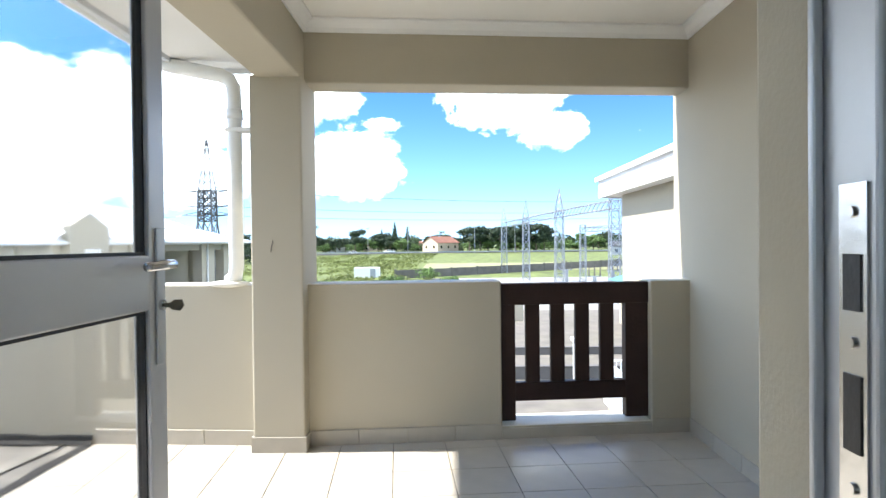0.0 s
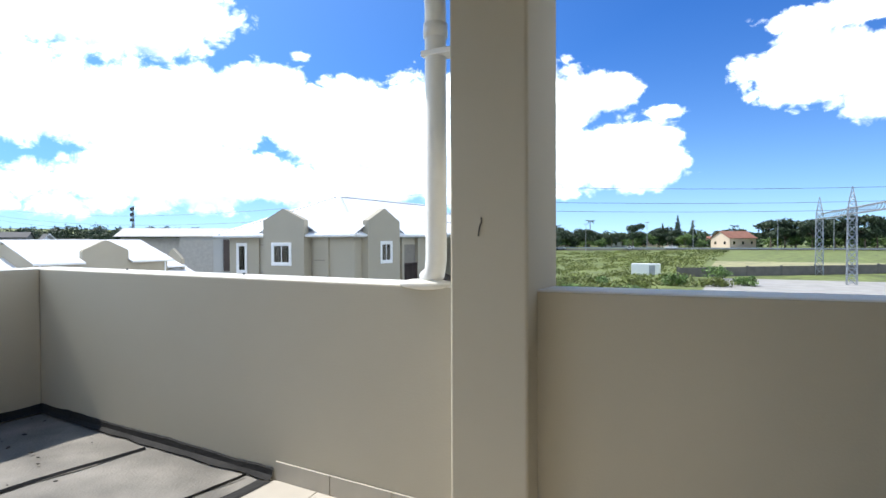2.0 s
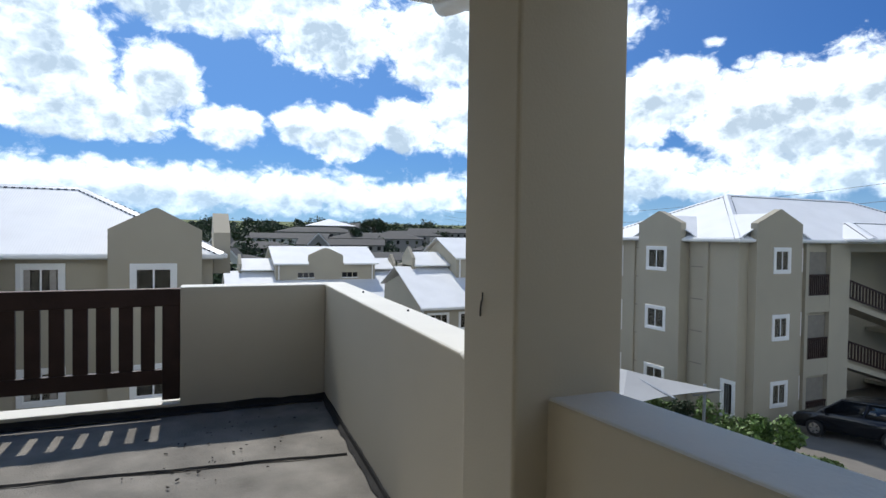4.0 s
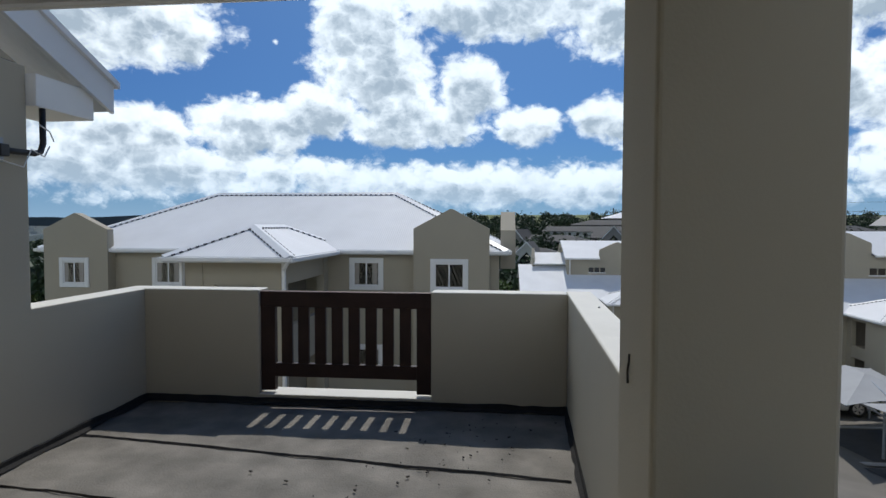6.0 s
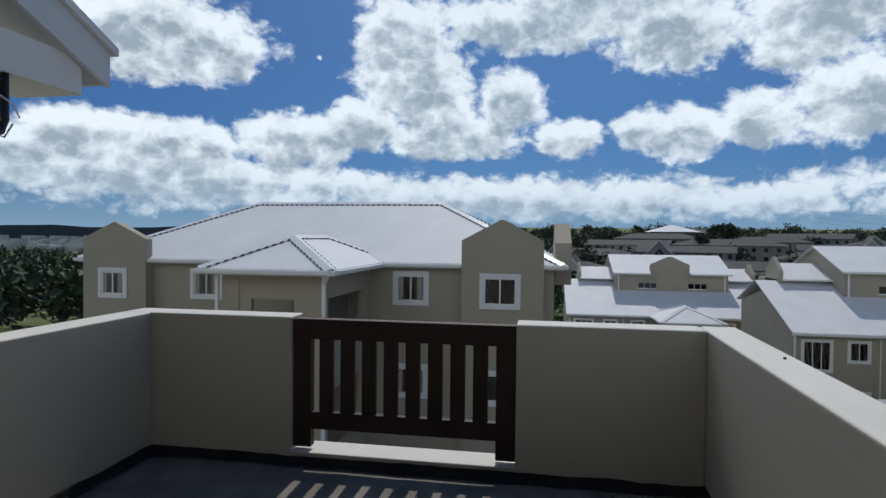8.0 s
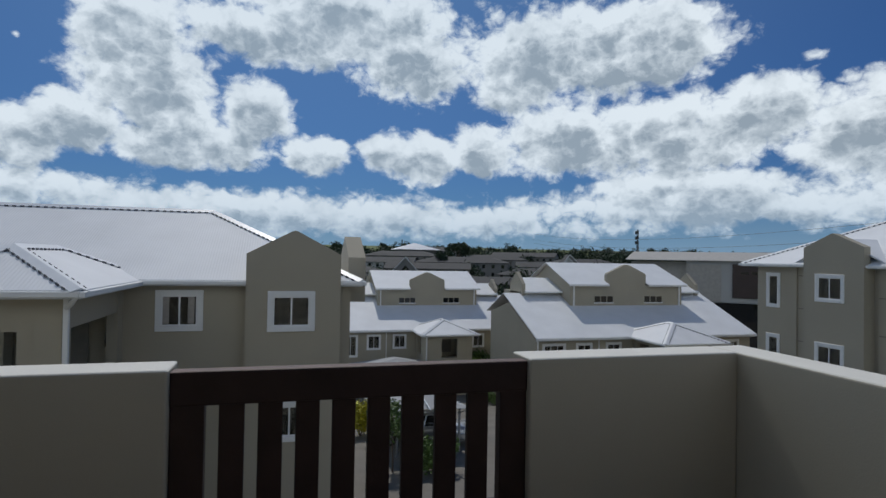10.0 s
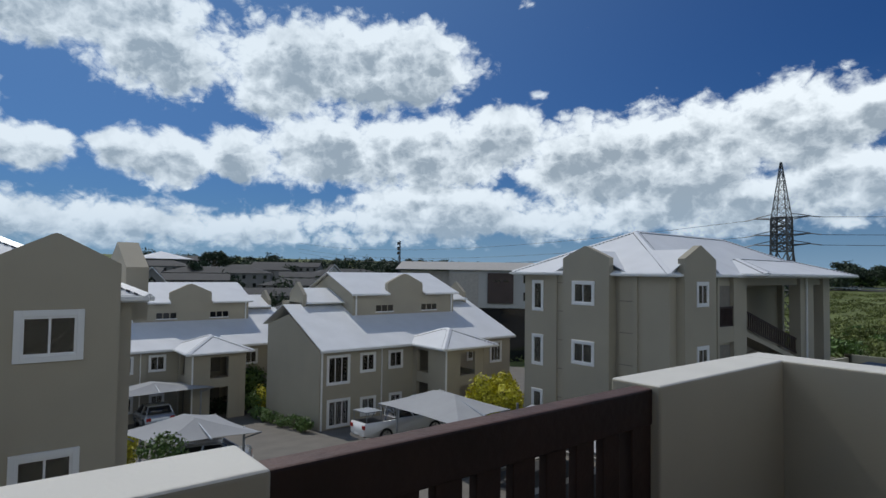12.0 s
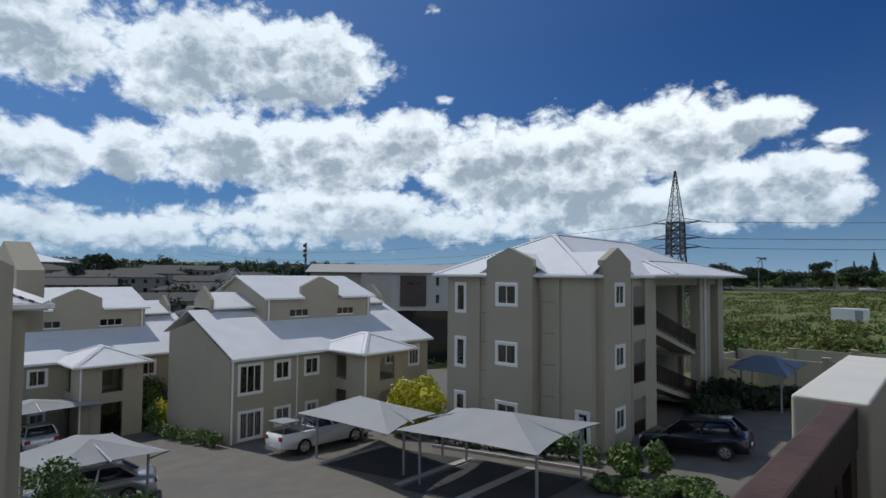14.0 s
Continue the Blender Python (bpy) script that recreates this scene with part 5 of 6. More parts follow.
for i in range(9):
    x = -22.9 + i * 1.05
    bush("low green hedge plant along the flats", plant(x, 24.2 + 0.15 * math.sin(i * 3), 0.05), 0.75, 0.5, 1.0 + 0.25 * math.sin(i * 2.1), LEAF if i % 3 else LEAF_DARK, 450, 0.09, 70 + i)
for i, (x, y, h) in enumerate(((-13.2, 39.5, 1.6), (-11.6, 38.6, 1.3), (-13.3, 36.5, 1.0), (-10.2, 40.2, 1.1))):
    bush("dark green shrub beside the staircase", plant(x, y, 0.05), 1.6, 1.5, h, LEAF_DARK, 1800, 0.13, 90 + i)
t1 = tree("slender green young tree in front of the carport", 2.9, 1.2, LEAF, 2200, 0.075, 101, 0.05, 0.4)
t1.matrix_world = pose(*plant(-23.6, 7.6))
bush("green shrub in front of the carport", plant(-22.9, 9.2, 0.05), 1.1, 1.0, 1.3, LEAF, 1900, 0.10, 103)
bush("yellow-green shrub beside the carport", plant(-30.8, 7.2, 0.05), 1.1, 1.1, 2.0, LEAF_YEL, 1500, 0.10, 104)
for i, (x, y, h) in enumerate(((-45.6, 16.2, 1.2), (-28.6, 22.8, 1.0))):
    bush("dark green shrub against the townhouse front", plant(x, y, 0.05), 1.1, 1.1, h, LEAF_DARK, 1000, 0.11, 110 + i)
# coarse weeds in the field
for i in range(34):
    r = random.Random(200 + i)
    x, y = r.uniform(-55, 6), r.uniform(60, 118)
    bush("tall green weeds in the rough field", plant(x, y, 0.0), r.uniform(1.5, 3.5), r.uniform(1.5, 3), r.uniform(0.8, 2.4), LEAF_GRASS if r.random() < 0.6 else LEAF, 700, 0.22, 200 + i, "weeds")


# rough tall grass of the field
rg = random.Random(61)
leaf_g = leaf_cloud("tall_grass", [(x, y, zg(x, y) + 0.25, 3.2, 3.2, rg.uniform(0.3, 0.8)) for x, y in ((rg.uniform(-75, -7), rg.uniform(59, 250)) for i in range(420))], 42000, 0.30, LEAF_GRASS, 62)
tagged(leaf_g, "rough yellow-green tall grass in the open field", "grass", kind="stuff")


# ---- carports ----
def carport(label, c, peak, canvas, posts, ground):
    """A stretched shade-cloth roof: four corners, one raised ridge, slender steel posts."""
    g = thing("carport", label, "carport")
    P = [Vector(p) for p in c]
    mid = (P[0] + P[1] + P[2] + P[3]) / 4
    r0 = ((P[0] + P[3]) / 2).lerp((P[1] + P[2]) / 2, 0.36) + Vector((0, 0, peak))
    r1 = ((P[0] + P[3]) / 2).lerp((P[1] + P[2]) / 2, 0.64) + Vector((0, 0, peak))
    bm = bmesh.new()
    N, K = 12, 6
    for a, b, ra, rb in ((P[0], P[1], r0, r1), (P[1], P[2], r1, r1), (P[2], P[3], r1, r0), (P[3], P[0], r0, r0)):
        grid = []
        for i in range(N + 1):
            u = i / N
            e0 = a.lerp(b, u).lerp(Vector((mid.x, mid.y, a.z)), 0.09 * 4 * u * (1 - u))
            e1 = ra.lerp(rb, u)
            grid.append([bm.verts.new(e0.lerp(e1, k / K) - Vector((0, 0, 0.06 * peak * 4 * (k / K) * (1 - k / K)))) for k in range(K + 1)])
        for i in range(N):
            for k in range(K):
                q = (grid[i][k], grid[i + 1][k], grid[i + 1][k + 1], grid[i][k + 1])
                bm.faces.new(q)
    bmesh.ops.remove_doubles(bm, verts=bm.verts[:], dist=0.001)
    bmesh.ops.dissolve_degenerate(bm, edges=bm.edges[:], dist=0.001)
    bmesh.ops.recalc_face_normals(bm, faces=bm.faces[:])
    bmesh.ops.solidify(bm, geom=bm.faces[:], thickness=0.012)
    part("canopy", bm, canvas, g)
    for x, y in posts:
        z0 = zg(x, y)
        part("post", tube(bmesh.new(), [(x, y, z0 - 0.1), (x, y, z0 + 2.3)], 0.055, 8), GALV, g)
    mids = [(P[0] + P[3]) / 2, (P[1] + P[2]) / 2]
    bm = bmesh.new()
    tube(bm, [mids[0] + Vector((0, 0, 0.0)), mids[0].lerp(mids[1], 0.36) + Vector((0, 0, peak * 0.85)), mids[0].lerp(mids[1], 0.64) + Vector((0, 0, peak * 0.85)), mids[1]], 0.04, 6)
    part("spine", bm, GALV, g)
    for a in P:
        bm = bmesh.new()
        m = (P[0] + P[1] + P[2] + P[3]) / 4
        tube(bm, [a, Vector((a.x, a.y, 0)) * 0.75 + Vector((m.x, m.y, 0)) * 0.25 + Vector((0, 0, a.z - 0.35))], 0.03, 6)
        part("strut", bm, GALV, g)
    return g


carport("pale grey shade-cloth carport over two bays", [(-19.4, 17.7, -4.55), (-12.5, 17.1, -3.95), (-13.0, 22.2, -4.0), (-20.2, 22.4, -4.6)], 0.62, CANVAS, ((-18.7, 18.4), (-13.3, 18.3), (-19.3, 22.0), (-13.8, 22.2)), 0)
carport("pale grey shade-cloth carport over the pickup", [(-26.9, 18.3, -5.25), (-18.9, 16.9, -4.5), (-20.1, 20.9, -4.6), (-28.0, 23.2, -5.3)], 0.62, CANVAS, ((-26.2, 19.0), (-20.2, 19.0), (-27.0, 22.6), (-20.9, 22.2)), 0)
carport("pale grey shade-cloth carport over a silver sedan", [(-29.6, 7.0, -5.5), (-25.2, 7.6, -5.15), (-24.8, 11.4, -5.1), (-31.2, 11.6, -5.7)], 0.62, CANVAS, ((-28.9, 7.8), (-25.8, 8.2), (-26.2, 11.2), (-30.4, 11.1)), 0)
carport("pale grey shade-cloth carport before the far townhouse", [(-45.6, 8.0, -6.75), (-41.6, 8.0, -6.5), (-42.0, 14.9, -6.5), (-46.0, 14.9, -6.8)], 0.55, CANVAS, ((-45.0, 8.8), (-42.2, 8.8), (-42.6, 14.2), (-45.4, 14.2)), 0)
carport("blue shade-cloth carport by the boundary wall", [(-13.4, 39.5, -3.95), (-9.6, 36.6, -3.7), (-9.8, 43.5, -3.7), (-14.0, 45.5, -4.0)], 0.6, BLUECANVAS, ((-12.8, 40.3), (-10.2, 38.0), (-10.4, 43.0), (-13.2, 44.5)), 0)
for x0, y0, x1, y1 in ((-13.5, 22.9, -22.5, 23.2),):
    bm = bmesh.new()
    prism(bm, [(x0, y0, zg(x0) - 0.1), (x0, y0, zg(x0) + 0.2), (x0, y0 + 0.15, zg(x0) + 0.2), (x0, y0 + 0.15, zg(x0) - 0.1)], (x1 - x0, 0.3, zg(x1) - zg(x0)))
    tagged(part("kerb", bm, KERB), "pale concrete kerb behind the parking bays", "kerb", kind="structure")
for x0, y0, x1, y1 in ((-19.6, 17.8, -19.2, 22.4), (-16.4, 17.6, -15.9, 22.4), (-25.1, 18.2, -24.7, 22.2)):
    patch("parking_divider", x0, y0, x1, y1, KERB, 0.10, "pale paved strip between parking bays", "parking divider", 0.4)


# ---- cars ----
def car(label, m, L, W, H0, paint, profile, cabin, wheels, bed=None, wr=0.33):
    """A car along +x (front at +x): body from a side outline with tucked-in sides, glazed cabin, wheels, lamps."""
    g = thing("car", label, "car")
    g.matrix_world = m
    bm = bmesh.new()
    rows = []
    ys = [(-W / 2, -0.05), (-W / 2 + 0.10, 0.0), (W / 2 - 0.10, 0.0), (W / 2, -0.05)]
    mid = sum(p[1] for p in profile) / len(profile)
    for y, d in ys:
        rows.append([bm.verts.new((x, y, z + (d if z > mid else -d * 0.3))) for x, z in profile])
    n = len(profile)
    for A, B in zip(rows, rows[1:]):
        for i in range(n):
            bm.faces.new((A[i], A[(i + 1) % n], B[(i + 1) % n], B[i]))
    bm.faces.new(rows[0][::-1])
    bm.faces.new(rows[-1])
    bmesh.ops.recalc_face_normals(bm, faces=bm.faces[:])
    bmesh.ops.bevel(bm, geom=bm.edges[:], offset=0.025, segments=2, affect="EDGES")
    body = part("body", bm, paint, g, smooth=True)
    x0, x1, x2, x3, zb, zt = cabin    # rear foot, rear top, front top, front foot
    bm = bmesh.new()
    wb, wt = W / 2 - 0.06, W / 2 - 0.24
    lo = [(x0, -wb, zb), (x3, -wb, zb), (x3, wb, zb), (x0, wb, zb)]
    hi = [(x1, -wt, zt), (x2, -wt, zt), (x2, wt, zt), (x1, wt, zt)]
    a = [bm.verts.new(p) for p in lo]
    b = [bm.verts.new(p) for p in hi]
    for i in range(4):
        bm.faces.new((a[i], a[(i + 1) % 4], b[(i + 1) % 4], b[i]))
    bm.faces.new(b)
    bm.faces.new(a[::-1])
    bmesh.ops.bevel(bm, geom=bm.edges[:], offset=0.03, segments=2, affect="EDGES")
    part("glasshouse", bm, DARKGLASS, g, "dark car windows", smooth=True)
    bm = bmesh.new()
    box(bm, x1 - 0.06, -wt - 0.02, zt - 0.03, x2 + 0.06, wt + 0.02, zt + 0.035, 0.03)
    part("roof_panel", bm, paint, g, smooth=True)
    for s in (-1, 1):
        for fx0, fx1 in ((x0, x1), (x3, x2), ((x0 + x3) / 2, (x1 + x2) / 2 - 0.02)):
            bm = bmesh.new()
            tube(bm, [(fx0, s * (wb + 0.004), zb), (fx1, s * (wt + 0.01), zt)], 0.045, 6)
            part("pillar", bm, paint, g)
    for wx in wheels:
        for s in (-1, 1):
            bm = bmesh.new()
            tube(bm, [(wx, s * (W / 2 - 0.20), wr), (wx, s * (W / 2 + 0.005), wr)], wr, 20)
            bmesh.ops.bevel(bm, geom=bm.edges[:], offset=0.02, segments=1, affect="EDGES")
            w = part("wheel", bm, TYRE, g)
            bm = bmesh.new()
            tube(bm, [(wx, s * (W / 2 - 0.02), wr), (wx, s * (W / 2 + 0.018), wr)], wr * 0.64, 14)
            part("rim", bm, STEEL, w, "silver rim")
            for i in range(5):
                a0 = i * math.tau / 5
                bm = bmesh.new()
                tube(bm, [(wx + 0.09 * math.cos(a0), s * (W / 2 + 0.02), wr + 0.09 * math.sin(a0)), (wx + wr * 0.55 * math.cos(a0), s * (W / 2 + 0.02), wr + wr * 0.55 * math.sin(a0))], 0.025, 5)
                part("spoke_gap", bm, BLACK, w)
    zl = cabin[4] - 0.18
    xr, xf = min(p[0] for p in profile), max(p[0] for p in profile)
    for s in (-1, 1):
        ya, yb = sorted((s * (W / 2 - 0.30), s * (W / 2 - 0.02)))
        part("tail_light", boxes([(xr - 0.012, ya, zl - 0.12, xr + 0.10, yb, zl + 0.08)], 0.015), REDLIGHT, g, "red tail light")
        part("headlight", boxes([(xf - 0.16, ya, zl - 0.12, xf - 0.01, yb, zl + 0.02)], 0.015), LAMPLENS, g, "clear headlight")
        ma, mb = sorted((s * (W / 2 - 0.02), s * (W / 2 + 0.16)))
        part("wing_mirror", boxes([(x3 - 0.35, ma, zb + 0.02, x3 - 0.24, mb, zb + 0.16)], 0.02), paint, g)
    part("bumper", boxes([(xr - 0.05, -W / 2 + 0.06, 0.30, xr + 0.08, W / 2 - 0.06, 0.50)], 0.02), BLACK if paint is CARDARK else STEEL if bed else paint, g)
    part("number_plate", boxes([(xr - 0.06, -0.25, 0.52, xr - 0.045, 0.25, 0.63)]), WHITE, g)
    if bed:
        bx0, bx1, bz = bed
        part("load_bed", boxes([(bx0 + 0.06, -W / 2 + 0.10, bz - 0.02, bx1, W / 2 - 0.10, bz + 0.012)]), BLACK, g, "dark load bed")
        for s in (-1, 1):
            part("sports_bar", tube(bmesh.new(), [(bx1 - 0.75, s * (W / 2 - 0.12), bz), (bx1 - 0.45, s * (W / 2 - 0.22), bz + 0.5), (bx1 - 0.2, s * (W / 2 - 0.25), bz + 0.55), (bx1 - 0.05, s * (W / 2 - 0.2), bz)], 0.03, 8), STEEL, g, "steel sports bar")
        for xx in (bx0 + 0.15, bx1 - 0.95):
            for s in (-1, 1):
                part("rack_post", tube(bmesh.new(), [(xx, s * (W / 2 - 0.12), bz), (xx, s * (W / 2 - 0.12), bz + 0.5)], 0.02, 6), GALV, g)
        part("rack", boxes([(bx0 + 0.1, -W / 2 + 0.08, bz + 0.5, bx1 - 0.9, W / 2 - 0.08, bz + 0.54)]), GALV, g, "flat carrying rack")
    return g


def wheel_arch(x, r, n=7):
    return [(x - r * math.cos(math.pi * i / n), 0.30 + r * math.sin(math.pi * i / n) * 0.95) for i in range(n + 1)]


def sedan_profile(L, hood, belt, tail, wf, wb, r=0.37):
    h = L / 2
    low = [(-h + 0.02, 0.32)] + wheel_arch(wb, r) + wheel_arch(wf, r) + [(h - 0.02, 0.30)]
    top = [(h, 0.45), (h - 0.03, hood - 0.18), (h - 0.25, hood - 0.06), (h - 1.15, belt + 0.02), (-h + 0.8, belt + 0.03), (-h + 0.15, tail), (-h, tail - 0.12), (-h - 0.01, 0.5)]
    return low + top


def gpose(x, y, rz):
    """A pose on the sloping court for a car turned by rz."""
    d = Vector((math.cos(radians(rz)), math.sin(radians(rz)), 0))
    n = Vector((0.0957 if x < -10 else 0.0, 0, -1)) * -1
    n.normalize()
    f = (d - n * d.dot(n)).normalized()
    s = n.cross(f)
    m = Matrix((f, s, n)).transposed().to_4x4()
    return Matrix.Translation((x, y, zg(x, y) + 0.055)) @ m


P_PICK = [(-2.55, 0.45)] + wheel_arch(-1.35, 0.42) + wheel_arch(1.65, 0.42) + [(2.55, 0.40), (2.6, 0.6), (2.55, 0.98), (2.2, 1.10), (1.25, 1.16), (-0.55, 1.18), (-0.60, 1.13), (-2.55, 1.13), (-2.6, 0.6)]
car("white double-cab pickup with a steel rack over its bed", gpose(-28.1, 20.6, 84), 5.2, 1.8, 1.8, CARWHITE, P_PICK, (-0.58, -0.42, 0.62, 1.32, 1.12, 1.76), (-1.35, 1.65), (-2.55, -0.6, 1.13), 0.39)
car("near-black hatchback parked by the staircase", gpose(-11.3, 27.6, 186), 4.2, 1.75, 1.5, CARDARK, sedan_profile(4.2, 0.95, 0.98, 0.98, 1.28, -1.28), (-1.95, -1.45, 0.35, 1.15, 0.95, 1.50), (-1.28, 1.28))
car("silver sedan parked under the carport", gpose(-28.3, 9.9, 248), 4.6, 1.78, 1.45, CARSILVER, sedan_profile(4.6, 0.92, 0.95, 1.02, 1.4, -1.35), (-1.75, -1.05, 0.35, 1.25, 0.93, 1.44), (-1.35, 1.4))
car("silver hatchback under the far carport", gpose(-43.9, 11.6, 180), 4.0, 1.72, 1.55, CARSILVER, sedan_profile(4.0, 0.95, 1.0, 1.05, 1.25, -1.2), (-1.85, -1.5, 0.35, 1.15, 0.97, 1.52), (-1.2, 1.25))
for x, lab, prof, cab in ((-27.0, "white pickup driving on the highway", P_PICK, (-0.58, -0.42, 0.62, 1.32, 1.12, 1.76)), (-44.0, "silver car on the highway", sedan_profile(4.4, 0.92, 0.95, 1.0, 1.35, -1.3), (-1.9, -1.4, 0.35, 1.25, 0.93, 1.5)), (-75.0, "white car on the highway", sedan_profile(4.4, 0.92, 0.95, 1.0, 1.35, -1.3), (-1.9, -1.4, 0.35, 1.25, 0.93, 1.5))):
    car(lab, pose(x, 264.5, zg(x, 264.5) + 0.26, 0, 0, 180), 4.6, 1.78, 1.5, CARWHITE, prof, cab, (-1.35, 1.6 if prof is P_PICK else 1.3), (-2.55, -0.6, 1.13) if prof is P_PICK else None)


# ---- boundary walls, field things ----
def boundary(pts, h, mat, label, step=4.5):
    g = thing("boundary_wall", label, "wall")
    for a, b in zip(pts, pts[1:]):
        A, B = Vector((*a, 0)), Vector((*b, 0))
        n = max(1, round((B - A).length / step))
        d = (B - A).normalized()
        s = Vector((-d.y, d.x, 0)) * 0.09
        for i in range(n):
            p, q = A.lerp(B, i / n), A.lerp(B, (i + 1) / n)
            z0 = zg((p.x + q.x) / 2, (p.y + q.y) / 2)
            bm = prism(bmesh.new(), [p - s + Vector((0, 0, z0 - 0.5)), q - s + Vector((0, 0, z0 - 0.5)), q - s + Vector((0, 0, z0 + h)), p - s + Vector((0, 0, z0 + h))], s * 2)
            part("panel", bm, mat, g)
            zp = zg(p.x, p.y)
            part("wall_post", boxes([(p.x - 0.2, p.y - 0.2, zp - 0.5, p.x + 0.2, p.y + 0.2, zp + h + 0.12), (p.x - 0.25, p.y - 0.25, zp + h + 0.12, p.x + 0.25, p.y + 0.25, zp + h + 0.2)], 0.02), mat, g)
    return g


boundary([(-34, 56), (-17, 55), (8, 53.5)], 1.9, HOUSE_WALL, "cream plastered boundary wall with posts")
boundary([(-17, 55), (-17.5, 48.5), (-5.5, 47.5)], 1.9, HOUSE_WALL, "cream plastered inner wall of the refuse yard")
part_gate = thing("sliding_gate", "grey sliding gate in the boundary wall", "gate")
part("gate_leaf", boxes([(-5.3, 47.4, zg(-5) + 0.1, 0.5, 47.48, zg(-5) + 1.8)]), GALV, part_gate)
for i in range(24):
    part("gate_bar", boxes([(-5.2 + i * 0.24, 47.36, zg(-5) + 0.15, -5.15 + i * 0.24, 47.4, zg(-5) + 1.75)]), GALV, part_gate)
boundary([(-10, 119), (13, 133), (40, 150), (75, 172)], 1.75, DARKWALL, "dark weathered concrete panel wall round the substation", 6)
cont = thing("container", "white site container in the grass", "container")
cxx, cyy = -17.5, 131.0
part("box", boxes([(cxx - 2.8, cyy - 1.2, zg(cxx, cyy), cxx + 2.8, cyy + 1.2, zg(cxx, cyy) + 2.4)], 0.03), WHITE, cont)
part("door", boxes([(cxx + 0.8, cyy - 1.23, zg(cxx, cyy) + 0.1, cxx + 2.0, cyy - 1.2, zg(cxx, cyy) + 2.1)]), GALV, cont)
shed = thing("shed", "low shed with teal sheet roof", "shed")
part("wall", boxes([(16.2, 44.2, -6.2, 25, 52.0, -2.05)]), HOUSE_WALL, shed)
part("roof", slope(bmesh.new(), [(15.4, 43.6, -2.0), (25.6, 43.6, 0.6), (25.6, 52.6, 0.6), (15.4, 52.6, -2.0)]), TEAL, shed)
post = thing("gate_post", "pale plastered gate pillar in the yard", "pillar")
part("pillar", boxes([(7.6, 30.0, -6, 8.1, 30.5, -3.6)], 0.02), FAR_WALL_W, post)
part("cap", boxes([(7.5, 29.9, -3.6, 8.2, 30.6, -3.45)], 0.02), WHITE, post)


# ---- pylon and substation ----
def lattice(bm, x, y, z0, z1, w0, w1, panels, t):
    """A square lattice mast narrowing from w0 to w1."""
    prev = None
    for i in range(panels + 1):
        k = i / panels
        z, w = z0 + (z1 - z0) * k, (w0 + (w1 - w0) * k) / 2
        c = [Vector((x + sx * w, y + sy * w, z)) for sx, sy in ((-1, -1), (1, -1), (1, 1), (-1, 1))]
        if prev:
            for a in range(4):
                bar(bm, prev[a], c[a], t)
                bar(bm, prev[a], c[(a + 1) % 4], t * 0.6, 3)
                bar(bm, prev[(a + 1) % 4], c[a], t * 0.6, 3)
                bar(bm, c[a], c[(a + 1) % 4], t * 0.6, 3)
        prev = c


PX, PY = -25.4, 64.9
pz = zg(PX, PY)
py = thing("power_pylon", "tall dark steel lattice power pylon with three cross-arms", "pylon")
bm = bmesh.new()
lattice(bm, PX, PY, pz - 0.2, 4.0, 3.9, 1.5, 3, 0.10)
part("base_frame", bm, PYLON, py)
bm = bmesh.new()
lattice(bm, PX, PY, 4.0, 7.4, 1.5, 1.4, 4, 0.12)
part("cage", bm, PYLON, py)
bm = bmesh.new()
lattice(bm, PX, PY, 7.4, 13.0, 1.4, 0.12, 6, 0.045)
part("peak", bm, PYLON, py)
ARMS = (4.6, 5.6, 7.3)
for z in ARMS:
    for s in (-1, 1):
        bm = bmesh.new()
        for yy in (-0.8, 0.8):
            bar(bm, (PX + s * 0.85, PY + yy, z), (PX + s * 2.6, PY, z + 0.12), 0.05)
        bar(bm, (PX + s * 0.85, PY, z + 0.5), (PX + s * 2.6, PY, z + 0.14), 0.04)
        arm = part("cross_arm", bm, PYLON, py)
        part("insulator", tube(bmesh.new(), [(PX + s * 2.6, PY, z + 0.1), (PX + s * 3.5, PY, z - 0.05)], 0.06, 6), GALV, arm)


def wire(name, a, b, sag, r=0.022):
    a, b = Vector(a), Vector(b)
    pts = [a.lerp(b, i / 14) - Vector((0, 0, sag * 4 * (i / 14) * (1 - i / 14))) for i in range(15)]
    return tagged(part(name, tube(bmesh.new(), pts, r, 4), WIRE), "thin dark overhead power line", "power line")


for z in ARMS:
    wire("power_line", (PX + 3.5, PY, z - 0.05), (60, 118, z + 3), 1.2)
    wire("power_line", (PX - 3.5, PY, z - 0.05), (-160, 75, z + 2), 2.5)
TOW = ((13.6, 133.0), (15.5, 109.0), (17.4, 86.0), (19.6, 65.0))
for x, y in TOW:
    g = thing("gantry_tower", "galvanised lattice substation tower", "lattice tower", "substation towers")
    z0 = zg(x, y)
    bm = bmesh.new()
    lattice(bm, x, y, z0, 6.0, 1.3, 1.1, 9, 0.06)
    part("mast", bm, GALV, g)
    bm = bmesh.new()
    lattice(bm, x, y, 6.0, 9.1, 1.1, 0.1, 4, 0.05)
    part("spire", bm, GALV, g)


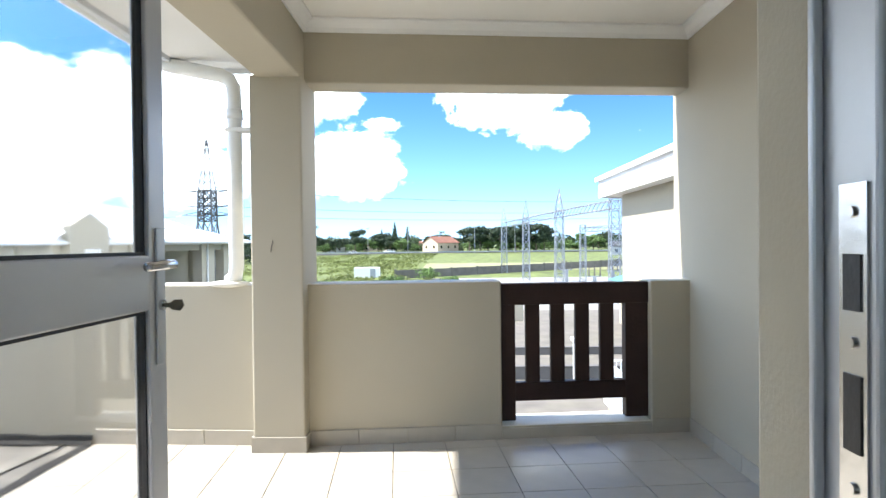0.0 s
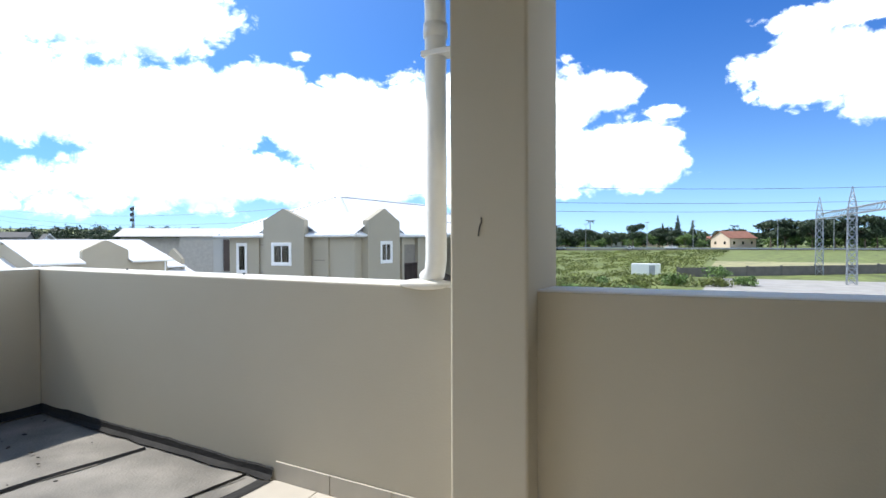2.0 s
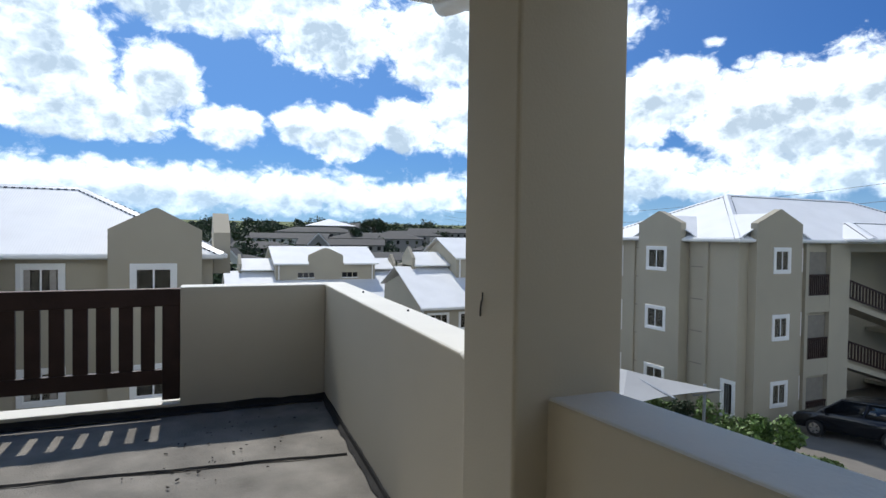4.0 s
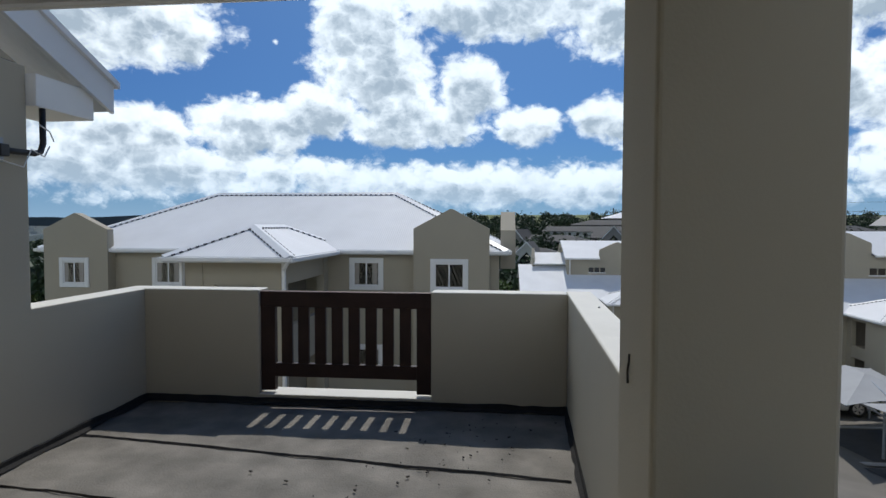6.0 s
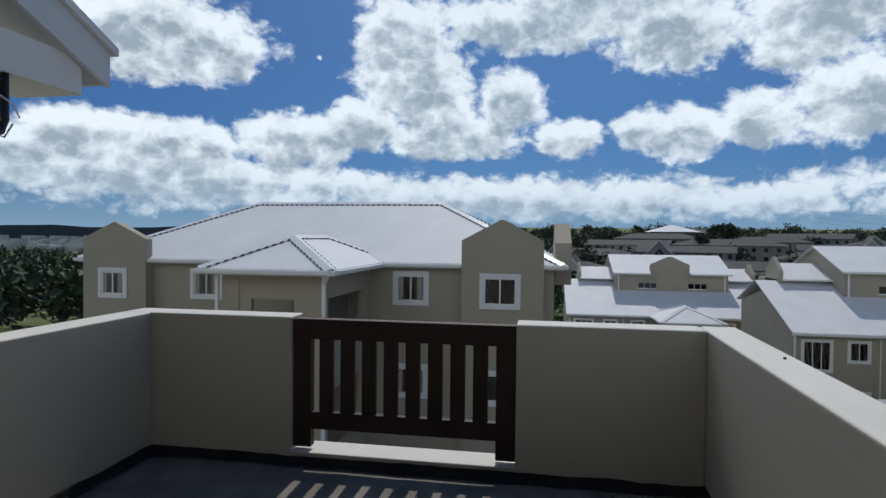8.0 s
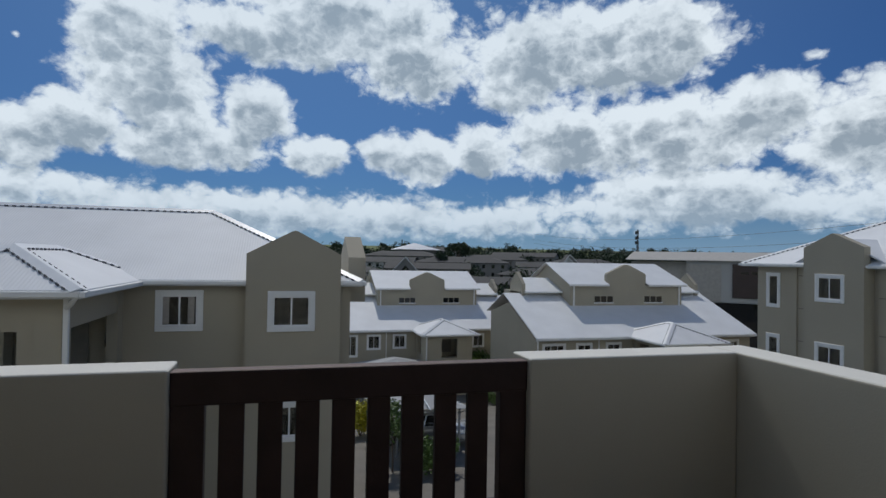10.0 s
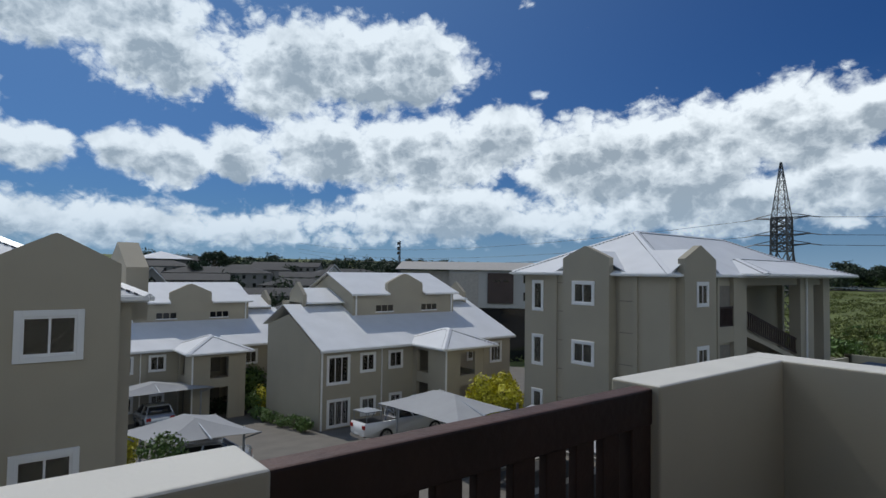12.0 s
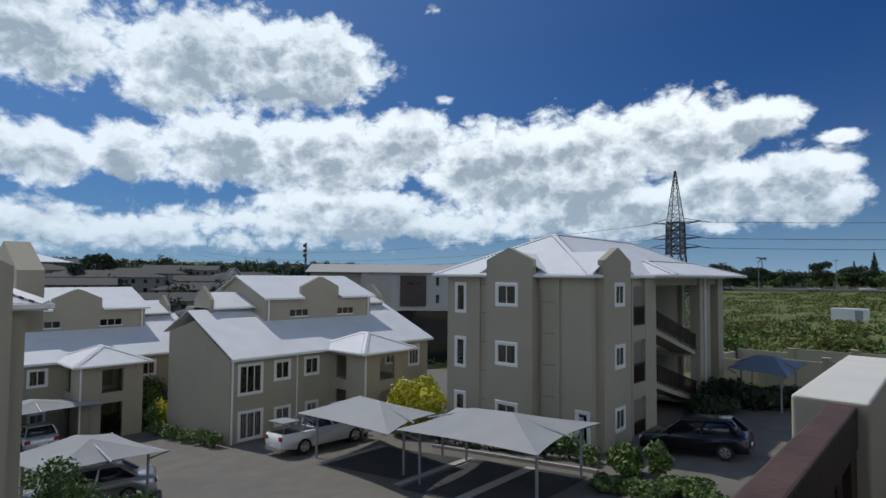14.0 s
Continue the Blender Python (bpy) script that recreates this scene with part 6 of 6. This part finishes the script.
def lattice_beam(label, a, b, w=0.9, n=14):
    g = thing("gantry_beam", label, "lattice beam", "substation beams")
    a, b = Vector(a), Vector(b)
    d = (b - a).normalized()
    s = Vector((-d.y, d.x, 0)) * w / 2
    u = Vector((0, 0, w / 2))
    bm = bmesh.new()
    for o in (s + u, s - u, -s + u, -s - u):
        bar(bm, a + o, b + o, 0.05)
    for i in range(n):
        p, q = a.lerp(b, i / n), a.lerp(b, (i + 1) / n)
        for o in (s, -s):
            bar(bm, p + o - u, q + o + u, 0.035, 3)
        for o in (u, -u):
            bar(bm, p + o - s, q + o + s, 0.035, 3)
    part("beam", bm, GALV, g)


for (x0, y0), (x1, y1) in zip(TOW, TOW[1:]):
    lattice_beam("galvanised lattice beam between substation towers", (x0, y0, 5.4), (x1, y1, 5.4))
LOW = ((24.0, 100.0), (26.5, 80.0), (36.0, 104.0), (38.0, 84.0), (48.0, 106.0))
for x, y in LOW:
    g = thing("gantry_tower", "shorter galvanised lattice substation tower", "lattice tower", "substation towers")
    bm = bmesh.new()
    lattice(bm, x, y, zg(x, y), 4.2, 1.0, 0.9, 7, 0.055)
    part("mast", bm, GALV, g)
for a, b in ((0, 2), (1, 3), (2, 4), (0, 1)):
    lattice_beam("galvanised lattice beam between substation towers", (*LOW[a], 3.4), (*LOW[b], 3.4), 0.7, 8)
for i in range(10):
    x, y = 22 + (i % 5) * 6.5, 84 + (i // 5) * 14 + (i % 3) * 3
    g = thing("switchgear", "grey substation switchgear on a steel stand", "switchgear", "substation switchgear")
    z0 = zg(x, y)
    part("stand", boxes([(x - 0.25, y - 0.25, z0, x + 0.25, y + 0.25, z0 + 2.2)], 0.02), GALV, g)
    for k in (-0.8, 0.0, 0.8):
        part("insulator", tube(bmesh.new(), [(x + k, y, z0 + 2.3), (x + k, y, z0 + 3.9)], 0.12, 8, 0.07), DARKWALL, g)
    part("crossbar", boxes([(x - 1.0, y - 0.12, z0 + 2.2, x + 1.0, y + 0.12, z0 + 2.32)]), GALV, g)
for i in range(7):
    wire("power_line", (TOW[3][0] + 0.5, TOW[3][1], 8.6 - i * 0.7), (60 + i * 3, 60 + i * 7, 7.5 - i * 0.6), 0.6, 0.02)

# street lamps along the highway
for i, x in enumerate((-95, -62, -36, -18, 12, 30)):
    g = thing("street_lamp", "tall grey street lamp beside the highway", "street lamp", "highway lamps")
    y = 259.0
    z0 = zg(x, y)
    part("pole", tube(bmesh.new(), [(x, y, z0), (x, y, z0 + 12)], 0.13, 6, 0.08), GALV, g)
    part("lamp_head", boxes([(x - 0.9, y - 0.2, z0 + 11.9, x + 0.9, y + 0.2, z0 + 12.15)], 0.05), GALV, g)
rail = thing("guard_rail", "long grey steel guard rail along the highway", "guard rail")
part("rail", boxes([(-400, 259.9, zg(0, 260) + 0.55, 300, 260.0, zg(0, 260) + 0.95)]), GALV, rail)


# ---- distance ----
def far_house(at, rz, w, d, h, wall_m, roof_m, label, k=0.5, storeys=1, overhang=0.5, chimney=False, nwin=4, hipped=False, cat="house", fronts=()):
    g = thing("building" if storeys > 1 else "house", label, cat, at=at, rz=rz)
    part("wall", boxes([(-w / 2, -d / 2, -2.5, w / 2, d / 2, h)]), wall_m, g)
    o = overhang
    zr = h + (d / 2 + o) * k
    bm = bmesh.new()
    a, b = (-w / 2 - o + (d / 2 + o if hipped else 0), 0, zr), (w / 2 + o - (d / 2 + o if hipped else 0), 0, zr)
    c = [(-w / 2 - o, -d / 2 - o, h), (w / 2 + o, -d / 2 - o, h), (w / 2 + o, d / 2 + o, h), (-w / 2 - o, d / 2 + o, h)]
    slope(bm, [c[0], c[1], b, a], 0.12)
    slope(bm, [c[2], c[3], a, b], 0.12)
    if hipped:
        slope(bm, [c[1], c[2], b], 0.12)
        slope(bm, [c[3], c[0], a], 0.12)
    part("roof", bm, roof_m, g)
    if not hipped:
        for s in (-1, 1):
            part("gable", prism(bmesh.new(), [(s * w / 2, -d / 2, h - 0.1), (s * w / 2, d / 2, h - 0.1), (s * w / 2, 0, h + d / 2 * k)], (-s * 0.25, 0, 0)), wall_m, g)
    wm = shared(("farwin",), lambda: boxes([(-0.55, -0.05, 0, 0.55, 0.03, 1.3)]), DARKGLASS, "window")
    for f in range(storeys):
        z = 0.9 + f * (h / storeys)
        for i in range(nwin):
            put("window", wm, g, Matrix.Translation((-w / 2 + w * (i + 0.5) / nwin, -d / 2, z)))
        for s in (-1, 1):
            for yy in (-d / 4, d / 4):
                put("window", wm, g, pose(s * w / 2, yy, z, 0, 0, 90 * s))
    for u in fronts:
        gx0, gw, gh = u * w / 2, d * 0.32, d * 0.36
        part("front_gable", prism(bmesh.new(), [(gx0 - gw, -d / 2 - 1.6, -2.5), (gx0 + gw, -d / 2 - 1.6, -2.5), (gx0 + gw, -d / 2 - 1.6, h * 0.9), (gx0, -d / 2 - 1.6, h * 0.9 + gh), (gx0 - gw, -d / 2 - 1.6, h * 0.9)], (0, 3.2, 0)), wall_m, g)
        bm = bmesh.new()
        for sx in (-1, 1):
            slope(bm, [(gx0 + sx * (gw + 0.4), -d / 2 - 2.0, h * 0.9 - 0.3), (gx0, -d / 2 - 2.0, h * 0.9 + gh + 0.15), (gx0, 0, h * 0.9 + gh + 0.15), (gx0 + sx * (gw + 0.4), 0, h * 0.9 - 0.3)], 0.14)
        part("gable_roof", bm, roof_m, g)
        bm = bmesh.new()
        for sx in (-1, 1):
            prism(bm, [(gx0 + sx * (gw + 0.5), -d / 2 - 2.05, h * 0.9 - 0.5), (gx0, -d / 2 - 2.05, h * 0.9 + gh - 0.1), (gx0, -d / 2 - 2.05, h * 0.9 + gh + 0.3), (gx0 + sx * (gw + 0.5), -d / 2 - 2.05, h * 0.9 - 0.1)], (0, 0.1, 0))
        part("barge_board", bm, FASCIA, g)
        part("arched_window", prism(bmesh.new(), [(gx0 - gw * 0.5, -d / 2 - 1.64, 1.0), (gx0 + gw * 0.5, -d / 2 - 1.64, 1.0), (gx0 + gw * 0.5, -d / 2 - 1.64, h * 0.85), (gx0, -d / 2 - 1.64, h * 0.85 + gh * 0.5), (gx0 - gw * 0.5, -d / 2 - 1.64, h * 0.85)], (0, 0.05, 0)), DARKGLASS, g)
    if chimney:
        part("chimney", boxes([(w * 0.2, -0.4, h, w * 0.2 + 0.8, 0.4, zr + 0.8)]), wall_m, g)
    return g


far_house((-4, 296, zg(-4, 296) + 0.8), 46, 15, 11, 3.6, PINKWALL, TERRA, "peach house with terracotta roof beyond the highway", 0.55, nwin=3)
far_house((-40, 330, zg(-40, 330)), -8, 16, 9, 3.2, PINKWALL, TERRA, "low house with terracotta roof among trees", 0.45, hipped=True)
far_house((-62, 318, zg(-62, 318)), 8, 14, 9, 3.0, FAR_WALL_W, FAR_ROOF, "low white house with grey roof among trees", 0.45)
far_house((-18, 345, zg(-18, 345)), 4, 18, 9, 3.4, FAR_WALL_W, TERRA, "low white house with terracotta roof among trees", 0.45, hipped=True)
far_house((-95, 330, zg(-95, 330)), 15, 15, 9, 3.2, PINKWALL, TERRA, "low house with terracotta roof among trees", 0.45)
far_house((72, 230, zg(72, 230)), -12, 14, 9, 3.4, FAR_WALL_W, FAR_ROOF, "low white building behind the substation", 0.4)
# office park on the western hillside
ro = random.Random(77)
spec = [(-150, 62, 30, 12, 7, 0), (-175, 88, 34, 13, 8, 0), (-135, 88, 26, 11, 6.5, 1), (-190, 50, 28, 12, 9, 0), (-160, 34, 26, 12, 7.5, 1), (-215, 70, 36, 14, 10, 0), (-205, 105, 30, 12, 9, 1), (-240, 92, 30, 13, 10, 0),
        (-185, 20, 28, 12, 8, 0), (-225, 38, 30, 12, 9, 1), (-260, 55, 34, 14, 10, 0), (-145, 10, 24, 11, 7, 1), (-270, 120, 32, 14, 10, 0), (-230, 130, 28, 12, 9, 0), (-300, 80, 34, 14, 11, 1), (-130, 40, 22, 11, 6.5, 0), (-120, 64, 22, 10, 6.2, 1), (-170, 118, 30, 12, 8, 0)]
for i, (x, y, w, d, h, wm) in enumerate(spec):
    far_house((x, y, zg(x, y)), 65 + ro.uniform(-12, 12), w, d, h * 0.78 + 0.8, FAR_WALL_W if wm else FAR_WALL, FAR_ROOF, "grey tile-roofed office building on the hillside" if not wm else "pale office building with grey roof on the hillside", 0.30, storeys=2 if h < 8 else 3, nwin=10, hipped=i % 3 != 0, cat="building", fronts=((), (0.3,), (), (-0.5,), ())[i % 5])
pav = thing("pavilion", "office pavilion with a shallow white roof on the hill", "building", at=(-285, 66, zg(-285, 66)))
part("wall", boxes([(-9, -9, -3, 9, 9, 10.5)]), FAR_WALL, pav)
part("roof", slope(slope(slope(slope(bmesh.new(), [(-11, -11, 10.5), (11, -11, 10.5), (0, 0, 14)]), [(11, -11, 10.5), (11, 11, 10.5), (0, 0, 14)]), [(11, 11, 10.5), (-11, 11, 10.5), (0, 0, 14)]), [(-11, 11, 10.5), (-11, -11, 10.5), (0, 0, 14)]), ROOF, pav)
# modern white block behind the court
wb = thing("building", "modern white block with a brown clad bay and grey roof", "building", at=(-57.6, 54.4, 0), rz=46)
gz = zg(-57, 54)
part("wall", boxes([(-4.8, 0, -3.2, 12, 9, 1.75), (-4.8, 0.6, gz - 1, 12, 9, -3.2)]), FAR_WALL_W, wb)
part("roof", slope(slope(bmesh.new(), [(-12, -0.5, 1.8), (12.5, -0.5, 1.8), (12.5, 5, 2.9), (-12, 5, 2.9)]), [(-12, 9.5, 1.8), (12.5, 9.5, 1.8), (12.5, 5, 2.9), (-12, 5, 2.9)]), KERB, wb, "shallow grey roof")
part("brown_bay", boxes([(0.3, -0.25, -2.6, 3.7, 0.1, 1.4)], 0.02), BROWNWALL, wb, "dark brown clad bay")
for x in (1.2, 2.3):
    part("window", boxes([(x, -0.29, 0.2, x + 0.8, -0.24, 0.55)], 0.0), DARKGLASS, wb)
part("ground_floor", boxes([(-4.7, 0.3, gz, 11.9, 0.62, -3.3)]), DARKGLASS, wb, "dark glazed ground floor")
part("grey_wing", boxes([(-11.5, 0.8, gz - 1, -4.82, 8.6, 1.6), (-4.82, -0.1, -3.1, -0.9, 0.05, 1.3)]), KERB, wb, "grey plastered wing")
for x in (5.0, 7.6, 10.0):
    for z in (-2.2, 0.1):
        part("window", boxes([(x, -0.05, z, x + 0.4, 0.04, z + 1.1)]), DARKGLASS, wb)
# radio mast
mx, my = -160.0, 111.0
mast = thing("radio_mast", "slim lattice radio mast with antennas on the hill", "mast")
bm = bmesh.new()
lattice(bm, mx, my, zg(mx, my), 11.6, 0.7, 0.35, 14, 0.06)
part("mast", bm, PYLON, mast)
for z in (7.0, 8.5, 10.2):
    part("antenna", boxes([(mx - 0.8, my - 0.5, z, mx - 0.3, my + 0.1, z + 1.0)], 0.05), PYLON, mast)

# trees of the distance: a few kinds, repeated
protos = [tree("broad dark green tree in the distance", 9, 5.0, LEAF_DARK, 1700, 0.42, 301, 0.25, 0.35), tree("rounded green tree in the distance", 7, 4.2, LEAF, 1500, 0.40, 305, 0.22, 0.25),
          tree("tall open gum tree in the distance", 13, 4.6, LEAF_DARK, 1500, 0.45, 309, 0.3, 0.55), tree("low bushy tree in the distance", 5, 4.0, LEAF, 1300, 0.38, 313, 0.18, 0.15)]
cones = [conifer("dark pointed conifer in the distance", 13, 2.6, 321), palm("palm tree in the distance", 10, 325)]
rt = random.Random(9)


def plant_tree(p, x, y, s):
    if p["used"]:
        o = copy_thing(p, pose(x, y, zg(x, y) - 0.2, 0, 0, rt.uniform(0, 360)))
        o.scale = (s, s, s * rt.uniform(0.9, 1.15))
    else:
        p["used"] = 1
        p.matrix_world = pose(x, y, zg(x, y) - 0.2)


for p in protos + cones:
    p["used"] = 0
for i in range(110):
    x = -170 + 340 * i / 110 + rt.uniform(-2, 2)
    y = rt.uniform(277, 300)
    if abs(x + 3) < 11:
        y = 316
    k = rt.choice((0, 1, 1, 3, 3, 0, 3))
    plant_tree(protos[k], x, y, rt.uniform(0.7, 1.15))


def woods(label, spots, leaves, size, seed, mat=LEAF_DARK, tall=(5, 10)):
    r = random.Random(seed)
    blobs = []
    for x, y in spots:
        h = r.uniform(*tall)
        w = h * r.uniform(0.45, 0.7)
        for q in range(3):
            blobs.append((x + r.uniform(-0.5, 0.5) * w, y + r.uniform(-0.5, 0.5) * w, zg(x, y) + h * r.uniform(0.3, 0.75), w * 0.7, w * 0.7, h * 0.33))
    ob = leaf_cloud("woods", blobs, leaves, size, mat, seed)
    tagged(ob, label, "woods", kind="stuff")


woods("dark green far woods behind the highway", [(rt.uniform(-260, 260), rt.uniform(300, 380)) for i in range(260)], 60000, 0.8, 401, LEAF_FAR)
woods("dark green woods on the western hillside", [(rt.uniform(-460, -215), rt.uniform(-60, 380)) for i in range(420)], 80000, 0.9, 402)
woods("dark green woods between the hillside offices", [(rt.uniform(-230, -75), rt.uniform(118, 330)) for i in range(170)], 45000, 0.7, 403)
woods("dark green trees among the hillside offices", [(rt.uniform(-215, -80), rt.uniform(0, 118)) for i in range(90)], 26000, 0.6, 404)
woods("dark green bush on the south-western slope", [(-20 - q * math.cos(a), -8 - q * math.sin(a)) for q, a in ((rt.uniform(60, 420), rt.uniform(0.0, 0.95)) for i in range(420))], 90000, 0.8, 405)
ridge = [(rt.uniform(-350, -285), rt.uniform(-40, 330)) for i in range(150)]
woods("dark green trees along the skyline of the hill", ridge, 34000, 0.7, 406, tall=(7, 13))
for x, y, k, s in ((-21, 296, 0, 1.0), (-28, 300, 0, 0.9), (-48, 290, 1, 0.8), (-70, 300, 1, 0.95), (-110, 300, 1, 0.9), (-4, 330, 1, 0.9), (-36, 310, 0, 0.7), (-86, 296, 1, 0.8), (20, 320, 0, 0.8)):
    plant_tree(cones[k], x, y, s * 1.3)
for i in range(9):
    plant_tree(protos[0], 10 + i * 4.6 + rt.uniform(-1, 1), 282 + rt.uniform(-6, 6), rt.uniform(1.15, 1.6))
for x, y, s in ((-218, 62, 1.2), (-248, 78, 1.2), (-172, 118, 1.3)):
    plant_tree(protos[2], x, y, s)
for i in range(34):
    x, y = rt.uniform(-120, -62), rt.uniform(-30, 70)
    plant_tree(protos[rt.choice((0, 3, 1, 3))], x, y, rt.uniform(0.55, 0.95))
for p in protos + cones:
    del p["used"]

# blue hills and a far town to the south-west
bm = bmesh.new()
prev = None
for i in range(61):
    a = radians(95 + 75 * i / 60)
    d = 2600
    x, y = -math.sin(a) * d, math.cos(a) * d
    top = 34 + 22 * noise.noise((i * 0.12, 1.0, 0)) + 5 * noise.noise((i * 0.6, 4.0, 0))
    row = (bm.verts.new((x, y, -60)), bm.verts.new((x, y, top)), bm.verts.new((x * 1.3, y * 1.3, top - 10)))
    if prev:
        for k in range(2):
            bm.faces.new((prev[k], row[k], row[k + 1], prev[k + 1]))
    prev = row
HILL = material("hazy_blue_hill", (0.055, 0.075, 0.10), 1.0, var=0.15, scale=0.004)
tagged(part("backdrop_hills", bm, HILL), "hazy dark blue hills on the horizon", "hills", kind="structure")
bm = bmesh.new()
rh = random.Random(31)
for i in range(420):
    a = radians(rh.uniform(104, 152))
    d = rh.uniform(620, 1250)
    x, y = -math.sin(a) * d, math.cos(a) * d
    s = rh.uniform(5, 9)
    z = zg(x, y) + (d - 600) * 0.018
    box(bm, x - s, y - s * 0.7, z - 14, x + s, y + s * 0.7, z + rh.uniform(2.5, 4))
tagged(part("town", bm, FAR_WALL_W), "pale houses of a far town on the slope", "town", kind="stuff")


# ---- tiles of the porch floor and skirting ----
TS, GAP = 0.337, 0.005
tile_me = shared(("tile",), lambda: boxes([(0.0, 0.0, -0.009, TS - GAP, TS - GAP, 0.0)], 0.0015, 1), TILE, "tile")


def clipped(poly, a, b, c):
    """The part of a flat outline where a x + b y <= c."""
    out = []
    for p, q in zip(poly, poly[1:] + poly[:1]):
        dp, dq = a * p[0] + b * p[1] - c, a * q[0] + b * q[1] - c
        if dp <= 0:
            out.append(p)
        if dp * dq < 0:
            k = dp / (dp - dq)
            out.append((p[0] + (q[0] - p[0]) * k, p[1] + (q[1] - p[1]) * k))
    return out


GRID = pose(0.88, 5.328, 0, 0, 0, PORCH_TURN)
for i in range(-6, 9):
    for j in range(-10, 2):
        m = GRID @ Matrix.Translation((i * TS, j * TS, 0))
        c = [(m @ Vector((u, v, 0))).to_2d()[:] for u, v in ((0, 0), (TS - GAP, 0), (TS - GAP, TS - GAP), (0, TS - GAP))]
        k = [p for p in c]
        for a, b, lim in ((-1, 0, 0.783), (1, 0, XE - 0.004), (0, -1, -(DY1 - 0.298)), (0, 1, 5.80)):
            k = clipped(k, a, b, lim) if k else k
        xm, ym = sum(p[0] for p in c) / 4, sum(p[1] for p in c) / 4
        if len(k) < 3 or ym > (yn(xm) if xm > 0.5 else 5.49) + 0.16:
            continue
        if k == c:
            put("tile", tile_me, fl, m)
        else:
            tm = bpy.data.meshes.new("tile")
            bm = prism(bmesh.new(), [(x, y, -0.009) for x, y in k], (0, 0, 0.009))
            bm.to_mesh(tm)
            bm.free()
            tm.materials.append(TILE)
            put("tile", tm, fl)
sk = thing("baseboard", "beige tiled skirting along the porch walls", "skirting", kind="structure")


def front(x):
    """A point at the foot of the porch parapet, x measured along it."""
    return (PORCH @ Vector((x, YE, 0))).to_2d()[:]


def skirting(a, b, n):
    A, B, N = Vector((*a, 0)), Vector((*b, 0)), Vector((*n, 0))
    d = B - A
    L = d.length
    d.normalize()
    k = max(1, round(L / TS))
    w = L / k
    rz = math.degrees(math.atan2(d.y, d.x))
    side = d.cross(Vector((0, 0, 1))).dot(N)
    y0, y1 = (-0.012, -0.001) if side > 0 else (0.001, 0.012)
    me = shared(("skirt", round(w, 3), y0), lambda: boxes([(0.002, y0, 0.0, w - 0.002, y1, 0.098)], 0.0015, 1), SKIRT, "skirting_tile")
    for i in range(k):
        put("skirting_tile", me, sk, pose(*(A + d * w * i), 0, 0, rz))


skirting(front(0.664), front(G1[0]), (0, -1))
skirting(front(G1[1]), front(XE - 0.002), (0, -1))
skirting((-0.78, YE + 0.043), (0.333, YE - 0.004), (0, -1))
skirting((0.335 - 0.012, 5.335), (0.662 + 0.012, 5.335), (0, -1))
skirting((0.662, 5.335), (0.662, 5.435), (1, 0))
skirting((0.335, YE - 0.013), (0.335, 5.335), (-1, 0))
skirting((XE, yn(XE) - 0.012), (XE, DY1), (-1, 0))
skirting((DX1, DY1), (XE - 0.012, DY1), (0, 1))
part("skirting_under_sill", boxes([(G1[0], YE - 0.012, 0.0, G1[1], YE + 0.001, 0.07)], 0.002), SKIRT, sk).matrix_world = PORCH
